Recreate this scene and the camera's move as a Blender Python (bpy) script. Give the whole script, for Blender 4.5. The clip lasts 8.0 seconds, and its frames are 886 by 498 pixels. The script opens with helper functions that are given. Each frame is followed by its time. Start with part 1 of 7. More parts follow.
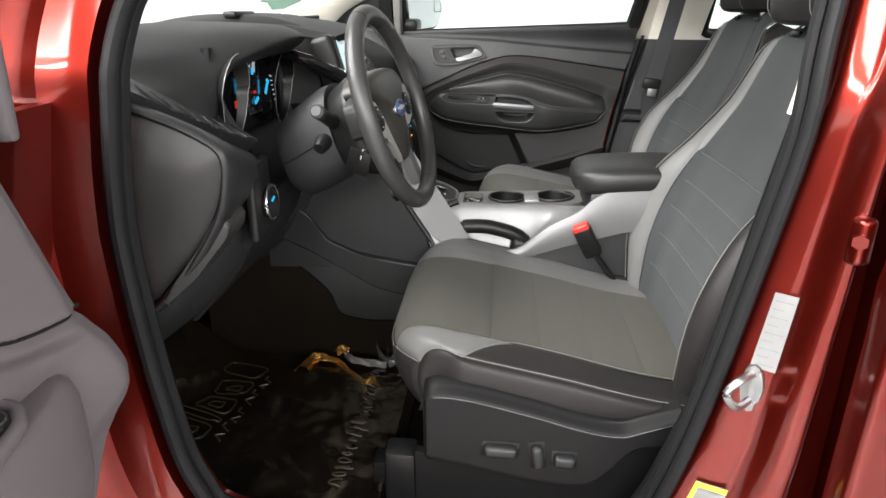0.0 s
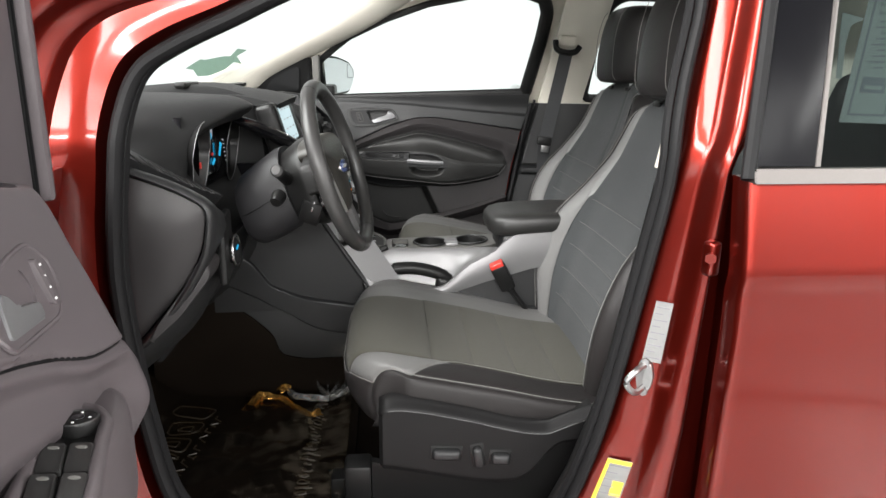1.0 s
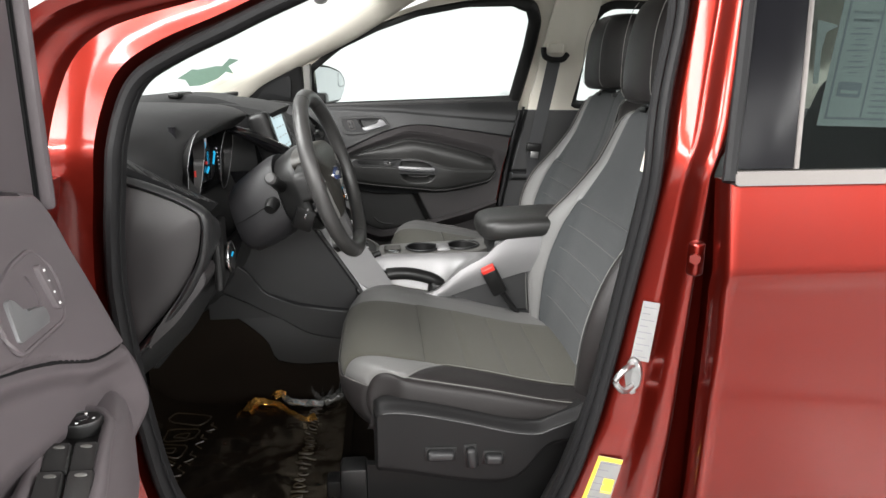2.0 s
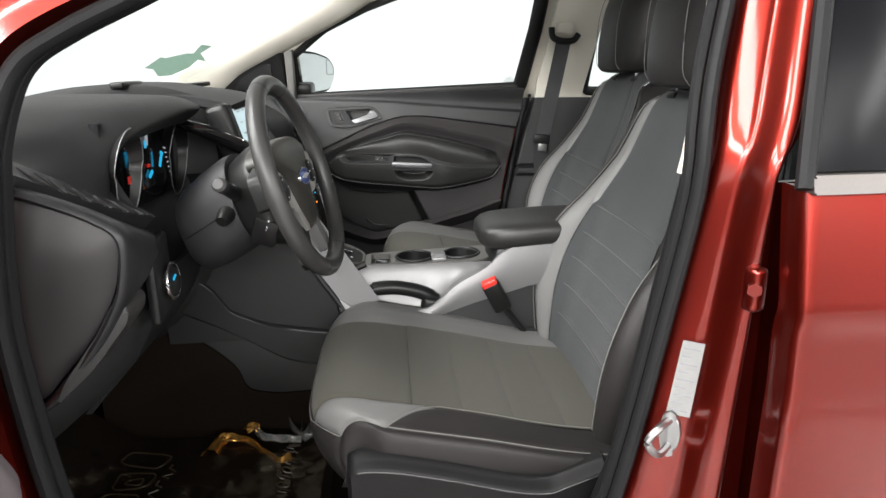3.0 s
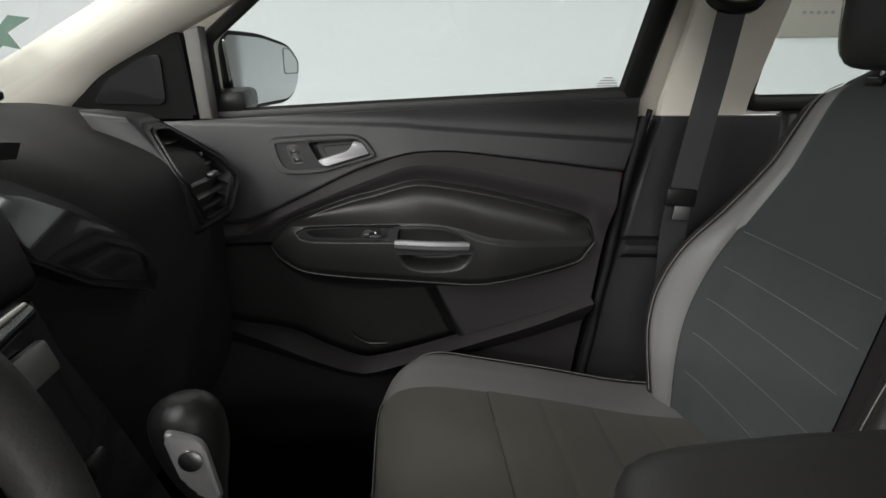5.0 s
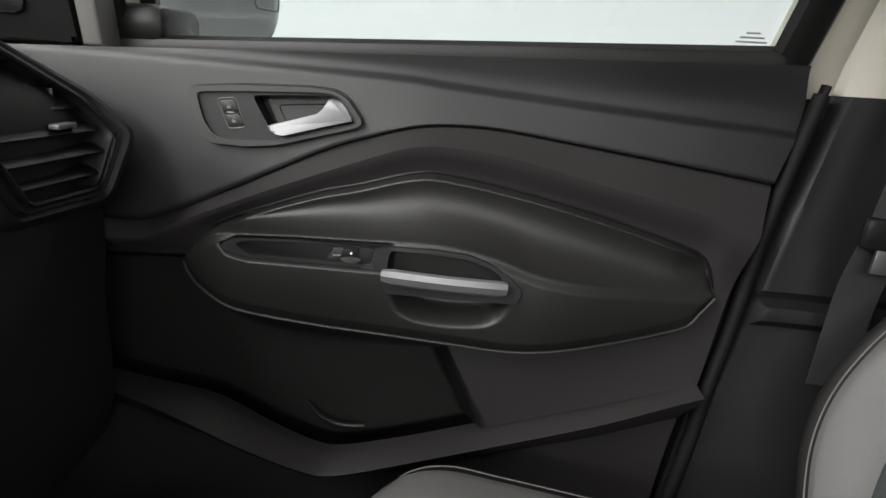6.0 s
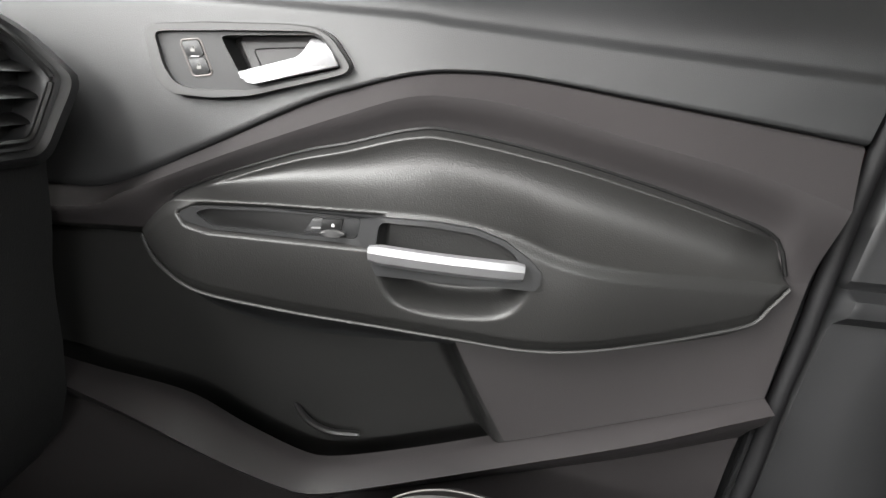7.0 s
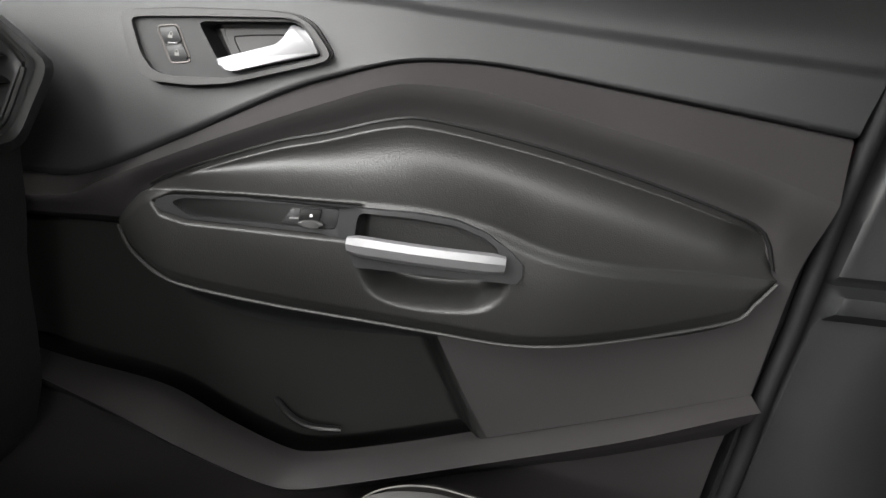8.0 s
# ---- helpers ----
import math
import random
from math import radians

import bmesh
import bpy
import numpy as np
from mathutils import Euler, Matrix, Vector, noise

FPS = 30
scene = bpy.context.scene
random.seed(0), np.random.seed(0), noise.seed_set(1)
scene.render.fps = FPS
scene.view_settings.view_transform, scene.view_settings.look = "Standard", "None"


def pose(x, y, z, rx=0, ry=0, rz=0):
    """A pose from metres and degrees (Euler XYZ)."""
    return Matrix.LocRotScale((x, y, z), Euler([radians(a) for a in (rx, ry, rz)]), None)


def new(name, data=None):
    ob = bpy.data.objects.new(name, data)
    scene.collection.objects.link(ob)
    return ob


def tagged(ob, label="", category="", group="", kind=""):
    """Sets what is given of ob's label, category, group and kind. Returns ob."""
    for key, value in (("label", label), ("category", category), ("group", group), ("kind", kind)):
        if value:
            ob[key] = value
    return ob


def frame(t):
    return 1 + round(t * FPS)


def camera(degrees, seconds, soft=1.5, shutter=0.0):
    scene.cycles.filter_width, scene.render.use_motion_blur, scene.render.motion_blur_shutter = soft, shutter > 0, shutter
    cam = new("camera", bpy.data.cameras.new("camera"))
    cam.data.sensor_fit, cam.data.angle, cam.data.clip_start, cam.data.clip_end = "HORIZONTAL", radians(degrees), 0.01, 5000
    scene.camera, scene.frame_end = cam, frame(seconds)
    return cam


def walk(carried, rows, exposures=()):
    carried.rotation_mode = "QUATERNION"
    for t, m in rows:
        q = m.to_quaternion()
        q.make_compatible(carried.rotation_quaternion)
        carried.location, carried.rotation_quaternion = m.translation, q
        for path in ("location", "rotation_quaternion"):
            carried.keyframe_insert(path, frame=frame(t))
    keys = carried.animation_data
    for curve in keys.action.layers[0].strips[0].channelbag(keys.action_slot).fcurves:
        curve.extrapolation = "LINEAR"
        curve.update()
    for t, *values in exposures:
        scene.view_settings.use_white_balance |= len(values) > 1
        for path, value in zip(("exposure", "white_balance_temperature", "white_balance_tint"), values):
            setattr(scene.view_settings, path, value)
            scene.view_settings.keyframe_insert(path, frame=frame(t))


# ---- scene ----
cam = camera(68.0, 8.0)
# seconds, eye, and the turn in degrees
PATH = [
    (0.0, 0.0545, -1.4696, 1.1837, 69.71, -0.09, 4.75),
    (0.5, 0.0032, -1.5919, 1.2003, 71.90, -0.82, -1.92),
    (1.0, -0.0196, -1.6543, 1.2161, 74.35, -0.62, -4.51),
    (1.5, -0.0266, -1.6863, 1.2224, 75.02, -0.44, -5.51),
    (3.0, 0.0320, -1.4595, 1.2028, 74.13, 0.64, -4.73),
    (3.5, 0.0685, -1.2024, 1.2230, 73.39, -0.35, -2.92),
    (4.0, 0.0726, -0.9657, 1.2036, 73.64, 0.37, -1.34),
    (4.5, 0.0472, -0.7058, 1.2116, 73.26, 1.83, -4.03),
    (6.0, 0.0871, -0.0052, 1.0912, 74.96, -3.14, -0.16),
    (6.5, 0.1058, 0.1044, 1.0454, 74.61, -2.93, 3.41),
    (7.0, 0.1261, 0.1089, 1.0370, 75.03, -2.77, 3.91),
    (7.5, 0.1313, 0.1198, 1.0351, 74.49, -2.96, 3.49),
    (8.0, 0.1410, 0.1179, 1.0292, 74.98, -3.18, 3.94),
]
# the camera brightens its picture as the dark door fills it
EXPOSURES = [(0.0, 0.98), (0.5, 0.70), (1.5, 0.80), (3.5, 0.68), (4.0, 0.24), (4.5, -0.05), (6.0, 0.25), (6.5, 1.6), (7.0, 1.85), (7.5, 1.4), (8.0, 1.25)]
walk(cam, [(t, pose(x, y, z, rx, ry, rz)) for t, x, y, z, rx, ry, rz in PATH], EXPOSURES)


# ---- world and light ----
world = bpy.data.worlds.new("world")
scene.world = world
world.use_nodes = True
world.node_tree.nodes["Background"].inputs["Color"].default_value = (0.9, 0.95, 1.0, 1)
world.node_tree.nodes["Background"].inputs["Strength"].default_value = 0.3
scene.view_settings.exposure = 0.0


def area_lamp(name, x, y, z, sx, sy, watts, colour=(1, 0.985, 0.965)):
    lamp = bpy.data.lights.new(name, "AREA")
    lamp.shape, lamp.size, lamp.size_y, lamp.energy, lamp.color = "RECTANGLE", sx, sy, watts, colour
    ob = new(name, lamp)
    ob.matrix_world = pose(x, y, z)
    return ob


# unseen lamps, added and tuned to light the room, seats and passenger door
for lx, ly, long, watts in ((-2.1, -6.2, 4.6, 700), (0.0, -4.8, 7.0, 240), (1.6, -6.9, 4.4, 450), (0.0, 2.4, 7.0, 38), (0.0, 4.0, 7.0, 38)):
    area_lamp("ceiling_strip_lamp", lx, ly, 2.90, long, 0.35, watts)
# unseen lamp, added to brighten the open driver door's trim
area_lamp("ceiling_strip_lamp", 4.8, -3.6, 2.90, 0.35, 6.0, 650)
# two unseen lamps, added to light the cabin through the windscreen
area_lamp("ceiling_strip_lamp", -3.0, -2.2, 2.90, 1.2, 4.0, 380)
area_lamp("ceiling_strip_lamp", -1.3, -1.7, 2.90, 0.7, 3.4, 140)


# ---- materials ----
def material(name, base, rough=0.5, metal=0.0, grain=0.0, scale=400.0, vary=0.12, coat=0.0, spec=0.5, blotch=6.0, voronoi=False, sheen=0.0):
    m = bpy.data.materials.new(name)
    m.use_nodes = True
    nt = m.node_tree
    b = nt.nodes["Principled BSDF"]
    b.inputs["Roughness"].default_value, b.inputs["Metallic"].default_value = rough, metal
    b.inputs["Coat Weight"].default_value, b.inputs["Coat Roughness"].default_value = coat, 0.04
    b.inputs["Specular IOR Level"].default_value = spec
    b.inputs["Sheen Weight"].default_value = sheen
    co = nt.nodes.new("ShaderNodeTexCoord")
    big = nt.nodes.new("ShaderNodeTexNoise")
    big.inputs["Scale"].default_value, big.inputs["Detail"].default_value = blotch, 5
    nt.links.new(co.outputs["Object"], big.inputs["Vector"])
    fine = nt.nodes.new("ShaderNodeTexVoronoi" if voronoi else "ShaderNodeTexNoise")
    fine.inputs["Scale"].default_value = scale
    nt.links.new(co.outputs["Object"], fine.inputs["Vector"])
    ramp = nt.nodes.new("ShaderNodeMix")
    ramp.data_type = "RGBA"
    lo, hi = [c * (1 - vary) for c in base], [min(1, c * (1 + vary)) for c in base]
    ramp.inputs["A"].default_value, ramp.inputs["B"].default_value = (*lo, 1), (*hi, 1)
    add = nt.nodes.new("ShaderNodeMath")
    add.operation = "MULTIPLY_ADD"
    nt.links.new(fine.outputs[0], add.inputs[0])
    add.inputs[1].default_value = 0.5
    half = nt.nodes.new("ShaderNodeMath")
    half.operation = "MULTIPLY"
    nt.links.new(big.outputs[0], half.inputs[0])
    half.inputs[1].default_value = 0.5
    nt.links.new(half.outputs[0], add.inputs[2])
    nt.links.new(add.outputs[0], ramp.inputs["Factor"])
    nt.links.new(ramp.outputs["Result"], b.inputs["Base Color"])
    rr = nt.nodes.new("ShaderNodeMapRange")
    rr.inputs["To Min"].default_value, rr.inputs["To Max"].default_value = max(0, rough - 0.07), min(1, rough + 0.07)
    nt.links.new(big.outputs[0], rr.inputs["Value"])
    nt.links.new(rr.outputs["Result"], b.inputs["Roughness"])
    if grain:
        bump = nt.nodes.new("ShaderNodeBump")
        bump.inputs["Strength"].default_value, bump.inputs["Distance"].default_value = grain, 0.001
        nt.links.new(fine.outputs[0], bump.inputs["Height"])
        nt.links.new(bump.outputs["Normal"], b.inputs["Normal"])
    return m


def glow(name, colour, strength):
    m = bpy.data.materials.new(name)
    m.use_nodes = True
    b = m.node_tree.nodes["Principled BSDF"]
    b.inputs["Base Color"].default_value = (*[0.02 * c for c in colour], 1)
    b.inputs["Emission Color"].default_value, b.inputs["Emission Strength"].default_value = (*colour, 1), strength
    return m


def glass(name, tint, clear):
    m = bpy.data.materials.new(name)
    m.use_nodes = True
    nt = m.node_tree
    nt.nodes.remove(nt.nodes["Principled BSDF"])
    mix, tr, gl, fr, pw = (nt.nodes.new("ShaderNode" + k) for k in ("MixShader", "BsdfTransparent", "BsdfGlossy", "LayerWeight", "Math"))
    tr.inputs["Color"].default_value = (*[c * clear for c in tint], 1)
    gl.inputs["Roughness"].default_value = 0.02
    pw.operation = "POWER"
    pw.inputs[1].default_value = 4.0
    nt.links.new(fr.outputs["Facing"], pw.inputs[0])
    sc = nt.nodes.new("ShaderNodeMath")
    sc.operation = "MULTIPLY_ADD"
    sc.inputs[1].default_value, sc.inputs[2].default_value = 0.35, 0.05
    nt.links.new(pw.outputs[0], sc.inputs[0])
    nt.links.new(sc.outputs[0], mix.inputs[0])
    nt.links.new(tr.outputs[0], mix.inputs[1])
    nt.links.new(gl.outputs[0], mix.inputs[2])
    nt.links.new(mix.outputs[0], nt.nodes["Material Output"].inputs[0])
    return m


PLASTIC = material("charcoal_soft_plastic", (0.0125, 0.0128, 0.0134), 0.44, grain=0.14, scale=1500, voronoi=True, spec=0.4)
DASH_SKIN = material("charcoal_dash_skin", (0.0125, 0.0128, 0.013), 0.62, grain=0.3, scale=750, voronoi=True, spec=0.22)
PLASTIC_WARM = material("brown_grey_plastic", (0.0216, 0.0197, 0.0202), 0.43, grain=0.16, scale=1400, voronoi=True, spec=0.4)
TRIM_LEATHER = material("trim_vinyl", (0.0125, 0.0124, 0.012), 0.43, grain=0.17, scale=800, voronoi=True, spec=0.48)
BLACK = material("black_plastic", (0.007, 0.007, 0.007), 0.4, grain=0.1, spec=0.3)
# the pocket's shade as colour: a darker copy of the door plastic
POCKET_SHADE = material("shaded_pocket_plastic", (0.0098, 0.0098, 0.0096), 0.42, grain=0.1, spec=0.35)
PLATE_BLACK = material("smooth_black_plate", (0.005, 0.005, 0.006), 0.24, grain=0.0, spec=0.08)
GLOSS_BLACK = material("gloss_black", (0.006, 0.006, 0.007), 0.12, coat=0.5)
RUBBER = material("black_rubber", (0.007, 0.007, 0.0075), 0.6, grain=0.3, scale=300, spec=0.18)
RED = material("red_metallic_paint", (0.15, 0.0095, 0.005), 0.32, metal=0.92, vary=0.1, coat=0.6, scale=2500, blotch=3)
RED.node_tree.nodes["Principled BSDF"].inputs["Coat Roughness"].default_value = 0.09
BRIGHT_SILVER = material("bright_silver_plastic", (0.42, 0.415, 0.40), 0.34, metal=0.5, grain=0.03)
SILVER = material("silver_plastic", (0.185, 0.183, 0.186), 0.42, metal=0.35, grain=0.03)
SWITCH_GREY = material("grey_switch_plastic", (0.026, 0.026, 0.0255), 0.4, grain=0.1)
CHANNEL_GREY = material("grey_channel_plastic", (0.13, 0.128, 0.12), 0.5, grain=0.1)
LIP_VINYL = material("polished_edge_vinyl", (0.012, 0.0118, 0.0116), 0.52, grain=0.05)
RIM_GREY = material("mid_charcoal_plastic", (0.030, 0.030, 0.030), 0.45, grain=0.05, scale=900, voronoi=True)
SEAT_TRIM = material("dark_seat_trim_plastic", (0.0088, 0.0086, 0.0088), 0.5, grain=0.25, scale=800, voronoi=True, spec=0.16)
SEAT_BEAD = material("charcoal_bead_plastic", (0.014, 0.014, 0.0145), 0.42, grain=0.2, scale=900)
STRIP = material("satin_steel_strip", (0.12, 0.11, 0.105), 0.5, metal=0.6)
PALE_WALL = material("pale_grey_wall_paint", (0.32, 0.32, 0.32), 0.7, grain=0.1, scale=60, vary=0.03)
GREY_WALL = material("grey_wall_paint", (0.1, 0.1, 0.1), 0.7, grain=0.1, scale=60, vary=0.03)
CHROME = material("satin_chrome", (0.52, 0.52, 0.53), 0.26, metal=1.0)
LEVER = material("satin_silver_lever", (0.165, 0.165, 0.17), 0.4, metal=0.35)
STEEL = material("zinc_steel", (0.33, 0.33, 0.33), 0.42, metal=1.0, grain=0.1)
LIGHT_LEATHER = material("light_grey_vinyl", (0.118, 0.117, 0.115), 0.42, grain=0.12, scale=650, voronoi=True, spec=0.45)
CLOTH = material("grey_seat_cloth", (0.040, 0.0430, 0.0445), 0.9, grain=0.6, scale=1500, sheen=0.1, spec=0.12)
CLOTH_OLIVE = material("olive_grey_seat_cloth", (0.055, 0.0535, 0.0430), 0.9, grain=0.6, scale=1500, sheen=0.08, spec=0.12)
DARK_LEATHER = material("dark_brown_grey_vinyl", (0.016, 0.0145, 0.0145), 0.5, grain=0.15, scale=600, voronoi=True, spec=0.26)
THREAD = material("pale_thread", (0.13, 0.127, 0.12), 0.8)
# same plastic as PLASTIC_WARM, paler: the light on the open door is painted in
TRIM_LIT = material("lit_brown_grey_door_plastic", (0.092, 0.08, 0.085), 0.48, grain=0.15, scale=1100, voronoi=True, spec=0.35)
BEIGE = material("pale_headliner", (0.6, 0.57, 0.5), 0.85, grain=0.4, scale=900)
CARPET = material("dark_carpet", (0.0085, 0.0062, 0.0045), 0.95, grain=1.0, scale=900, vary=0.4, spec=0.05)
WHITE_WALL = material("white_wall_paint", (0.82, 0.84, 0.85), 0.7, grain=0.1, scale=60, vary=0.02)
CONCRETE = material("grey_sealed_concrete", (0.2, 0.2, 0.197), 0.3, grain=0.1, scale=30, vary=0.1)
GLASS = glass("clear_glass", (0.96, 1.0, 0.99), 0.95)
DARK_GLASS = glass("privacy_glass", (0.92, 1.0, 0.99), 0.62)
MIRROR = material("mirror_glass", (0.8, 0.82, 0.83), 0.03, metal=1.0, vary=0.01)
RED_PLASTIC = material("red_plastic", (0.6, 0.03, 0.02), 0.4)
PAPER = material("white_label", (0.31, 0.31, 0.305), 0.5, vary=0.04)
YELLOW = material("yellow_label", (0.62, 0.44, 0.03), 0.5, vary=0.04)
FAINT_INK = material("faint_ink", (0.32, 0.32, 0.33), 0.6)
INK = material("grey_ink", (0.2, 0.2, 0.22), 0.6)
WHITE_INK = material("white_ink", (0.8, 0.8, 0.8), 0.5)
BLUE = material("blue_enamel", (0.03, 0.06, 0.20), 0.2, coat=0.9)


# ---- tools for shapes ----
def part(name, bm, mat, parent=None, label="", sharp=38):
    """Links a bmesh as one mesh object, under parent if given."""
    bmesh.ops.recalc_face_normals(bm, faces=bm.faces)
    lim = radians(sharp)
    for f in bm.faces:
        f.smooth = True
    for e in bm.edges:
        if len(e.link_faces) == 2 and e.calc_face_angle(0) > lim:
            e.smooth = False
    me = bpy.data.meshes.new(name)
    bm.to_mesh(me)
    bm.free()
    me.materials.append(mat)
    ob = new(name, me)
    if parent is not None:
        ob.parent = parent
        ob.matrix_parent_inverse = root_of(parent).inverted()
    if label:
        ob["label"] = label
    return ob


def root_of(ob):
    m = ob.matrix_basis.copy()
    while ob.parent is not None:
        m = ob.parent.matrix_basis @ ob.matrix_parent_inverse @ m
        ob = ob.parent
    return m


def thing(name, at, label, category, group="", kind=""):
    ob = new(name)
    ob.empty_display_size = 0.05
    ob.matrix_basis = Matrix.Translation(at)
    return tagged(ob, label, category, group, kind)


def smooth_line(pts, n, closed=False):
    """A Catmull-Rom line through pts, as n points."""
    p = np.array(pts, float)
    k = len(p)
    if closed:
        q = np.vstack([p[-1], p, p[0], p[1]])
        segs = k
    else:
        q = np.vstack([2 * p[0] - p[1], p, 2 * p[-1] - p[-2]])
        segs = k - 1
    u = np.linspace(0, segs, n, endpoint=not closed)
    i = np.minimum(u.astype(int), segs - 1)
    t = (u - i)[:, None]
    a, b, c, d = q[i], q[i + 1], q[i + 2], q[i + 3]
    return 0.5 * (2 * b + (c - a) * t + (2 * a - 5 * b + 4 * c - d) * t ** 2 + (3 * b - a - 3 * c + d) * t ** 3)


def curve(pts):
    """A smooth function through (x, value) pairs."""
    line = smooth_line(pts, 40 * len(pts))
    xs = np.maximum.accumulate(line[:, 0])
    return lambda x: float(np.interp(x, xs, line[:, 1]))


def ramp(a, b, x):
    t = min(1.0, max(0.0, (x - a) / (b - a)))
    return t * t * (3 - 2 * t)


def sheet(P, nu, nv, back=None):
    """A surface P(u, v) as a shell: with its back displaced by the vector back, and closed sides."""
    bm = bmesh.new()
    front = [[bm.verts.new(P(i / nu, j / nv)) for j in range(nv + 1)] for i in range(nu + 1)]
    rows = [front]
    if back is not None:
        b = Vector(back)
        rows.append([[bm.verts.new(v.co + b) for v in line] for line in front])
    for r in rows:
        for i in range(nu):
            for j in range(nv):
                bm.faces.new((r[i][j], r[i + 1][j], r[i + 1][j + 1], r[i][j + 1]))
    if back is not None:
        f, k = rows
        ring = [(i, 0) for i in range(nu)] + [(nu, j) for j in range(nv)] + [(i, nv) for i in range(nu, 0, -1)] + [(0, j) for j in range(nv, 0, -1)]
        for (a, b2), (c, d) in zip(ring, ring[1:] + ring[:1]):
            bm.faces.new((f[a][b2], f[c][d], k[c][d], k[a][b2]))
    bmesh.ops.remove_doubles(bm, verts=bm.verts, dist=1e-6)
    return bm


def loft(rings, caps=True, closed=True):
    """A skin over rings of points."""
    bm = bmesh.new()
    vs = [[bm.verts.new(p) for p in r] for r in rings]
    n = len(vs[0])
    for a, b in zip(vs, vs[1:]):
        for i in range(n if closed else n - 1):
            bm.faces.new((a[i], a[(i + 1) % n], b[(i + 1) % n], b[i]))
    if caps and closed:
        bm.faces.new(vs[0])
        bm.faces.new(vs[-1])
    return bm


def tube(path, r, n=10, closed=False, flat=1.0, up=(0, 0, 1), bm=None):
    """A round or flattened bar along a path."""
    bm = bm or bmesh.new()
    p = [Vector(q) for q in path]
    k = len(p)
    up = Vector(up)
    rings = []
    for i in range(k):
        t = (p[(i + 1) % k] - p[i - 1]) if closed else (p[min(i + 1, k - 1)] - p[max(i - 1, 0)])
        t.normalize()
        s = t.cross(up)
        if s.length < 1e-4:
            s = t.cross(Vector((1, 0, 0)))
        s.normalize()
        w = s.cross(t)
        rad = r[i] if isinstance(r, (list, tuple)) else r
        rings.append([bm.verts.new(p[i] + s * (rad * math.cos(a)) + w * (rad * flat * math.sin(a))) for a in (2 * math.pi * j / n for j in range(n))])
    for i in range(k if closed else k - 1):
        a, b = rings[i], rings[(i + 1) % k]
        for j in range(n):
            bm.faces.new((a[j], a[(j + 1) % n], b[(j + 1) % n], b[j]))
    if not closed:
        bm.faces.new(rings[0])
        bm.faces.new(rings[-1])
    return bm


def block(m, sx, sy, sz, bevel=0.004, seg=2):
    """A rounded box of the given size at the pose m."""
    bm = bmesh.new()
    bmesh.ops.create_cube(bm, size=1, matrix=m @ Matrix.Diagonal((sx, sy, sz, 1)))
    if bevel:
        bmesh.ops.bevel(bm, geom=list(bm.edges), offset=bevel, segments=seg, profile=0.5, affect="EDGES")
    return bm


def prism(outline, place, d0, d1, bevel=0.0, seg=2):
    """A flat outline (a, b) between the depths d0 and d1; place(a, b, d) gives the point; the d1 side is rounded off."""
    bm = bmesh.new()
    near = [bm.verts.new(place(a, b, d1)) for a, b in outline]
    far = [bm.verts.new(place(a, b, d0)) for a, b in outline]
    top = bm.faces.new(near)
    bm.faces.new(far[::-1])
    n = len(near)
    for i in range(n):
        bm.faces.new((near[i], far[i], far[(i + 1) % n], near[(i + 1) % n]))
    if bevel:
        bmesh.ops.bevel(bm, geom=list(top.edges), offset=bevel, segments=seg, profile=0.5, affect="EDGES")
    return bm


def holed(outer, holes, place, d0, d1):
    """A plate with holes; outlines (a, b), and place(a, b, d)."""
    bm = bmesh.new()
    loops = []
    for line in [outer] + holes:
        vs = [bm.verts.new((a, b, 0)) for a, b in line]
        es = [bm.edges.new((vs[i - 1], vs[i])) for i in range(len(vs))]
        loops.append((vs, es))
    bmesh.ops.triangle_fill(bm, use_beauty=True, use_dissolve=False, edges=[e for _, es in loops for e in es], normal=(0, 0, 1))
    flat = list(bm.faces)
    twin = {v: bm.verts.new((v.co.x, v.co.y, 1)) for v in list(bm.verts)}
    for f in flat:
        bm.faces.new([twin[v] for v in reversed(f.verts)])
    for vs, _ in loops:
        for i in range(len(vs)):
            bm.faces.new((vs[i - 1], vs[i], twin[vs[i]], twin[vs[i - 1]]))
    for v in bm.verts:
        v.co = place(v.co.x, v.co.y, d1 if v.co.z < 0.5 else d0)
    return bm


def rounded(pts, r, n=4):
    """An outline with rounded corners."""
    out = []
    k = len(pts)
    for i in range(k):
        p, a, b = Vector(pts[i]), Vector(pts[i - 1]), Vector(pts[(i + 1) % k])
        da, db = (a - p), (b - p)
        ra, rb = min(r, da.length * 0.45), min(r, db.length * 0.45)
        s, e = p + da.normalized() * ra, p + db.normalized() * rb
        for j in range(n + 1):
            t = j / n
            out.append(tuple((1 - t) ** 2 * s + 2 * t * (1 - t) * p + t * t * e))
    return out


def disc(centre, axis, r, depth, n=24, bevel=0.0):
    """A round plug with its face at centre, reaching back along -axis."""
    ax = Vector(axis).normalized()
    m = Matrix.Translation(Vector(centre) - ax * depth / 2) @ ax.to_track_quat("Z", "Y").to_matrix().to_4x4()
    bm = bmesh.new()
    bmesh.ops.create_cone(bm, cap_ends=True, segments=n, radius1=r, radius2=r, depth=depth, matrix=m)
    if bevel:
        bmesh.ops.bevel(bm, geom=[e for e in bm.edges if len(e.link_faces) == 2 and e.calc_face_angle(0) > 1], offset=bevel, segments=2, profile=0.5, affect="EDGES")
    return bm


def side_y(z):
    """How far the body's side stands out from the middle at a height: it leans in above the belt."""
    return 0.715 - 0.30 * max(0.0, z - 1.11)


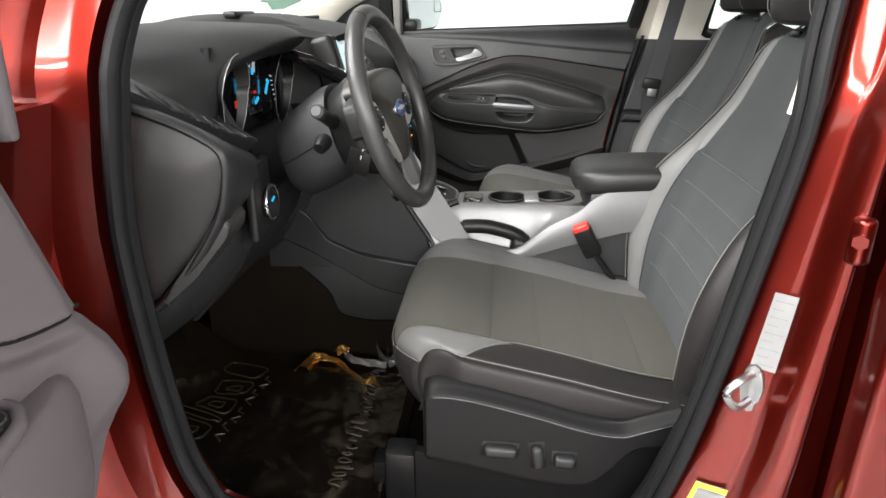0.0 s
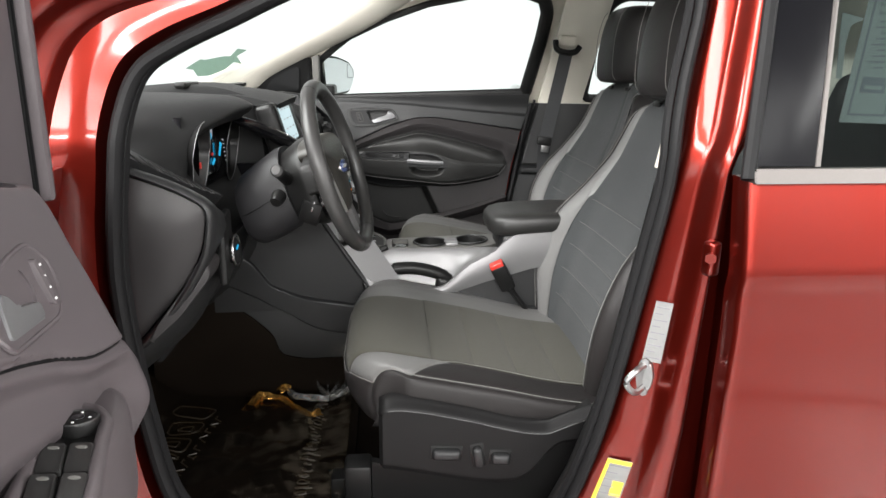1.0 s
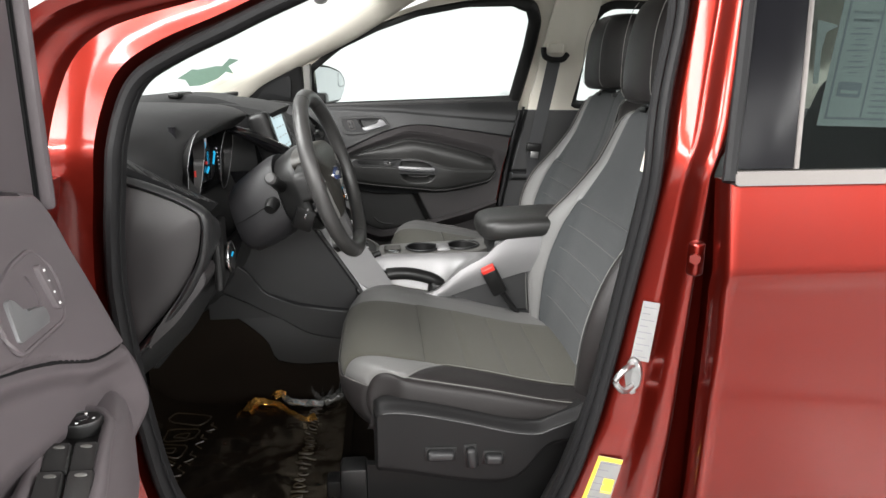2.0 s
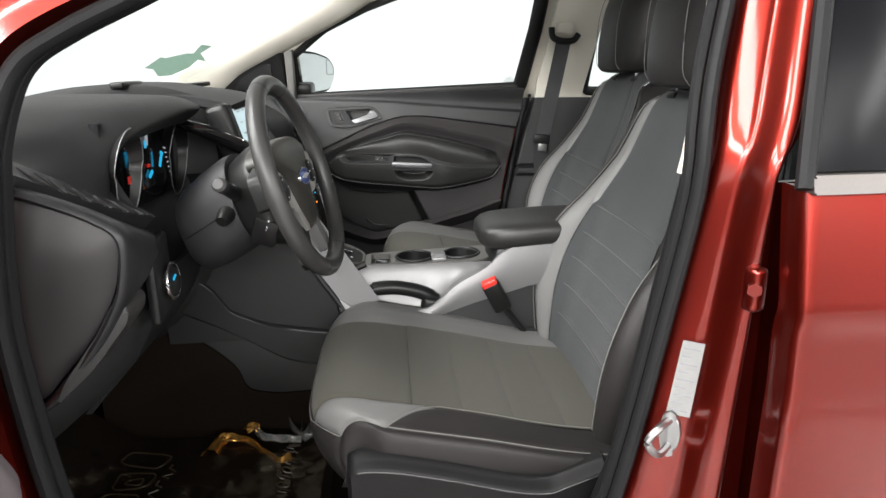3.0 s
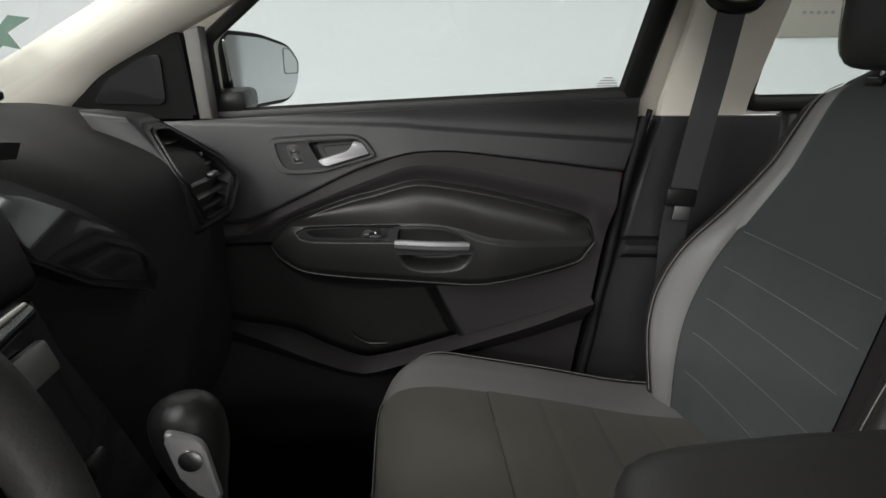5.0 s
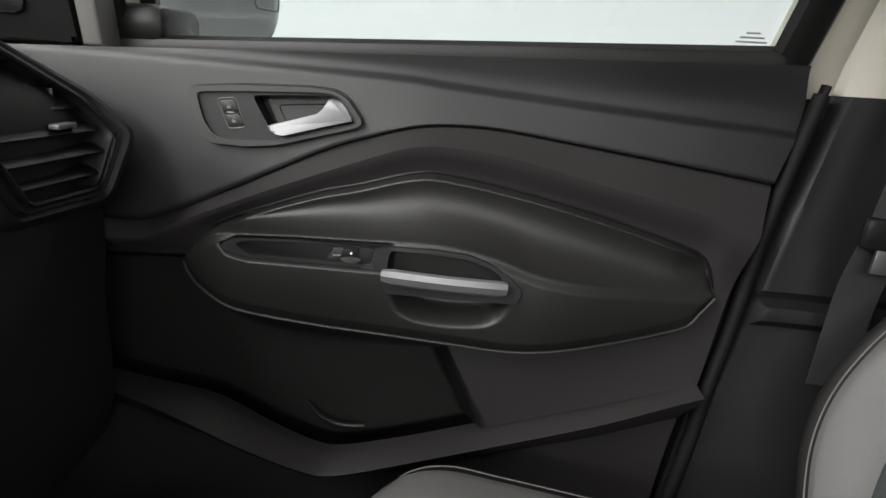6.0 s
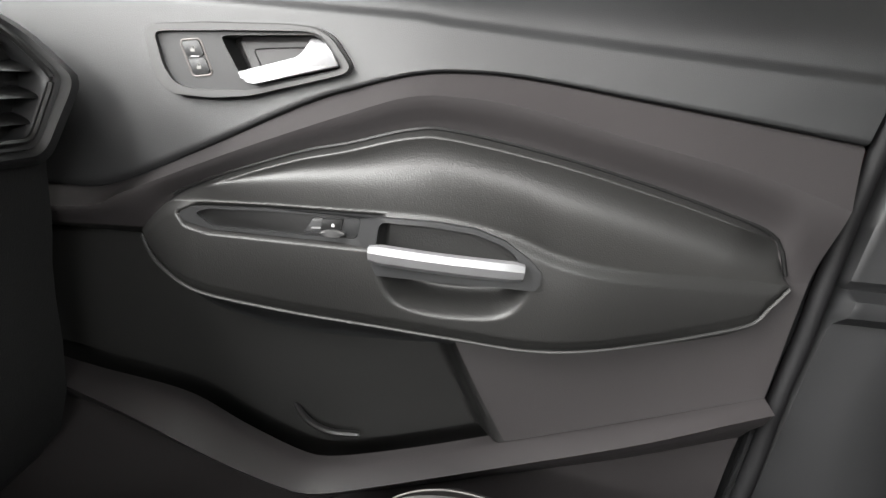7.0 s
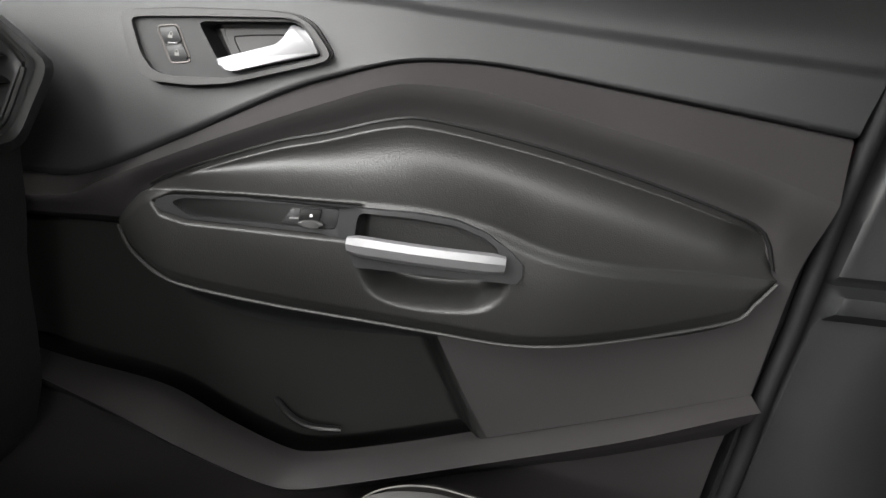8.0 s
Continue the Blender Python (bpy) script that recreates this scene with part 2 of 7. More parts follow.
# ---- the room ----
def wall(name, x, y, z, sx, sy, sz, mat, label, category):
    return tagged(part(name, block(pose(x, y, z), sx, sy, sz, 0), mat), label, category, kind="structure")


wall("floor", 0, -1.0, -0.05, 12.4, 12.4, 0.1, CONCRETE, "grey sealed concrete showroom floor", "floor")
wall("wall_north", 0, 5.1, 1.5, 12.4, 0.2, 3.0, WHITE_WALL, "plain white painted showroom wall", "wall")
# unseen; dark to cut bounced light and deepen the paint's reflections
wall("wall_south", 0, -7.1, 1.5, 12.4, 0.2, 3.0, GREY_WALL, "unseen plain grey wall closing the room", "wall")
wall("wall_west", -6.1, -1, 1.5, 0.2, 12.0, 3.0, WHITE_WALL, "plain white painted showroom wall", "wall")
# unseen; its grey is set for bounced light and the mirror's reflection
wall("wall_east", 6.1, -1, 1.5, 0.2, 12.0, 3.0, PALE_WALL, "unseen plain pale grey wall closing the room", "wall")
tagged(part("floor_joint", block(pose(1.25, -2.33, 0.002, 0, 0, 11), 7.0, 0.035, 0.006, 0), RUBBER), "dark sealed joint in the concrete floor", "floor joint", kind="structure")
# unseen; dark to cut fill from above and reflections in the glass
wall("ceiling", 0, -1.0, 3.05, 12.4, 12.4, 0.1, GREY_WALL, "unseen plain dark grey ceiling closing the room", "ceiling")


# ---- the car's body ----
body = thing("car_body", (0.3, 0, 0), "red metallic compact sport utility body with open driver side", "car body")
FRONT_WINDOW = [(-0.174, 1.097), (-0.17, 1.225), (-0.068, 1.303), (0.06, 1.362), (0.2, 1.41), (0.36, 1.44), (0.53, 1.45), (0.585, 1.435), (0.602, 1.39), (0.59, 1.3), (0.552, 1.118)]
REAR_WINDOW = [(0.768, 1.105), (0.785, 1.32), (0.815, 1.415), (0.86, 1.445), (1.3, 1.44), (1.6, 1.40), (1.62, 1.105)]


SHIFT = -0.088  # the passenger side's outlines are drawn from the door's own origin


def passenger_side(a, b, d):
    return Vector((a + SHIFT, side_y(b) + 0.03 - d, b))


# inside face of the passenger side above the belt
shell = [(-0.42, 1.10), (-0.30, 1.19), (-0.15, 1.285), (0.05, 1.385), (0.25, 1.455), (0.5, 1.50), (1.0, 1.51), (1.9, 1.48), (1.9, 1.085), (-0.3, 1.085)]
part("side_frame", holed(shell, [rounded(FRONT_WINDOW, 0.02), rounded(REAR_WINDOW, 0.03)], passenger_side, -0.06, 0.0), BEIGE, body, "pale beige inner pillar and roof rail trim")
part("front_window_glass", prism(FRONT_WINDOW, passenger_side, -0.045, -0.04), GLASS, body)
part("rear_window_glass", prism(REAR_WINDOW, passenger_side, -0.045, -0.04), GLASS, body)
ring = [passenger_side(a, b, 0.004) for a, b in rounded(FRONT_WINDOW, 0.012, 3)]
part("window_seal", tube(ring, [0.011 + 0.012 * ramp(0.40, 0.47, p.x) + 0.004 * ramp(1.12, 1.10, p.z) for p in ring], 8, True, 0.6, (0, 1, 0)), BLACK, body, "black rubber window seal")
ring = [passenger_side(a, b, 0.003) for a, b in rounded(REAR_WINDOW, 0.03, 4)]
part("window_seal", tube(ring, 0.015, 8, True, 0.5, (0, 1, 0)), BLACK, body, "black rubber window seal")
pane = body.children[1]
for k in range(6):
    wide = (0.008, 0.014, 0.018, 0.020, 0.016, 0.010)[k]
    z0 = 1.152 - 0.0048 * k
    part("print_bar", prism([(0.524 - wide, z0), (0.524 + wide, z0), (0.524 + wide, z0 + 0.002), (0.524 - wide, z0 + 0.002)], passenger_side, -0.0388, -0.0384), FAINT_INK, pane, "small etched safety mark")
for o in list(body.children):
    if "glass" in o.name:
        o.visible_shadow = False

# roof lining and roof skin
def lining(u, v):
    y = -0.62 + 1.24 * v
    x = -0.05 + 2.2 * u
    return Vector((x, y, 1.45 + 0.09 * ramp(0, 0.25, u) + 0.03 * (1 - (2 * v - 1) ** 2) - 0.10 * max(0, u - 0.6)))


part("headliner", sheet(lining, 24, 12, (0, 0, 0.02)), BEIGE, body, "pale fabric headliner")
part("roof", sheet(lambda u, v: lining(u, v) + Vector((0, 0, 0.09)), 24, 12, (0, 0, 0.02)), RED, body, "red painted roof panel")


# windscreen, reaching from the dash to the roof
def screen_at(u, v):
    s = 2 * v - 1
    x = -0.95 + 0.92 * u + 0.14 * s * s * (1 - u) + 0.06 * s * s * u
    return Vector((x, s * (0.70 - 0.12 * u), 1.02 + 0.455 * u - 0.02 * s * s))


w = part("windscreen", sheet(screen_at, 10, 16), GLASS, body, "clear laminated windscreen")
w.visible_shadow = False
# passenger-side windscreen pillar trim
PILLAR_UP = smooth_line([(-0.72, 1.12), (-0.632, 1.163), (-0.526, 1.213), (-0.44, 1.257), (-0.29, 1.333), (-0.113, 1.437), (0.06, 1.505)], 33)
PILLAR_LOW = smooth_line([(-0.54, 1.09), (-0.46, 1.133), (-0.404, 1.176), (-0.268, 1.243), (-0.084, 1.333), (0.104, 1.446), (0.20, 1.49)], 33)


def screen_pillar(u, v):
    """A broad padded trim, rounded towards the cabin."""
    i = int(round(u * 32))
    x, z = PILLAR_UP[i] * (1 - v) + PILLAR_LOW[i] * v
    return Vector((x, side_y(z) - 0.012 - 0.03 * math.sin(math.pi * v) ** 0.7 - 0.02 * (1 - v), z))


part("pillar_trim", sheet(screen_pillar, 32, 14, (0, 0.015, 0.004)), BEIGE, body, "pale beige windscreen pillar trim", 60)
# middle pillar trim, passenger side
def pillar_low(u, v):
    z = 0.42 + 0.67 * v
    x0 = float(np.interp(z, (0.42, 0.66, 0.80, 0.83, 0.849, 0.866, 0.874, 0.949, 1.09), (0.440, 0.4905, 0.5199, 0.5277, 0.5368, 0.5417, 0.5374, 0.555, 0.592)))
    # a groove across, and a ledge under it that stands proud
    ledge = 0.012 * ramp(0.868, 0.864, z) * ramp(0.838, 0.850, z) - 0.008 * ramp(0.876, 0.872, z) * ramp(0.864, 0.868, z) - 0.003 * ramp(0.845, 0.835, z)
    x = x0 + SHIFT - 0.010 + (0.80 - x0) * u ** 1.6
    return Vector((x, 0.704 - 0.024 * ramp(x0 + SHIFT - 0.008, x0 + SHIFT + 0.004, x) - 0.03 * ramp(0.15, 1, u) - ledge * ramp(0.02, 0.1, u), z))


part("pillar_cover", sheet(pillar_low, 40, 130, (0, 0.02, 0)), PLASTIC, body, "dark grey lower pillar cover with a ledge")
SEAL_LINE = curve([(0.40, 0.430), (0.656, 0.481), (0.76, 0.497), (0.82, 0.509), (0.877, 0.518), (0.976, 0.536), (1.10, 0.565)])
edge = [Vector((SEAL_LINE(z) + SHIFT + 0.0045, 0.686, z)) for z in np.linspace(0.42, 1.09, 40)]
part("pillar_seal", tube(edge, 0.0085, 10, False, 1.0, (0, 1, 0)), RUBBER, body, "black rubber pillar seal")


def pillar_high(u, v):
    z = 1.088 + 0.37 * v
    x0 = 0.598 + 0.17 * (z - 1.09)
    return Vector((x0 + SHIFT + 0.155 * u, side_y(z) - 0.012 - 0.02 * math.sin(math.pi * u), z))


part("pillar_cover", sheet(pillar_high, 12, 12, (0, 0.02, 0)), BEIGE, body, "pale beige upper pillar cover")
part("rear_door_panel", block(pose(1.3, 0.735, 0.75), 1.1, 0.05, 0.68, 0.01), PLASTIC, body, "charcoal rear door trim panel")

# jamb behind the passenger door's rear edge
def jamb(u, v):
    z = 0.38 + 0.73 * v
    x0 = float(np.interp(z, (0.42, 0.635, 0.81, 0.995, 1.09), (0.46, 0.508, 0.552, 0.578, 0.592)))
    return Vector((x0 + SHIFT - 0.07 + 0.12 * u, 0.752, z))


part("door_jamb", sheet(jamb, 4, 12, (0, 0.02, 0)), BLACK, body, "black door jamb")

# floor pan and firewall
part("floor_pan", block(pose(0.3, 0, 0.38), 2.6, 1.48, 0.06, 0.0), CARPET, body, "dark carpeted floor")
part("firewall", block(pose(-0.85, 0, 0.7), 0.06, 1.44, 0.76, 0), CARPET, body, "dark carpeted firewall")
for s in (-1, 1):
    part("kick_side", block(pose(-0.68 if s < 0 else -0.655, 0.745 if s > 0 else -0.70, 0.75), 0.40 if s < 0 else 0.48, 0.05, 0.72, 0.004), CARPET, body, "dark carpeted footwell side")
part("cowl", block(pose(-1.05, 0, 0.99), 0.4, 1.5, 0.05, 0.01), BLACK, body)
part("tailgate", block(pose(2.2, 0, 0.74), 0.05, 1.4, 0.62, 0.02), PLASTIC, body)
part("tailgate_glass", block(pose(2.2, 0, 1.25), 0.006, 1.36, 0.39, 0), GLASS, body).visible_shadow = False
for s in (-1, 1):
    part("quarter_panel", block(pose(1.93, s * 0.72, 0.76), 0.6, 0.05, 0.66, 0.01), PLASTIC, body, "charcoal rear quarter trim")
    part("sill", block(pose(0.2, s * 0.75, 0.39), 2.6, 0.13, 0.16, 0.03), RED, body, "red painted door sill")


# driver side: door opening
OPENING = [(-0.142, 1.32), (-0.235, 1.275), (-0.31, 1.238), (-0.356, 1.205), (-0.379, 1.15), (-0.393, 1.066), (-0.405, 0.975), (-0.408, 0.879), (-0.392, 0.69), (-0.36, 0.54), (-0.28, 0.475), (0.1, 0.46), (0.225, 0.47), (0.262, 0.54), (0.306, 0.72), (0.342, 0.915), (0.387, 1.17), (0.422, 1.325), (0.40, 1.43), (0.30, 1.46), (0.1, 1.425)]
hoop = [Vector((a + (0.012 - 0.010 * ramp(1.03, 1.15, b)) * ramp(0.2, 0.3, a), -(side_y(b) + 0.02 + 0.022 * ramp(0.2, 0.3, a)), b)) for a, b in smooth_line(OPENING, 150, True)]
part("door_seal", tube(hoop, [0.0105 - 0.002 * ramp(0.2, 0.3, p.x) for p in hoop], 10, True, 1.2, (0, 1, 0)), RUBBER, body, "black rubber weatherstrip round the opening")
hoop = [Vector((a + (0.010 - 0.012 * ramp(1.03, 1.15, b)) * ramp(0.2, 0.3, a), -(side_y(b) - 0.004 + 0.02 * ramp(0.2, 0.3, a)), b)) for a, b in smooth_line(OPENING, 150, True)]
part("door_seal", tube(hoop, [0.010 - 0.002 * ramp(0.2, 0.3, p.x) for p in hoop], 8, True, 1.0, (0, 1, 0)), RUBBER, body, "black rubber weatherstrip round the opening")

# red frame round the opening: front pillar, roof rail and hinge post
inner = smooth_line([(0.40, 1.455), (0.1, 1.445), (-0.142, 1.34), (-0.245, 1.292), (-0.325, 1.255), (-0.375, 1.215), (-0.40, 1.15), (-0.412, 1.066), (-0.424, 0.975), (-0.427, 0.879), (-0.412, 0.69), (-0.38, 0.53), (-0.29, 0.455), (0.1, 0.44), (0.26, 0.45)], 90)


def front_frame(u, v):
    i = min(89, int(round(u * 89)))
    a, b = inner[i]
    n = np.array(inner[min(89, i + 1)]) - np.array(inner[max(0, i - 1)])
    n = np.array([n[1], -n[0]]) / np.hypot(*n)
    out = -n
    prof = [(-0.008, 0.02), (0.0, 0.0), (0.005, -0.014), (0.03, -0.021), (0.058, -0.027), (0.068, -0.046), (0.084, -0.062), (0.098, -0.092), (0.115, -0.104)]
    k = v * (len(prof) - 1)
    j = min(len(prof) - 2, int(k))
    t = k - j
    w0 = prof[j][0] * (1 - t) + prof[j + 1][0] * t
    d0 = prof[j][1] * (1 - t) + prof[j + 1][1] * t
    slim = 1 - 0.5 * ramp(1.2, 1.3, b) if a < 0.3 else 1.0
    w0, d0 = w0 * slim, d0 * slim
    x, z = a - out[0] * w0, b - out[1] * w0
    return Vector((x, -(side_y(z) + 0.01) + d0, z))


part("door_frame", sheet(front_frame, 89, 24, (0, 0.03, 0)), RED, body, "red painted front pillar and hinge post")

# middle pillar on the driver side
def pillar_path(z):
    return float(np.interp(z, (0.45, 0.558, 0.69, 0.92, 1.17, 1.32, 1.45), (0.225, 0.275, 0.318, 0.358, 0.402, 0.437, 0.46)))


PILLAR = [(0.003, 0.002), (0.004, -0.012), (0.012, -0.03), (0.035, -0.045), (0.045, -0.05), (0.056, -0.075), (0.064, -0.083), (0.075, -0.085), (0.082, -0.07), (0.088, -0.055), (0.11, -0.055)]


def mid_pillar(u, v):
    z = 0.42 + 1.03 * u
    line = smooth_line(PILLAR, 41)
    w0, d0 = line[int(round(v * 40))]
    x0 = pillar_path(z)
    x1 = 0.452 + 0.2 * max(0.0, z - 1.14) + 0.03 * ramp(1.08, 1.15, z)
    spread = max(0.25, (x1 - x0) / 0.11)
    return Vector((x0 + w0 * spread, -(side_y(z) + 0.015) + d0, z))


part("middle_pillar", sheet(mid_pillar, 50, 40, (0, 0.02, 0)), RED, body, "red painted middle pillar with stickers")


# ---- front doors ----
RIB_TOP = curve([(-0.34, 0.90), (-0.20, 0.922), (-0.128, 0.924), (-0.044, 0.958), (0.054, 1.004), (0.102, 1.021), (0.149, 1.034), (0.189, 1.038), (0.244, 1.036), (0.34, 1.023), (0.438, 1.009), (0.56, 0.991)])
RIB_BOT = curve([(-0.34, 0.89), (-0.20, 0.905), (-0.128, 0.910), (-0.095, 0.925), (0.005, 0.966), (0.102, 1.002), (0.15, 1.017), (0.188, 1.019), (0.246, 1.013), (0.344, 0.99), (0.445, 0.967), (0.56, 0.93)])
INS_TOP = curve([(-0.084, 0.890), (-0.07, 0.912), (-0.04, 0.931), (0.048, 0.962), (0.098, 0.974), (0.151, 0.988), (0.187, 0.989), (0.27, 0.974), (0.354, 0.953), (0.43, 0.930), (0.459, 0.919), (0.472, 0.906), (0.481, 0.878)])
ARM_TOP = curve([(-0.084, 0.890), (-0.06, 0.912), (-0.035, 0.926), (0.028, 0.928), (0.11, 0.927), (0.183, 0.926), (0.237, 0.916), (0.284, 0.900), (0.339, 0.890), (0.429, 0.882), (0.481, 0.877)])
ARM_BOT = curve([(-0.084, 0.889), (-0.077, 0.876), (-0.064, 0.864), (-0.023, 0.846), (0.051, 0.834), (0.129, 0.826), (0.197, 0.819), (0.269, 0.813), (0.349, 0.821), (0.444, 0.839), (0.464, 0.855), (0.481, 0.876)])
RDG_TOP = curve([(-0.34, 0.80), (-0.216, 0.755), (-0.154, 0.738), (-0.066, 0.719), (-0.007, 0.688), (0.048, 0.663), (0.082, 0.659), (0.159, 0.675), (0.244, 0.698), (0.367, 0.732), (0.481, 0.765), (0.56, 0.788)])
RDG_BOT = curve([(-0.34, 0.795), (-0.2, 0.749), (-0.174, 0.742), (-0.103, 0.711), (-0.025, 0.673), (0.04, 0.648), (0.075, 0.644), (0.136, 0.658), (0.264, 0.693), (0.373, 0.724), (0.47, 0.758), (0.56, 0.784)])
def BELT(x):
    return 1.098 + 0.029 * (x + 0.174)


CREASE = curve([(-0.34, 1.10), (0.099, 1.084), (0.187, 1.077), (0.338, 1.064), (0.434, 1.056), (0.56, 1.046)])
RIGHT = curve([(0.38, 0.425), (0.633, 0.460), (0.748, 0.480), (0.896, 0.505), (0.995, 0.530), (1.049, 0.549), (1.12, 0.567)])


def in_poly(px, pz, poly):
    """Signed distance to an outline, positive inside."""
    best, inside = 1e9, False
    for i in range(len(poly)):
        (x0, z0), (x1, z1) = poly[i - 1], poly[i]
        dx, dz = x1 - x0, z1 - z0
        t = max(0, min(1, ((px - x0) * dx + (pz - z0) * dz) / (dx * dx + dz * dz + 1e-12)))
        best = min(best, math.hypot(px - x0 - t * dx, pz - z0 - t * dz))
        if (z0 > pz) != (z1 > pz) and px < x0 + (pz - z0) / (z1 - z0) * dx:
            inside = not inside
    return best if inside else -best


CUP = [tuple(p) for p in smooth_line([(0.138, 0.9215), (0.172, 0.921), (0.211, 0.917), (0.2353, 0.9087), (0.251, 0.894), (0.2575, 0.881), (0.254, 0.857), (0.232, 0.840), (0.180, 0.8385), (0.145, 0.849), (0.131, 0.875), (0.131, 0.912)], 48, True)]
PLATE = [(-0.0323, 0.9159), (-0.0161, 0.9232), (0.040, 0.9244), (0.135, 0.9232), (0.128, 0.8985), (0.1044, 0.8993), (-0.0057, 0.9035), (-0.0259, 0.9086)]
# outlines of the pull handle's bracket with its two openings
BRACKET = [(-0.0330, 0.9152), (-0.0310, 0.9186), (-0.0255, 0.9213), (-0.0161, 0.9232), (0.040, 0.9244), (0.135, 0.9236), (0.180, 0.9227), (0.211, 0.9194), (0.2353, 0.9110), (0.256, 0.8970), (0.2655, 0.8870), (0.2655, 0.8770), (0.2612, 0.8710), (0.1315, 0.8747), (0.1222, 0.8954), (0.1044, 0.8993), (-0.0057, 0.9035), (-0.0259, 0.9086), (-0.0315, 0.9118)]
SWITCH_BED = [(-0.0198, 0.9167), (-0.0094, 0.9209), (0.0399, 0.9218), (0.1185, 0.9209), (0.1154, 0.9035), (0.1043, 0.9033), (-0.0056, 0.9066)]
GRIP_GAP = [(0.136, 0.9200), (0.172, 0.9190), (0.2112, 0.9150), (0.2345, 0.9070), (0.2455, 0.8985), (0.2470, 0.8890), (0.244, 0.8850), (0.140, 0.8885), (0.1310, 0.8960), (0.1329, 0.9140)]
# outlines of the release handle's surround
BEZEL = [(-0.0764, 1.0563), (-0.0744, 1.0624), (-0.0693, 1.0652), (-0.024, 1.0683), (0.0444, 1.0695), (0.068, 1.0679), (0.0822, 1.0611), (0.0982, 1.0394), (0.0951, 1.0332), (0.0824, 1.0292), (0.011, 1.0105), (-0.0219, 1.0076), (-0.0565, 1.0095), (-0.0659, 1.0176), (-0.0716, 1.0313)]


def finish_door(door, at, side):
    """The parts behind the trim: frame, outer skin, edges and the mirror cover."""
    dx = SHIFT if side > 0 else 0.0
    part("inner_frame", sheet(lambda u, v: at(-0.30 + 0.855 * u, 0.42 + 0.68 * v, -0.065), 30, 12, (0, side * 0.01, 0)), BLACK, door, "black inner frame")
    # window frame corner, outer skin and painted edge
    def skin(u, v):
        z = 0.40 + 0.68 * v
        x = -0.46 + (RIGHT(z) + 0.46 + 0.008) * u
        return Vector((x + dx, side * (0.79 + 0.05 * math.sin(math.pi * min(1, v * 0.9 + 0.1))), z))
    part("outer_skin", sheet(skin, 20, 14, (0, -side * 0.02, 0)), RED, door, "red painted door skin")
    edge = [Vector((RIGHT(z) + dx + 0.006, side * 0.698, z)) for z in np.linspace(0.74, 0.99, 16)]
    part("door_edge", tube(edge, 0.0036, 6, False, 1.6, (0, 1, 0)), RED, door, "red painted rear edge of the door")
    edge = [Vector((RIGHT(z) + dx + 0.021, side * 0.709, z)) for z in np.linspace(0.42, 1.10, 16)]
    part("edge_seal", tube(edge, 0.005, 8, False, 1.3, (0, 1, 0)), RUBBER, door, "black rubber edge strip")
    if side < 0:
        return
    lean = lambda a, b, d: Vector((a + dx, side * (0.715 - 0.3 * (b - 1.1) - d), b))
    sail = rounded([(-0.42, 1.10), (-0.196, 1.10), (-0.196, 1.238), (-0.235, 1.226), (-0.33, 1.178)], 0.006)
    tri = part("mirror_sail", prism(sail, lean, -0.03, 0.018, 0.006), BLACK, door, "black triangular mirror cover")
    part("grille", prism(rounded([(-0.355, 1.128), (-0.240, 1.125), (-0.232, 1.205), (-0.262, 1.200), (-0.325, 1.165)], 0.01), lean, 0.016, 0.022, 0.002), PLASTIC, tri, "small speaker grille")
    part("window_channel", prism([(-0.192, 1.098), (-0.170, 1.098), (-0.166, 1.245), (-0.190, 1.238)], lean, -0.02, 0.019, 0.004), CHANNEL_GREY, door, "grey upright window channel")


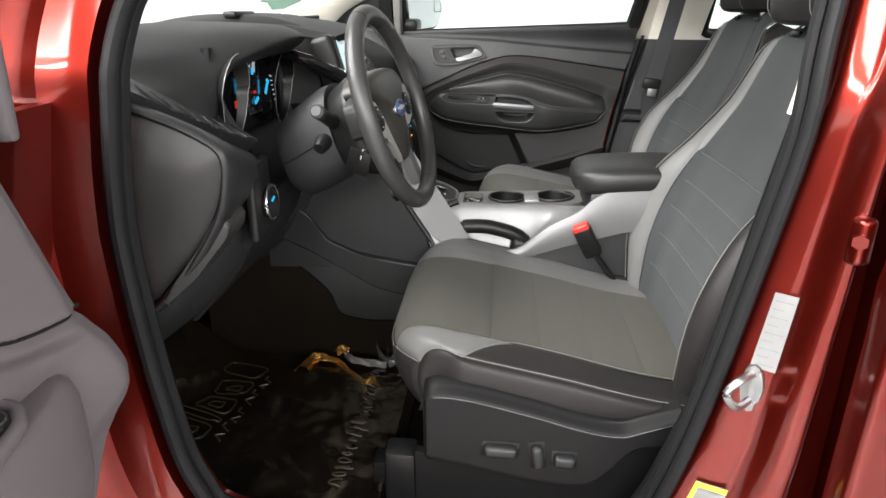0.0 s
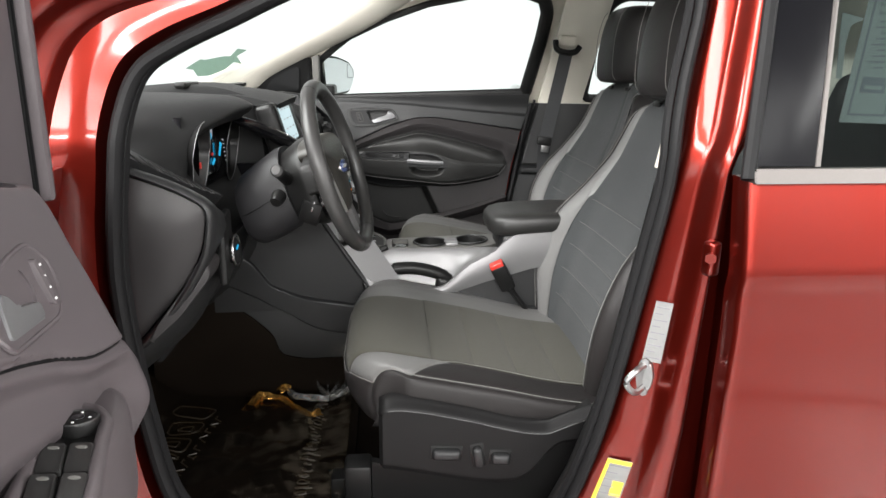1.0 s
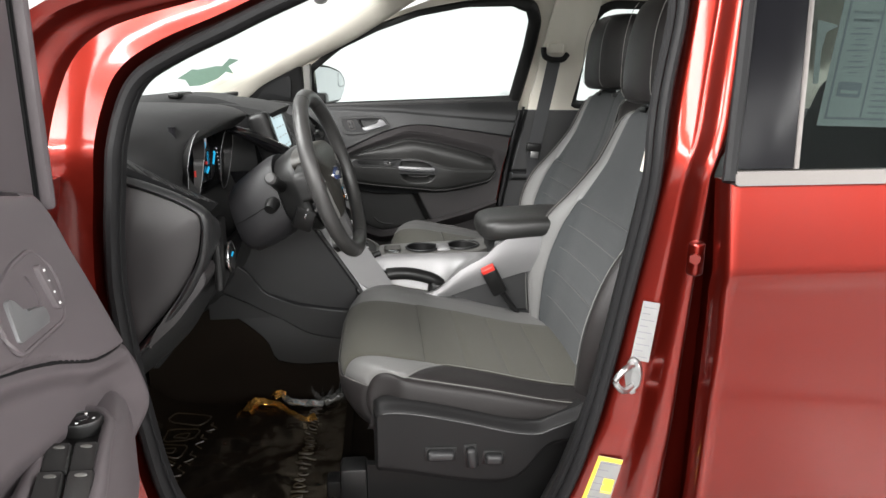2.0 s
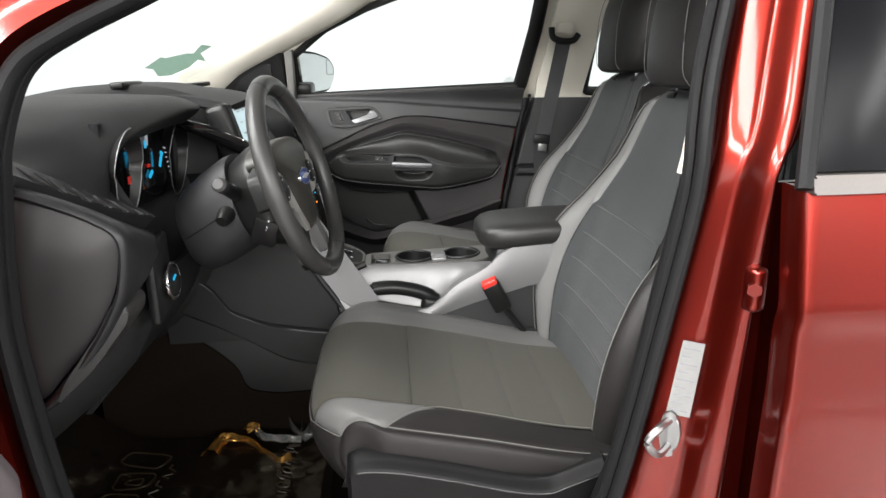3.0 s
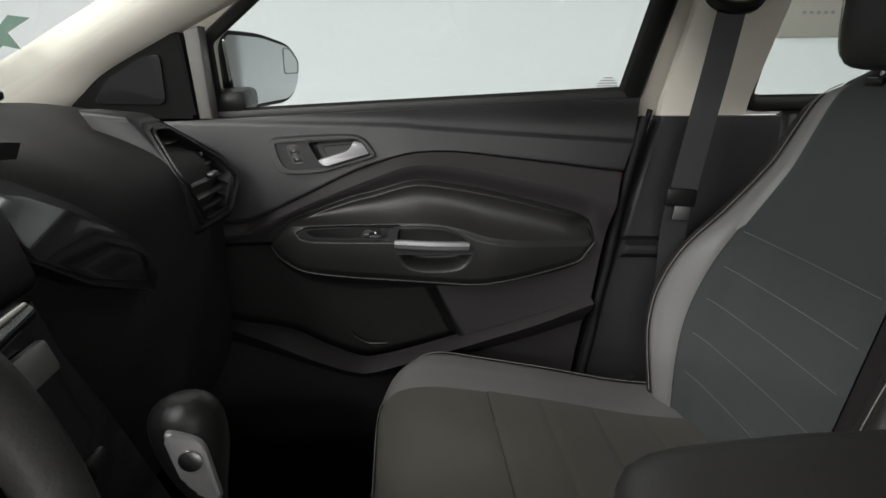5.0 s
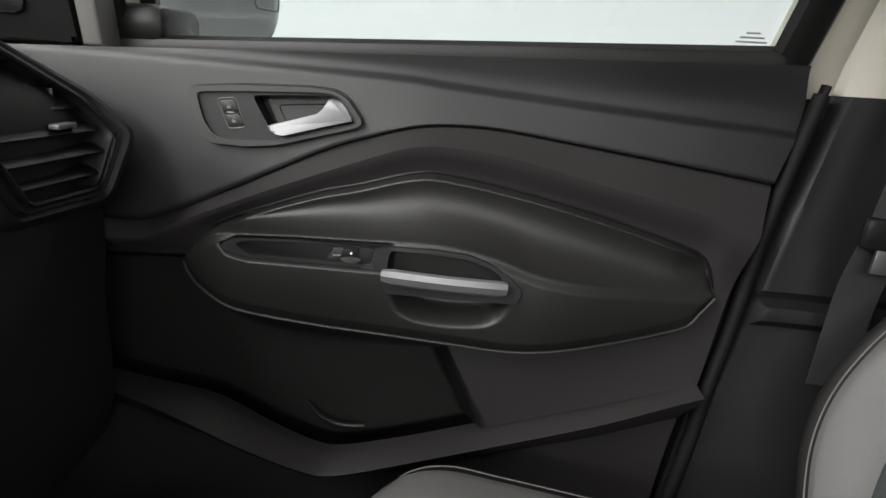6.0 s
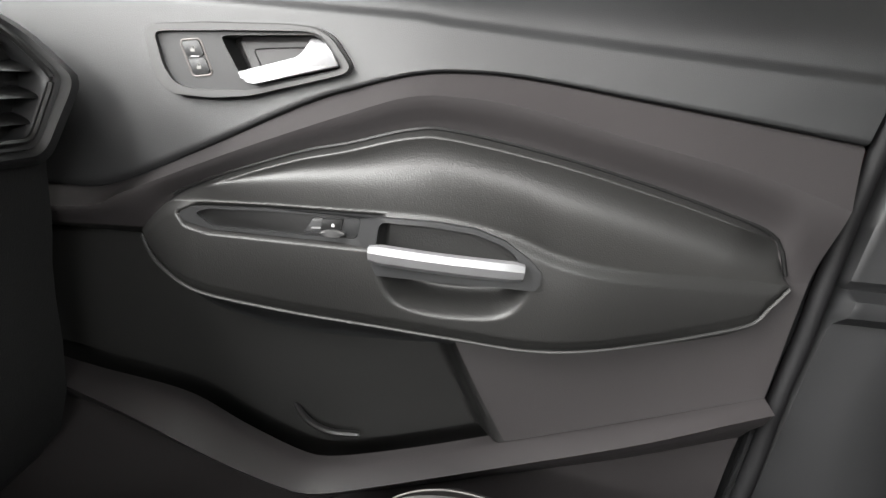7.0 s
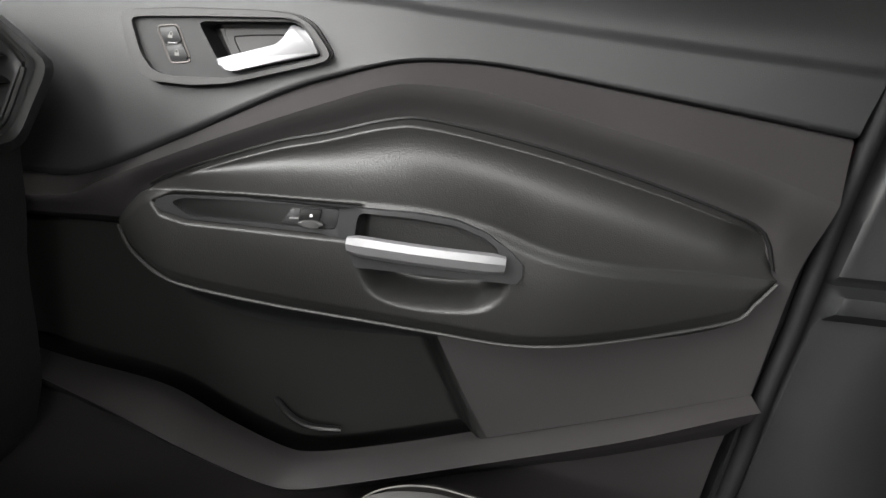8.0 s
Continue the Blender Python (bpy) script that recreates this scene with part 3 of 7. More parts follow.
def front_door(name, side, label, switches):
    """A front door's trim and frame, shut, in the passenger door's place; side 1 for that, -1 for its mirror image."""
    hinge = Vector((-0.47, side * 0.76, 0.40))
    dx = SHIFT if side > 0 else 0.0
    door = thing(name, hinge, label, "car door")

    def drawn_in(x, z):
        """Where a place along the panel comes to lie, as the rear edge slants."""
        return x - (0.56 - RIGHT(z)) * ramp(0.33, 0.56, x)

    def at(x, z, d):
        x = drawn_in(x, z)
        if side < 0:
            x += 0.13 * ramp(0.88, 1.11, z) * ramp(-0.1, -0.34, x)
        return Vector((x + dx, side * (0.68 - d), z))

    if side < 0:
        finish_door(door, at, side)
        return door
    back = (0, side * 0.012, 0)

    def band(lo, hi, x0, x1, depth):
        def P(u, v):
            x = x0 + (x1 - x0) * u
            xf = x
            for _ in range(4):
                z = lo(xf) + (hi(xf) - lo(xf)) * v
                xf = drawn_in(x, z)
            return at(x, z, depth(xf, z, v))
        return P

    def upper(x, z, v):
        c = CREASE(x)
        over = ramp(c - 0.004, c + 0.006, z)
        d = 0.003 - 0.005 * ramp(0.03, 0.0, v) - 0.005 * over - 0.018 * ramp(c, 1.12, z) ** 2 - 0.016 * v
        if -0.08 < x < 0.10:  # cut back behind the release handle
            d -= 0.030 * ramp(0.0040, 0.0065, in_poly(x, z, BEZEL))
        return d

    part("upper_panel", sheet(band(RIB_TOP, BELT, -0.34, 0.56, upper), 220, 48, back), PLASTIC, door, "charcoal grained upper trim panel")
    # paler plastic than the upper panel: the light on its upward face is painted
    part("ribbon", sheet(band(RIB_BOT, RIB_TOP, -0.34, 0.56, lambda x, z, v: -0.002 + 0.026 * (1 - v) - 0.004 * ramp(0.95, 1, v)), 80, 20, back), PLASTIC_WARM, door, "raised trim ribbon")

    def swell(x):  # the armrest swells between its two ends
        return ramp(-0.13, -0.02, x) * (1 - 0.70 * ramp(0.28, 0.50, x))

    def seat_line(x):  # where the panels above and below meet, behind the armrest
        if x < -0.084:
            return 0.8895
        return (INS_TOP(x) + ARM_BOT(x)) / 2 if x < 0.481 else 0.877

    def under_ribbon(x, z, v):
        top = INS_TOP(x) if -0.084 < x < 0.481 else seat_line(x)
        return 0.008 + 0.016 * ramp(top - 0.004, RIB_BOT(x), z)

    part("inner_panel", sheet(band(lambda x: min(seat_line(x), RIB_BOT(x) - 0.002), RIB_BOT, -0.34, 0.56, under_ribbon), 90, 18, back), PLASTIC_WARM, door, "grained panel under the ribbon")

    def pillow(x, z, v):
        zi, zt, zb = INS_TOP(x), min(ARM_TOP(x), INS_TOP(x) - 0.002), ARM_BOT(x)
        w, roll = swell(x), 0.0
        if z < zt:
            k = (z - zb) / max(0.001, zt - zb)
            p = 0.80 + 0.20 * math.sin(math.pi * 0.5 * min(1, k * 1.3)) - 0.08 * ramp(zt - 0.012, zt, z)
            p *= 0.9 + 0.1 * ramp(0.0, 0.012, z - zb)
        else:
            # the shelf runs back in a hollow, which comes forward again under the padded edge
            t = (z - zt) / max(0.001, zi - zt)
            p = 0.92 * (1 - t) ** 2.5
            roll = t ** 1.3
        lift = zi - z
        ends = ramp(-0.075, -0.02, x) * ramp(0.478, 0.425, x)
        d = 0.007 + 0.055 * w * p + ends * (0.021 * roll - 0.017 * ramp(0.0045, 0.0, lift))
        if -0.045 < x < 0.145 and 0.885 < z < 0.935:
            d += (0.0515 - d) * ramp(-0.004, 0.003, in_poly(x, z, PLATE))
        if 0.12 < x < 0.28:
            g = in_poly(x, z, CUP)
            d -= 0.032 * ramp(0.0, 0.006 + 0.016 * ramp(0.885, 0.868, z), g)
        return d

    def raw(x, z, d):
        return Vector((x + dx, side * (0.68 - d), z))

    def cover(u, v):
        x = -0.083 + 0.563 * (0.55 * u + 0.45 * (0.5 - 0.5 * math.cos(math.pi * u)))
        z = ARM_BOT(x) + (INS_TOP(x) - ARM_BOT(x)) * v
        return raw(x, z, pillow(x, z, v))
    part("armrest", sheet(cover, 320, 110, back), TRIM_LEATHER, door, "padded dark vinyl armrest with pull recess", 100)
    deep = lambda x: 0.009 + 0.055 * swell(x) * 0.72
    lip = [raw(x, ARM_BOT(x) - 0.0005, deep(x) + 0.001) for x in np.linspace(-0.083, 0.480, 110)]
    part("armrest_lip", tube(lip, 0.0017, 8), LIP_VINYL, door, "fine rolled edge of the armrest")
    tuck = curve([(-0.09, 0.010), (-0.068, 0.022), (0.008, 0.032), (0.059, 0.034), (0.111, 0.031), (0.162, 0.026), (0.213, 0.021), (0.30, 0.018), (0.40, 0.018), (0.49, 0.012)])

    def underside(u, v):
        x = -0.083 + 0.563 * u
        return raw(x, ARM_BOT(x) - 0.001 - tuck(x) * v, deep(x) * (1 - v) ** 1.4 + 0.006 * v)
    part("armrest_underside", sheet(underside, 90, 10, back), PLASTIC, door, "dark underside of the armrest", 60)
    lip = [raw(x, INS_TOP(x) + 0.0012, 0.010) for x in np.linspace(-0.06, 0.480, 90)]
    part("armrest_gap", tube(lip, 0.0019, 6), BLACK, door, "dark gap round the armrest")

    def low(x, z, v):
        d = 0.008
        # the map pocket lies deeper, between its sloping front wall and a slanting rear wall
        edge = 0.200 + (0.783 - z) * 0.47
        front = -0.270 + (0.831 - z) * 0.35
        inside = ramp(0.006, -0.022, x - edge) * ramp(-0.05, 0.05, x - front)
        return d - 0.046 * inside * (1 - ramp(0.88, 1.0, v))

    def lower(x_from, x_to):
        def P(u, v):
            x0 = x_from + (x_to - x_from) * u
            z = RDG_TOP(x0) + (seat_line(x0) - RDG_TOP(x0)) * v
            x = x0 + 0.47 * (0.783 - z) * ramp(0.0, 0.1, x0) * ramp(0.4, 0.3, x0)
            xf = x
            for _ in range(4):
                z = RDG_TOP(xf) + (seat_line(xf) - RDG_TOP(xf)) * v
                xf = drawn_in(x, z)
            return at(x, z, low(xf, z, v))
        return P

    # shade under the armrest is put into the pocket's darker plastic
    part("map_pocket", sheet(lower(-0.34, 0.206), 150, 44, back), POCKET_SHADE, door, "moulded map pocket, its shade in the dark plastic")
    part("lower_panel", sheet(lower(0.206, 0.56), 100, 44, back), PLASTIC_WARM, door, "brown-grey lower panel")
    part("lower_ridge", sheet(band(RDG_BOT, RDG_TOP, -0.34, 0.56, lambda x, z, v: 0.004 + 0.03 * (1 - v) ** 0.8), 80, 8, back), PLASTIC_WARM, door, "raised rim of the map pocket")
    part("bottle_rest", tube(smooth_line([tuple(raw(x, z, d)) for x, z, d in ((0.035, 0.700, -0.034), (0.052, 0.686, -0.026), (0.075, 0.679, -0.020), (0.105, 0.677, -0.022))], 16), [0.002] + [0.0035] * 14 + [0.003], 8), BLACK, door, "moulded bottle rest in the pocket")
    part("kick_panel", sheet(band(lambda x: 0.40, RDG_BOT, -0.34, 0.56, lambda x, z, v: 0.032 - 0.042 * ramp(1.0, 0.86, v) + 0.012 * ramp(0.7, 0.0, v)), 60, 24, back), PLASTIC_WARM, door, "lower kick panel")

    # release handle
    bezel = rounded(BEZEL, 0.006, 4)
    step = rounded([(-0.0681, 1.0586), (-0.0599, 1.0605), (-0.0035, 1.0632), (0.0602, 1.0652), (0.0736, 1.0628), (0.0823, 1.0540), (0.0925, 1.0391), (0.0908, 1.0350), (0.0275, 1.0188), (0.0079, 1.0148), (-0.0381, 1.0140), (-0.0527, 1.0183), (-0.0617, 1.0318)], 0.006, 4)
    dish = rounded([(-0.0126, 1.0572), (-0.0084, 1.0592), (0.0649, 1.0626), (0.0745, 1.0590), (0.0820, 1.0485), (0.0897, 1.0378), (0.0855, 1.0352), (0.0178, 1.0199), (0.0097, 1.0214), (0.0018, 1.0295)], 0.004)
    zone = part("handle_bezel", holed(step, [dish], at, -0.024, 0.0065), PLASTIC, door, "charcoal surround of the release handle", 30)
    part("bezel_rim", holed(bezel, [step], at, -0.016, 0.0115), RIM_GREY, zone, "flat raised grey rim", 30)
    part("bezel_gap", holed([(0.011 + (a - 0.011) * 1.016, 1.039 + (b - 1.039) * 1.05) for a, b in bezel], [bezel], at, -0.016, 0.003), BLACK, zone, "dark gap round the surround")
    part("dish", prism(dish, at, -0.027, -0.023), BLACK, zone, "black dish behind the handle")
    part("dish_floor", prism(rounded([(-0.0035, 1.0585), (0.064, 1.0615), (0.078, 1.0535), (0.086, 1.0385), (0.016, 1.0215), (0.0105, 1.0250)], 0.004), at, -0.024, -0.011, 0.0035, 3), RIM_GREY, zone, "grey moulded dish floor")
    loop = smooth_line([(0.066, 1.0530), (0.040, 1.0518), (0.0145, 1.0497), (0.0104, 1.0473), (0.0135, 1.0400), (0.0170, 1.0330)], 30)
    part("floor_groove", tube([at(a, b, -0.0108) for a, b in loop], 0.0006, 6), BLACK, zone, "fine dark groove in the dish floor")
    tilt = lambda a, b, d: at(a, b, d + (1.045 - b) * 0.35)
    part("release_handle", prism(rounded([(0.0026, 1.0300), (0.0221, 1.0350), (0.0526, 1.0440), (0.0590, 1.0503), (0.0630, 1.0605), (0.0741, 1.0585), (0.0815, 1.0505), (0.0893, 1.0383), (0.0185, 1.0209), (0.0089, 1.0229)], 0.003, 3), tilt, -0.002, 0.010, 0.0018), LEVER, zone, "satin silver release lever")
    frame_line = rounded([(-0.0484, 1.0535), (-0.0306, 1.0555), (-0.0205, 1.0265), (-0.0380, 1.0241)], 0.004)
    ring = part("lock_frame", tube([at(a, b, 0.0066) for a, b in frame_line], 0.0009, 6, True), STRIP, zone, "fine silver frame round the lock buttons")
    part("lock_divider", block(Matrix.Translation(at(-0.0350, 1.0407, 0.0075)), 0.0075, 0.002, 0.0012, 0.0003), SILVER, ring, "small silver bar between the buttons")
    for (lo, hi), mark in (((0.53, 0.96), 0), ((0.06, 0.48), 1)):
        def spot(s, f, lo=lo, hi=hi):
            k = lo + (hi - lo) * f
            left = (-0.0380 - 0.0104 * k + 0.0015, 1.0241 + 0.0294 * k)
            right = (-0.0205 - 0.0101 * k - 0.0015, 1.0265 + 0.029 * k)
            return (left[0] + (right[0] - left[0]) * s, left[1] + (right[1] - left[1]) * s)
        quad = rounded([spot(0, 1), spot(1, 1), spot(1, 0), spot(0, 0)], 0.002)
        key = part("lock_button", prism(quad, at, 0.002, 0.0080, 0.001), PLASTIC, ring, "dark grey lock button with white padlock mark")
        c = spot(0.5, 0.5)
        part("padlock_mark", prism([(c[0] - 0.0018, c[1] - 0.0025), (c[0] + 0.0018, c[1] - 0.0025), (c[0] + 0.0018, c[1]), (c[0] - 0.0018, c[1])], at, 0.0075, 0.0083), CHANNEL_GREY, key)
        bow = [at(c[0] + 0.0014 * math.cos(a) + 0.0008 * (1 - mark), c[1] + 0.0024 * math.sin(a), 0.0081) for a in np.linspace(0, math.pi, 8)]
        part("padlock_bow", tube(bow, 0.0003, 5), CHANNEL_GREY, key)

    # pull handle: a bracket round the switches and the recess, with a silver strip on its bar
    def bracket(a, b, d):
        return raw(a, b, d + 0.0075 * ramp(0.112, 0.145, a))
    pull = part("pull_handle", holed(rounded(BRACKET, 0.0018), [rounded(SWITCH_BED, 0.004, 5), rounded(GRIP_GAP, 0.004)], bracket, 0.044, 0.0575), PLASTIC, door, "charcoal pull handle bracket", 30)
    grip = [raw(x, 0.8945 - 0.065 * (x - 0.125), 0.0665 + 0.004 * math.sin(math.pi * (x - 0.127) / 0.124)) for x in np.linspace(0.127, 0.251, 14)]
    part("handle_trim", tube(grip, [0.0090] + [0.0115] * 12 + [0.0095], 8, False, 0.62, (0, 0.75, 0.66)), LEVER, pull, "silver plastic strip", 25)
    # switches
    panel = part("switch_plate", prism(rounded(PLATE, 0.004), raw, 0.045, 0.0545, 0.0005), BLACK, door, "black window switch plate")
    for k in range(switches):
        knob = part("window_switch", prism(rounded([(0.0698, 0.9056), (0.0788, 0.9186), (0.1180, 0.9198), (0.1145, 0.9046)], 0.002), raw, 0.05, 0.0560, 0.0012), PLASTIC, panel, "window switch")
        part("switch_key", prism(rounded([(0.0865, 0.9186), (0.1040, 0.9190), (0.1010, 0.9085), (0.0850, 0.9080)], 0.002), raw, 0.054, 0.0590, 0.0012), BLACK, knob, "black rocker key")
        part("switch_lip", prism([(0.0954 + 0.0104 * math.cos(a), 0.9072 + 0.0032 * math.sin(a)) for a in np.linspace(0, 2 * math.pi, 20, endpoint=False)], raw, 0.055, 0.0610, 0.0012), RIM_GREY, knob, "light grey rocker tip")
        part("switch_line", prism([(0.0768, 0.9096), (0.0852, 0.9098), (0.0852, 0.9112), (0.0774, 0.9110)], raw, 0.0555, 0.0566), SILVER, knob, "short silver line")
        part("switch_mark", prism([(0.0945, 0.9128), (0.0968, 0.9128), (0.0964, 0.9150), (0.0948, 0.9150)], raw, 0.058, 0.0594), WHITE_INK, knob)

    finish_door(door, at, side)
    return door


passenger_door = front_door("passenger_door", 1, "closed passenger door with charcoal trim and silver pull", 1)

# mirror outside the passenger window
mirror = thing("door_mirror", (-0.22, 0.82, 1.10), "black passenger door mirror with tinted reflecting glass", "mirror")
SHELL = rounded([(0.765, 1.098), (1.005, 1.106), (1.045, 1.138), (1.052, 1.192), (1.02, 1.224), (0.92, 1.243), (0.775, 1.248)], 0.03, 5)
rings = []
for x, k in ((-0.31, 0.35), (-0.295, 0.75), (-0.26, 0.95), (-0.21, 1.0), (-0.188, 1.0), (-0.184, 0.975)):
    rings.append([Vector((x - 0.025 - 0.4 * (0.93 - a) * k, 0.93 + (a - 0.93) * k, 1.175 + (b - 1.175) * k)) for a, b in SHELL])
part("housing", loft(rings), BLACK, mirror, "black mirror housing")
face = rounded([(0.825, 1.108), (0.998, 1.115), (1.034, 1.142), (1.041, 1.19), (1.012, 1.216), (0.915, 1.234), (0.805, 1.238)], 0.02, 5)
glass_at = lambda a, b, d: Vector((-0.207 + d - 0.4 * (0.93 - a), a, b))
part("mirror_glass", prism(face, glass_at, -0.004, 0.004), MIRROR, mirror, "silvered mirror glass")
spot = rounded([(0.985, 1.165), (1.036, 1.165), (1.038, 1.19), (1.010, 1.214), (0.985, 1.216)], 0.008, 4)
part("wide_angle_rim", tube([glass_at(a, b, 0.0045) for a, b in spot], 0.0009, 5, True), INK, mirror, "fine rim of the wide-angle corner")
part("mirror_arm", block(pose(-0.24, 0.79, 1.125), 0.06, 0.12, 0.04, 0.012), BLACK, mirror)

# driver door, swung open on its hinges
driver_door = front_door("driver_door", -1, "open driver door with brown-grey trim and switches", 4)
driver_door.matrix_basis = Matrix.Translation((-0.445, -0.735, 0.40)) @ pose(0, 0, 0, 0, 0, -84)
# its trim, drawn where the open door holds it: z, then the front edge's x and y
EDGE = [(0.50, -0.365, -1.02), (0.60, -0.35, -0.985), (0.695, -0.340, -0.955), (0.76, -0.338, -0.918), (0.789, -0.330, -0.902), (0.828, -0.310, -0.898), (0.88, -0.302, -0.928), (0.931, -0.301, -0.968), (0.996, -0.325, -0.970), (1.036, -0.343, -0.967), (1.075, -0.356, -0.970), (1.10, -0.362, -0.985)]
EDGE_AT = [curve([(e[0], e[k]) for e in EDGE]) for k in (1, 2)]
FOLD = curve([(-1.8, 1.02), (-1.4, 1.012), (-1.236, 1.002), (-1.188, 0.994), (-1.126, 0.975), (-1.056, 0.947), (-0.968, 0.932), (-0.90, 0.93)])


def trim_x(y, z):
    xf, yf = EDGE_AT[0](z), EDGE_AT[1](z)
    s = max(0.0, yf - y)
    f = FOLD(y)
    x = xf + 0.105 * s - 0.012 * ramp(0.035, 0.0, s) ** 2
    x -= 0.007 * (ramp(f - 0.012, f - 0.001, z) * ramp(f + 0.003, f, z))
    dish = ramp(f - 0.004, f - 0.03, z) * ramp(f - 0.13, f - 0.05, z) * ramp(0.0, 0.09, s)
    x -= 0.022 * dish
    x -= 0.03 * ramp(f - 0.06, f - 0.10, z) * ramp(-1.0, -1.1, y)
    x -= 0.03 * ramp(1.085, 1.125, z) ** 2
    return x


def trim_at(y, z, d):
    return Vector((trim_x(y, z) + d, y, z))


def door_trim(u, v):
    k = u - 0.08
    zt = 1.098
    z = 0.50 + (zt - 0.50) * v
    yf = EDGE_AT[1](min(z, 1.10))
    if k < 0:
        t = -k / 0.08
        p = trim_at(yf, z, 0)
        return p + Vector((-0.075 * t, 0.016 * math.sin(math.pi * 0.5 * min(1, t * 1.6)), 0))
    y = yf - 0.80 * (k / 0.92) ** 1.4
    return trim_at(y, z, 0) + Vector((0, 0, 0.018 * ramp(-0.98, -1.12, y) * ramp(0.95, 1.098, z)))


trim = part("door_trim", sheet(door_trim, 90, 330, (-0.012, 0, 0)), TRIM_LIT, driver_door, "grained door trim, brown-grey made paler as if lit", 60)
part("trim_fold", tube([trim_at(y, FOLD(y) - 0.0005, 0.0012) for y in np.linspace(-0.960, -1.5, 120)], 0.0019, 6), RUBBER, trim, "dark joint under the upper panel")
# release handle in its surround
out = rounded([(-1.163, 1.049), (-1.122, 1.061), (-1.078, 1.064), (-1.058, 1.042), (-1.066, 1.018), (-1.09, 1.001), (-1.182, 1.004), (-1.185, 1.028)], 0.012)
cup_line = rounded([(-1.155, 1.044), (-1.108, 1.050), (-1.104, 1.030), (-1.122, 1.010), (-1.176, 1.012)], 0.006)
zone = part("handle_bezel", holed(out, [cup_line], trim_at, -0.02, 0.006), TRIM_LIT, trim, "brown-grey surround of the release handle")
part("bezel_rim", tube([trim_at(a, b, 0.005) for a, b in out], 0.0024, 6, True), TRIM_LIT, zone, "raised rim")
part("dish", prism(cup_line, trim_at, -0.024, -0.018), PLASTIC_WARM, zone, "dark dish behind the handle")
part("release_handle", prism(rounded([(-1.161, 1.042), (-1.151, 1.042), (-1.143, 1.028), (-1.112, 1.022), (-1.118, 1.010), (-1.176, 1.013)], 0.003), trim_at, 0.0, 0.009, 0.002), LEVER, zone, "satin silver release lever")
part("lock_buttons", prism(rounded([(-1.091, 1.052), (-1.079, 1.050), (-1.083, 1.013), (-1.097, 1.013)], 0.004), trim_at, 0.002, 0.011, 0.002), TRIM_LIT, zone, "lock button strip")
for k in range(4):
    y, z = -1.0845 - 0.0022 * k, 1.046 - 0.0095 * k
    part("lock_mark", prism([(y - 0.0018, z - 0.0009), (y + 0.0018, z - 0.0009), (y + 0.0018, z + 0.0009), (y - 0.0018, z + 0.0009)], trim_at, 0.010, 0.0116), WHITE_INK, zone)
# armrest pod with the switches
POD = smooth_line([(-0.375, -1.02), (-0.335, -0.99), (-0.296, -1.01), (-0.268, -1.10), (-0.25, -1.25), (-0.245, -1.42), (-0.26, -1.55), (-0.34, -1.58), (-0.385, -1.3)], 54, True)
levels = ((0.56, 0.80, 0.03), (0.64, 0.88, 0.02), (0.72, 0.94, 0.010), (0.80, 0.985, 0.0), (0.85, 1.0, 0.0), (0.872, 0.985, 0.0), (0.886, 0.95, 0.0), (0.8935, 0.89, 0.0), (0.897, 0.80, 0.0))
rings = []
for z, k, off in levels:
    rings.append([Vector((-0.312 + (a + 0.312) * k - off, -1.25 + (b + 1.25) * (0.45 + 0.55 * k), z - 0.05 * (b + 1.1))) for a, b in POD])
pod = part("armrest_pod", loft(rings), TRIM_LIT, driver_door, "brown-grey armrest with switch panel", 60)
pod_z = lambda x, y, d: Vector((x, y, 0.8985 + d - 0.05 * (y + 1.1)))
plate_line = rounded([(-0.297, -1.216), (-0.309, -1.170), (-0.3205, -1.130), (-0.326, -1.098), (-0.316, -1.076), (-0.296, -1.080), (-0.277, -1.104), (-0.263, -1.153), (-0.240, -1.221), (-0.217, -1.31), (-0.272, -1.31)], 0.008, 4)
plate = part("switch_plate", prism(plate_line, pod_z, -0.006, 0.002, 0.0015), BLACK, pod, "black window switch panel")
part("plate_rim", tube([pod_z(a, b, 0.004) for a, b in plate_line], 0.0062, 10, True), TRIM_LIT, pod, "raised rim round the switches")
knob_line = [(math.cos(a), math.sin(a)) for a in np.linspace(0, 2 * math.pi, 32, endpoint=False)]
knob = part("mirror_knob", prism([(-0.297 + 0.0180 * a, -1.113 + 0.0165 * b) for a, b in knob_line], pod_z, 0.0, 0.014, 0.002), BLACK, plate, "black round mirror adjuster")
part("knob_ring", tube([pod_z(-0.297 + 0.0165 * a, -1.113 + 0.0150 * b, 0.0138) for a, b in knob_line], 0.0009, 6, True), RIM_GREY, knob, "fine grey edge")
for a, b in ((1, 0), (-1, 0), (0, 1), (0, -1)):
    part("knob_mark", prism([(-0.297 + 0.0105 * a + 0.0013 * p, -1.113 + 0.0098 * b + 0.0013 * q) for p, q in knob_line[::4]], pod_z, 0.0135, 0.0146), WHITE_INK, knob)
part("knob_pad", prism([(-0.297 + 0.0062 * a, -1.113 + 0.0052 * b) for a, b in knob_line[::2]], pod_z, 0.0135, 0.0150, 0.0006), GLOSS_BLACK, knob, "small gloss pad in the middle")
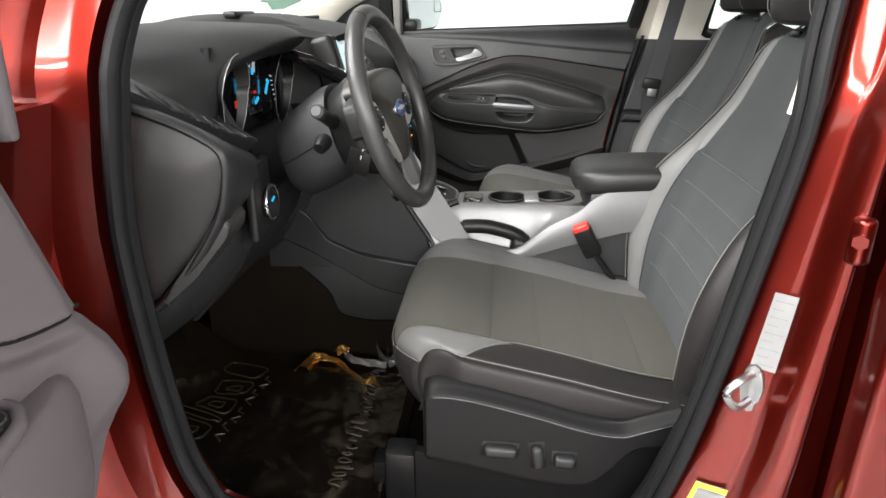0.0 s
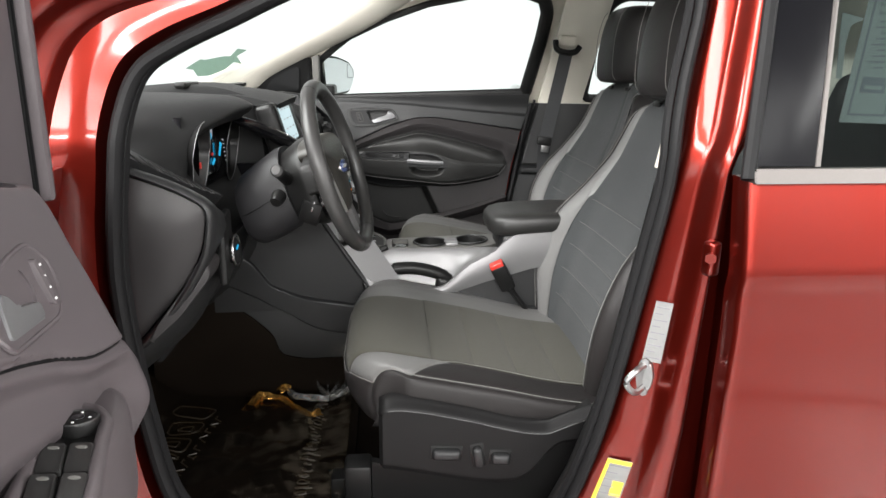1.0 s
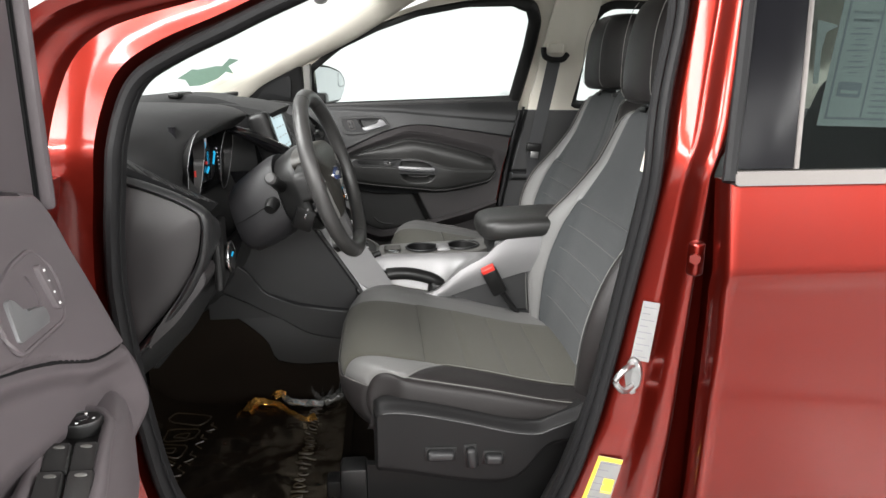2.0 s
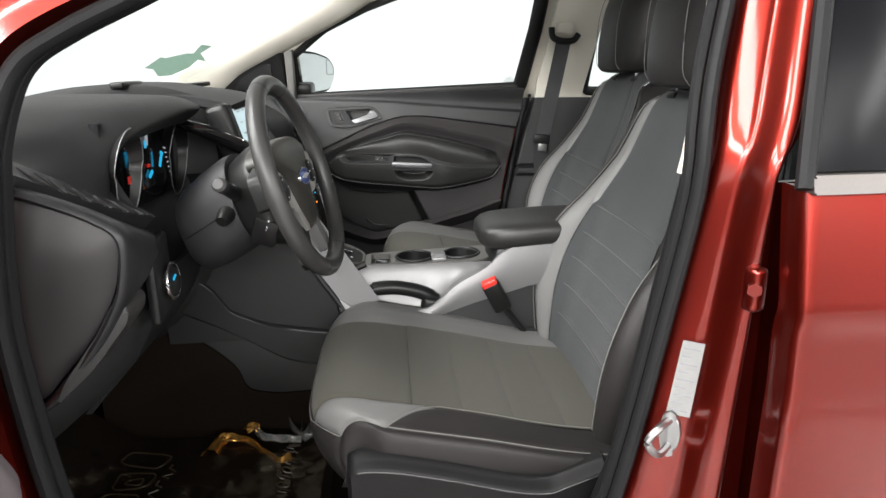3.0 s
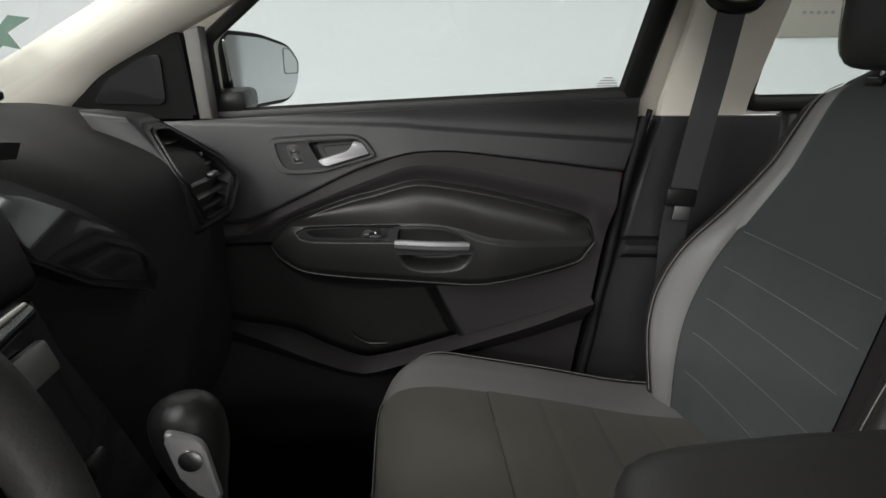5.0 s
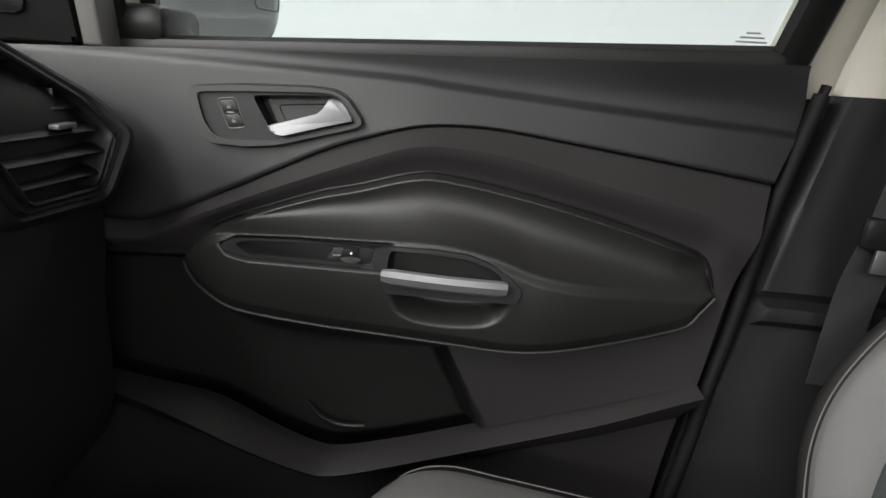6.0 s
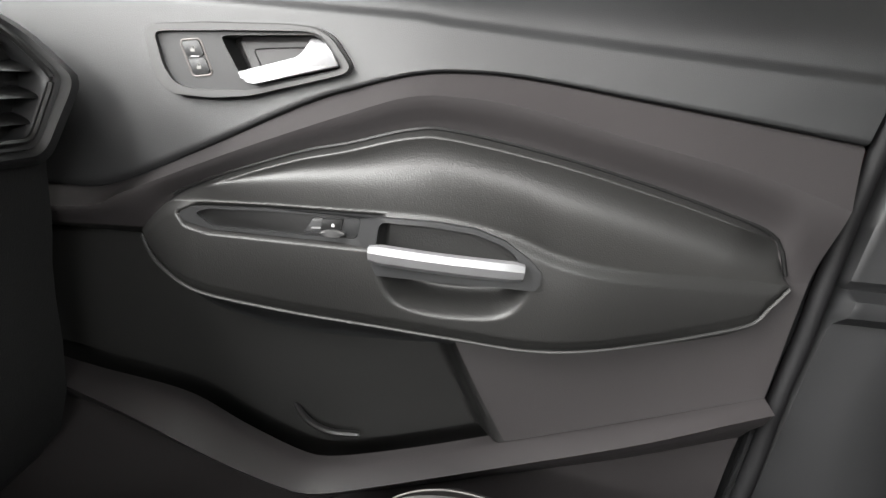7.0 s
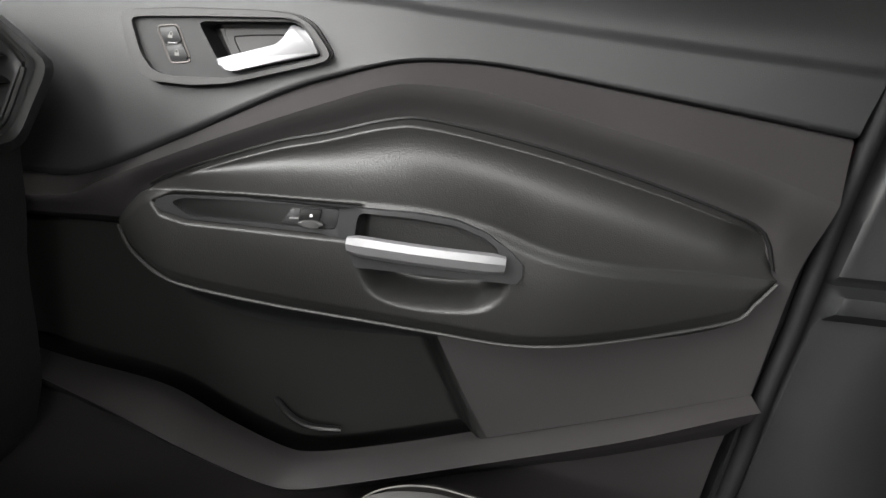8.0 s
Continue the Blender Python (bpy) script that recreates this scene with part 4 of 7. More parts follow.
for y, x in ((-1.168, -0.2935), (-1.168, -0.2715), (-1.214, -0.2795), (-1.214, -0.2565)):
    lift = lambda p, q, d, y=y: pod_z(p - 0.3 * (q - y), q, d + 0.30 * max(0.0, q - y))
    key = part("window_switch", prism(rounded([(x - 0.0102, y - 0.021), (x + 0.0102, y - 0.021), (x + 0.0102, y + 0.016), (x - 0.0102, y + 0.016)], 0.003), lift, 0.0, 0.006, 0.002), SWITCH_GREY, plate, "window switch")
    part("switch_mark", prism([(x + 0.0048 * a, y + 0.0095 + 0.0016 * b) for a, b in knob_line[::4]], lift, 0.005, 0.0080), CHANNEL_GREY, key, "pale oval mark")
# window frame above the trim
def sash(y0, y1, x, mat, label, lean=0.0):
    bm = block(pose(x, (y0 + y1) / 2, 1.33), 0.03, abs(y1 - y0), 0.54, 0.006, 2)
    for v in bm.verts:
        v.co.y += lean * (v.co.z - 1.08)
    return part("window_frame", bm, mat, driver_door, label)


sash(-0.868, -0.884, -0.42, TRIM_LIT, "brown-grey window frame", 0.03)
sash(-0.886, -0.894, -0.43, RUBBER, "black glass channel", 0.03)
sash(-0.896, -1.05, -0.43, TRIM_LIT, "grey mirror corner panel", 0.03)


# ---- rear door on the driver side ----
rear_door = thing("rear_door", (1.0, -0.86, 0.40), "closed red rear door with dark privacy glass", "car door")


def rear_skin(u, v):
    z = 0.36 + 0.72 * v
    over = max(0.0, z - 0.955)
    w = 60 * u
    roll = (0.010, 0.003, 0.0)[min(2, int(round(w)))]  # the rolled front edge
    x = 0.435 + 0.012 * (v - 1) + (0.0, 0.002, 0.006)[min(2, int(round(w)))] + 1.2 * max(0.0, (w - 2) / 58) ** 1.15
    out = 0.884 - 0.20 * over - 0.004 * ramp(0.955, 0.93, z) * ramp(0.86, 0.93, z) - 0.05 * max(0.0, 0.62 - z) - roll
    return Vector((x, -out, z))


part("outer_skin", sheet(rear_skin, 60, 72, (0, 0.03, 0)), RED, rear_door, "red metallic door skin")
part("front_return", sheet(lambda u, v: Vector((0.425 + 0.12 * u + 0.012 * (v - 1), -0.768, 0.37 + 0.70 * v)), 4, 8, (0, 0.012, 0)), RED, rear_door, "red painted return in the door gap")
def rear_up(a, b, d):
    return Vector((a, -(0.862 - 0.34 * (b - 1.08)) - d, b))


part("window_glass", prism([(0.526, 1.083), (1.5, 1.088), (1.45, 1.42), (0.582, 1.42)], rear_up, -0.004, 0.0), DARK_GLASS, rear_door, "dark privacy glass")
part("chrome_strip", prism(rounded([(0.437, 1.076), (1.55, 1.082), (1.55, 1.10), (0.437, 1.094)], 0.002), rear_up, -0.01, 0.008, 0.004), STRIP, rear_door, "satin steel strip along the belt")
part("pillar_plate", prism([(0.443, 1.096), (0.521, 1.096), (0.579, 1.43), (0.505, 1.43)], rear_up, -0.01, 0.003, 0.002), PLATE_BLACK, rear_door, "black pillar plate")
part("window_divider", prism([(0.5205, 1.096), (0.5275, 1.096), (0.5855, 1.43), (0.5785, 1.43)], rear_up, -0.01, 0.005, 0.002), STRIP, rear_door, "bright divider strip")
part("front_seal", tube([rear_up(0.432 + 0.0065 * k, 1.08 + 0.035 * k, 0.0) for k in range(11)], 0.009, 8), RUBBER, rear_door)


# ---- front seats ----
def patch(P, u0, u1, v0, v1, nu, nv, dip=0.004, edge=0.012, out=None):
    """A padded piece of a cover P(u, v): it sinks towards its seams."""
    bm = bmesh.new()
    n = [[None] * (nv + 1) for _ in range(nu + 1)]
    for i in range(nu + 1):
        for j in range(nv + 1):
            u, v = u0 + (u1 - u0) * i / nu, v0 + (v1 - v0) * j / nv
            p = P(u, v)
            e = 1e-3
            a, b = P(u + e, v) - P(u - e, v), P(u, v + e) - P(u, v - e)
            nn = a.cross(b)
            nn.normalize()
            if out is not None and nn.dot(out(p)) < 0:
                nn.negate()
            m = min((u - u0) * a.length / (2 * e), (u1 - u) * a.length / (2 * e), (v - v0) * b.length / (2 * e), (v1 - v) * b.length / (2 * e))
            n[i][j] = bm.verts.new(p - nn * dip * (1 - ramp(-0.001, edge, m)))
    for i in range(nu):
        for j in range(nv):
            bm.faces.new((n[i][j], n[i + 1][j], n[i + 1][j + 1], n[i][j + 1]))
    return bm


def front_seat(name, ox, oy, oz, label, powered):
    seat = thing(name, (ox + 0.2, oy, 0.36), label, "car seat", "front seats")
    zb = 0.585 + oz
    nose = smooth_line([(-0.060, 0.585), (-0.082, 0.62), (-0.086, 0.655), (-0.070, 0.69), (-0.03, 0.702), (0.05, 0.693), (0.18, 0.666), (0.32, 0.630), (0.46, 0.610)], 81)
    SEC = smooth_line([(-0.262, 0.0), (-0.270, 0.45), (-0.267, 0.82), (-0.250, 0.955), (-0.205, 0.985), (-0.165, 0.960), (0, 0.95), (0.165, 0.960), (0.205, 0.985), (0.250, 0.955), (0.267, 0.82), (0.270, 0.45), (0.262, 0.0)], 121)

    def cushion(u, v):
        k = min(1, max(0, u)) * 80
        i = min(79, int(k))
        x, z = nose[i] * (1 - k + i) + nose[i + 1] * (k - i)
        k = min(1, max(0, v)) * 120
        i = min(119, int(k))
        y, g = SEC[i] * (1 - k + i) + SEC[i + 1] * (k - i)
        squeeze = 0.93 + 0.07 * ramp(-0.09, 0.04, x)
        h = (z - 0.585) * 1.09 + (0.008 * ramp(0.1, 0.4, x))
        x += 0.055 * (abs(y) / 0.26) ** 5 * ramp(0.08, -0.09, x)
        return Vector((ox + x, oy + y * squeeze, zb + h * g))

    up = lambda p: Vector((p.x - ox - 0.2, p.y - oy, 0.35))
    S1, S2, S3, S4 = 0.215, 0.385, 0.565, 0.745
    seatpad = part("cushion", patch(cushion, 0.0, 1.0, 0.0, S1 - 0.0, 40, 14, 0.004, 0.01, up), DARK_LEATHER, seat, "dark vinyl seat cushion side")
    part("cushion_side", patch(cushion, 0.0, 1.0, S4, 1.0, 40, 14, 0.004, 0.01, up), DARK_LEATHER, seatpad, "dark vinyl bolster")
    part("front_roll", patch(lambda u, v: cushion(u + 0.05 * max(0.0, S2 - v) / (S2 - S1) * u / 0.26, v), 0.0, 0.26, S1, S4, 14, 40, 0.004, 0.01, up), DARK_LEATHER, seatpad, "dark vinyl front face")
    CURVE = 0.60
    part("bolster", patch(lambda u, v: cushion(u + (0.10 * ((v - S1) / (S2 - S1)) if u > 0.31 else 0) * ramp(0.31, CURVE, u) + 0.05 * (S2 - v) / (S2 - S1) * ramp(0.45, 0.26, u), v), 0.26, CURVE, S1, S2, 18, 12, 0.004, 0.01, up), LIGHT_LEATHER, seatpad, "light grey vinyl front corner")
    part("bolster", patch(lambda u, v: cushion(u + 0.10 * ((v - S1) / (S2 - S1)) * ramp(1.0, CURVE, u), v), CURVE, 1.0, S1, S2, 30, 12, 0.004, 0.01, up), DARK_LEATHER, seatpad, "dark vinyl rear bolster")
    seam = [cushion(CURVE + 0.10 * t, S1 + (S2 - S1) * t) + Vector((0, 0, 0.001)) for t in np.linspace(0, 1, 14)] + [cushion(u, S2) + Vector((0, 0, 0.001)) for u in np.linspace(CURVE + 0.12, 0.98, 24)]
    part("stitching", tube(seam, 0.0007, 5), THREAD, seatpad, "pale stitching")
    part("bolster", patch(cushion, 0.26, 1.0, S3, S4, 40, 10, 0.004, 0.01, up), LIGHT_LEATHER, seatpad, "light grey vinyl bolster")
    part("centre_panel", patch(cushion, 0.26, 0.66, S2, S3, 24, 24, 0.004, 0.012, up), CLOTH_OLIVE, seatpad, "olive-grey cloth front panel")
    cuts = [0.66, 0.735, 0.81, 0.885, 1.0]
    for a, b in zip(cuts, cuts[1:]):
        part("cushion_rib", patch(cushion, a, b, S2, S3, 10, 24, 0.0022, 0.009, up), CLOTH_OLIVE, seatpad, "olive-grey cloth rib")
    for v in (S1, S4):
        seam = [cushion(u, v) + Vector((0, 0, 0.001)) for u in np.linspace(0.31, 0.98, 50)]
        part("stitching", tube(seam, 0.0008, 5), THREAD, seatpad, "pale stitching")
    seam = [cushion(0.26 + 0.05 * max(0.0, S2 - v) / (S2 - S1), v) + Vector((-0.001, 0, 0.001)) for v in np.linspace(S1, S4, 40)]
    part("stitching", tube(seam, 0.0008, 5), THREAD, seatpad, "pale stitching")

    # backrest
    base, top = np.array([0.395, 0.60]), np.array([0.568, 1.143])
    ax = (top - base) / np.linalg.norm(top - base)
    fw = np.array([-ax[1], ax[0]])
    ln = float(np.linalg.norm(top - base))
    HALF = curve([(0, 0.230), (0.25, 0.272), (0.45, 0.268), (0.7, 0.23), (0.88, 0.20), (1.0, 0.158)])
    BOLS = curve([(0, 0.03), (0.25, 0.06), (0.45, 0.055), (0.62, 0.026), (0.80, 0.008), (1.0, 0.002)])
    PROF = smooth_line([(-0.98, -1.9), (-1.0, -0.6), (-0.99, 0.5), (-0.92, 1.0), (-0.8, 0.82), (-0.62, 0.1), (-0.3, -0.05), (0, -0.1), (0.3, -0.05), (0.62, 0.1), (0.8, 0.82), (0.92, 1.0), (0.99, 0.5), (1.0, -0.6), (0.98, -1.9)], 141)

    def backrest(u, v):
        k = min(1, max(0, v)) * 140
        i = min(139, int(k))
        s, f = PROF[i] * (1 - k + i) + PROF[i + 1] * (k - i)
        b = BOLS(u)
        depth = f * b if f > 0 else f * (0.05 if u < 0.9 else 0.05)
        arch = -0.03 * ramp(0.9, 1.0, u) ** 2
        belly = 0.018 * math.sin(math.pi * min(1, u * 1.3))
        y = s * HALF(u)
        hgt = u * ln + 0.056 * (1 - abs(s) ** 2.2) * ramp(0.78, 1.0, u)
        c = base + ax * hgt + fw * (depth + arch + belly)
        return Vector((ox + c[0], oy + y, oz + c[1]))

    mid = Vector((ox + 0.56, oy, oz + 0.88))
    fo = lambda p: p - mid
    B1, B2, B3, B4 = 0.25, 0.385, 0.67, 0.75
    rest = part("backrest", patch(backrest, 0, 1, 0, B1, 50, 16, 0.004, 0.01, fo), DARK_LEATHER, seat, "dark vinyl backrest side")
    part("backrest_side", patch(backrest, 0, 1, B4, 1, 50, 16, 0.004, 0.01, fo), DARK_LEATHER, rest, "dark vinyl backrest side")
    part("bolster", patch(backrest, 0, 0.64, B1, B2, 36, 12, 0.004, 0.01, fo), DARK_LEATHER, rest, "dark vinyl lower bolster")
    part("bolster", patch(backrest, 0.64, 0.96, B1, B2, 20, 12, 0.0015, 0.008, fo), CLOTH, rest, "dark grey cloth shoulder")
    part("bolster", patch(backrest, 0, 0.96, B3, B4, 50, 12, 0.004, 0.01, fo), LIGHT_LEATHER, rest, "light grey vinyl bolster")
    part("centre_panel", patch(backrest, 0.58, 1.0, B2, B3, 24, 24, 0.004, 0.012, fo), CLOTH, rest, "dark grey cloth upper panel")
    part("top_roll", patch(backrest, 0.96, 1.0, B1, B4, 4, 30, 0.003, 0.006, fo), CLOTH, rest)
    cuts = [0, 0.16, 0.27, 0.375, 0.475, 0.58]
    for a, b in zip(cuts, cuts[1:]):
        part("backrest_rib", patch(backrest, a, b, B2, B3, 10, 24, 0.0022, 0.009, fo), CLOTH, rest, "dark grey cloth rib")
    for u in cuts[1:]:
        seam = [backrest(u, v) + Vector((-0.0005, 0, -0.001)) for v in np.linspace(B2 + 0.01, B3 - 0.01, 24)]
        part("seam", tube(seam, 0.0005, 4), THREAD, rest, "pale seam")
    for v in (B1, B4):
        seam = [backrest(u, v) + Vector((-0.001, 0, 0.001)) for u in np.linspace(0.05, 0.97, 50)]
        part("stitching", tube(seam, 0.0008, 5), THREAD, rest, "pale stitching")
    def shell_back(u, v):
        c = base + ax * (ln * (0.02 + 0.97 * u)) - fw * (0.095 + 0.02 * math.sin(math.pi * v))
        return Vector((ox + c[0], oy + (2 * v - 1) * HALF(u) * 0.985, oz + c[1]))
    part("back_shell", sheet(shell_back, 20, 12, (0.006, 0, 0)), BLACK, rest, "black back cover")

    # headrest on two posts
    hx, hz = ox + 0.560, oz + 1.155
    rings = []
    for k, (sc, th, lean) in enumerate(((0.62, 0.55, 0.0), (0.86, 0.85, 0.0), (0.95, 1, 0.002), (1.0, 1.05, 0.006), (0.99, 1.0, 0.012), (0.95, 0.95, 0.02), (0.84, 0.8, 0.028), (0.6, 0.5, 0.034))):
        z = hz + 0.215 * (0.0, 0.035, 0.14, 0.4, 0.66, 0.86, 0.965, 1.0)[k]
        loop = []
        for j in range(28):
            a = 2 * math.pi * j / 28
            c, s = math.cos(a), math.sin(a)
            pw = lambda q, e: math.copysign(abs(q) ** e, q)
            y = 0.132 * sc * pw(s, 0.6)
            x = 0.052 * th * pw(c, 0.7) + 0.10 * (y / 0.132) ** 2 * 0.22
            loop.append(Vector((hx + lean + x, oy + y, z)))
        rings.append(loop)
    head = part("headrest", loft(rings), DARK_LEATHER, seat, "dark vinyl headrest")
    m = head.modifiers.new("soft", "SUBSURF")
    m.levels = m.render_levels = 1
    for s in (-1, 1):
        part("post", tube([(hx + 0.022, oy + s * 0.07, hz + 0.02), (hx + 0.024, oy + s * 0.07, hz - 0.09)], 0.0055, 10), CHROME, head, "chrome post")
        part("guide", block(pose(hx + 0.022, oy + s * 0.07, hz - 0.014), 0.03, 0.035, 0.012, 0.004), BLACK, head, "black plastic guide")
        seam = [Vector((hx + 0.006 - 0.052 * t - 0.001 + 0.022 * 0.36, oy + s * 0.079, z)) for z, t in ((hz + 0.008, 0.75), (hz + 0.03, 1.0), (hz + 0.09, 1.04), (hz + 0.14, 0.97), (hz + 0.185, 0.75), (hz + 0.205, 0.5))]
        part("stitching", tube(smooth_line([tuple(p) for p in seam], 24), 0.0008, 5), THREAD, head, "pale stitching")

    # plastic side trim
    for s in ((-1, 1) if not powered else (-1,)):
        top = curve([(-0.016, 0.650), (0.004, 0.661), (0.055, 0.657), (0.145, 0.636), (0.22, 0.615), (0.275, 0.608), (0.307, 0.618), (0.36, 0.638)])
        low = curve([(-0.016, 0.532), (0.039, 0.522), (0.093, 0.51), (0.158, 0.497), (0.21, 0.493), (0.240, 0.500), (0.262, 0.520), (0.288, 0.554), (0.31, 0.567), (0.36, 0.570)])

        def valance(u, v):
            x = -0.016 + 0.376 * u
            zt, zl = top(x), low(x)
            z = zl + (zt - zl) * v
            d = 0.276 + 0.018 * ramp(0.0, 0.014, zt - z) - 0.012 * ramp(0.012, 0, u) - 0.006 * ramp(0.012, 0.0, z - zl)
            return Vector((ox + x, oy + s * d, oz + z))
        trim = part("side_trim", sheet(valance, 60, 40, (0, -s * 0.02, 0)), SEAT_TRIM, seat, "dark grey plastic side trim", 60)
        bead = [Vector((ox + x, oy + s * 0.2905, oz + low(x) + 0.010)) for x in np.linspace(-0.004, 0.355, 60)]
        part("trim_bead", tube(bead, 0.0026, 6), SEAT_BEAD, trim, "raised line along the lower edge")
        bead = [Vector((ox + x, oy + s * 0.2925, oz + top(x) - 0.016)) for x in np.linspace(0.0, 0.355, 60)]
        part("trim_bead", tube(bead, 0.0022, 6), SEAT_BEAD, trim, "soft upper line of the trim")
        part("lower_trim", sheet(lambda u, v: Vector((ox - 0.03 + 0.39 * u, oy + s * (0.270 + 0.006 * v), 0.425 + (oz + low(-0.016 + 0.376 * u) + 0.004 - 0.425) * v)), 40, 6, (0, -s * 0.015, 0)), BLACK, seat, "black lower side cover")
        part("rail_cover", block(pose(ox - 0.055, oy + s * 0.25, oz + 0.475), 0.05, 0.05, 0.10, 0.008, 2), BLACK, seat, "black cover on the seat rail's end")
        if powered:
            for x, z, a, b, t in ((0.101, 0.562, 0.050, 0.020, 2), (0.1565, 0.555, 0.018, 0.040, -8), (0.1965, 0.550, 0.033, 0.021, 4)):
                part("switch_recess", block(pose(ox + x, oy - 0.2935, oz + z, 0, t, 0), a + 0.007, 0.004, b + 0.007, 0.0018, 2), BLACK, trim, "dark recess round the switch")
                part("seat_switch", block(pose(ox + x, oy - 0.298, oz + z, 0, t, 0), a, 0.022, b, 0.0075, 4), PLASTIC, trim, "dark grey power seat switch")
    part("seat_base", block(pose(ox + 0.2, oy, oz + 0.52), 0.42, 0.46, 0.14, 0.02), BLACK, seat)
    for s in (-1, 1):
        part("seat_rail", block(pose(ox + 0.2, oy + s * 0.2, 0.41 + oz / 2), 0.62, 0.04, 0.11 + oz, 0.006), BLACK, seat, "black steel seat rail")
    return seat


front_seat("driver_seat", -0.028, -0.352, 0.0, "grey cloth and vinyl driver seat with power switches", True)
front_seat("passenger_seat", 0.092, 0.315, 0.014, "grey cloth and vinyl front passenger seat", False)


# ---- dashboard ----
dash = thing("dashboard", (-0.5, -0.03, 0.60), "charcoal moulded dashboard with instruments and screen", "dashboard")
SECTIONS = {
    -0.675: ((-0.86, 1.06), (-0.62, 1.10), (-0.53, 1.10), (-0.485, 1.08), (-0.465, 1.06), (-0.455, 1.03), (-0.45, 0.97), (-0.45, 0.90), (-0.45, 0.83), (-0.48, 0.74), (-0.6, 0.6), (-0.86, 0.6)),
    -0.62: ((-0.86, 1.07), (-0.6, 1.12), (-0.485, 1.125), (-0.45, 1.10), (-0.43, 1.06), (-0.42, 1.03), (-0.40, 0.97), (-0.39, 0.90), (-0.395, 0.83), (-0.44, 0.73), (-0.6, 0.6), (-0.86, 0.6)),
    -0.55: ((-0.86, 1.08), (-0.6, 1.13), (-0.485, 1.13), (-0.445, 1.10), (-0.41, 1.05), (-0.38, 1.005), (-0.35, 0.97), (-0.335, 0.90), (-0.34, 0.84), (-0.41, 0.73), (-0.6, 0.6), (-0.86, 0.6)),
    -0.49: ((-0.86, 1.09), (-0.6, 1.14), (-0.50, 1.14), (-0.455, 1.10), (-0.435, 1.05), (-0.395, 0.99), (-0.345, 0.95), (-0.328, 0.89), (-0.335, 0.83), (-0.41, 0.72), (-0.6, 0.6), (-0.86, 0.6)),
    -0.44: ((-0.86, 1.09), (-0.6, 1.14), (-0.50, 1.14), (-0.46, 1.10), (-0.45, 1.05), (-0.44, 0.99), (-0.44, 0.95), (-0.435, 0.90), (-0.43, 0.85), (-0.43, 0.75), (-0.6, 0.6), (-0.86, 0.6)),
    -0.2: ((-0.86, 1.09), (-0.6, 1.15), (-0.50, 1.15), (-0.46, 1.10), (-0.45, 1.04), (-0.44, 0.99), (-0.44, 0.95), (-0.435, 0.90), (-0.43, 0.85), (-0.43, 0.74), (-0.6, 0.6), (-0.86, 0.6)),
    -0.12: ((-0.86, 1.10), (-0.6, 1.16), (-0.45, 1.168), (-0.36, 1.152), (-0.318, 1.13), (-0.31, 1.05), (-0.30, 0.95), (-0.28, 0.86), (-0.31, 0.76), (-0.42, 0.66), (-0.6, 0.6), (-0.86, 0.6)),
    0.08: ((-0.86, 1.10), (-0.6, 1.16), (-0.45, 1.168), (-0.36, 1.152), (-0.305, 1.125), (-0.29, 1.05), (-0.28, 0.95), (-0.27, 0.86), (-0.30, 0.76), (-0.42, 0.66), (-0.6, 0.6), (-0.86, 0.6)),
    0.3: ((-0.86, 1.09), (-0.6, 1.145), (-0.45, 1.15), (-0.36, 1.123), (-0.29, 1.08), (-0.262, 1.04), (-0.258, 0.98), (-0.255, 0.92), (-0.255, 0.84), (-0.29, 0.66), (-0.6, 0.6), (-0.86, 0.6)),
    0.55: ((-0.86, 1.07), (-0.6, 1.13), (-0.45, 1.137), (-0.345, 1.103), (-0.262, 1.07), (-0.236, 1.035), (-0.236, 0.99), (-0.240, 0.94), (-0.245, 0.86), (-0.28, 0.66), (-0.6, 0.6), (-0.86, 0.6)),
    0.645: ((-0.86, 1.05), (-0.6, 1.11), (-0.45, 1.125), (-0.345, 1.090), (-0.270, 1.06), (-0.244, 1.03), (-0.244, 0.99), (-0.246, 0.94), (-0.250, 0.86), (-0.285, 0.66), (-0.6, 0.6), (-0.86, 0.6)),
}


rings = []
for y in sorted(set(list(np.linspace(-0.675, 0.645, 45)) + [-0.49, -0.44, -0.2, -0.12, 0.08])):
    ys = sorted(SECTIONS)
    arr = np.array([SECTIONS[q] for q in ys])
    prof = np.array([[np.interp(y, ys, arr[:, i, c]) for c in (0, 1)] for i in range(arr.shape[1])])
    rings.append([Vector((x, y, z)) for x, z in smooth_line(prof, 56)])
part("dash_body", loft(rings), DASH_SKIN, dash, "charcoal grained dashboard moulding", 50)

# hood over the instruments
EDGE_X = curve([(-0.66, -0.47), (-0.60, -0.425), (-0.52, -0.386), (-0.45, -0.345), (-0.38, -0.318), (-0.30, -0.303), (-0.225, -0.306), (-0.19, -0.34)])
EDGE_Z = curve([(-0.66, 1.085), (-0.60, 1.088), (-0.52, 1.093), (-0.45, 1.117), (-0.38, 1.133), (-0.30, 1.140), (-0.225, 1.138), (-0.19, 1.140)])
CREST = curve([(-0.66, 1.125), (-0.60, 1.146), (-0.45, 1.156), (-0.30, 1.158), (-0.19, 1.154)])


LEDGE_X = curve([(-0.672, -0.398), (-0.62, -0.362), (-0.56, -0.335), (-0.487, -0.314)])


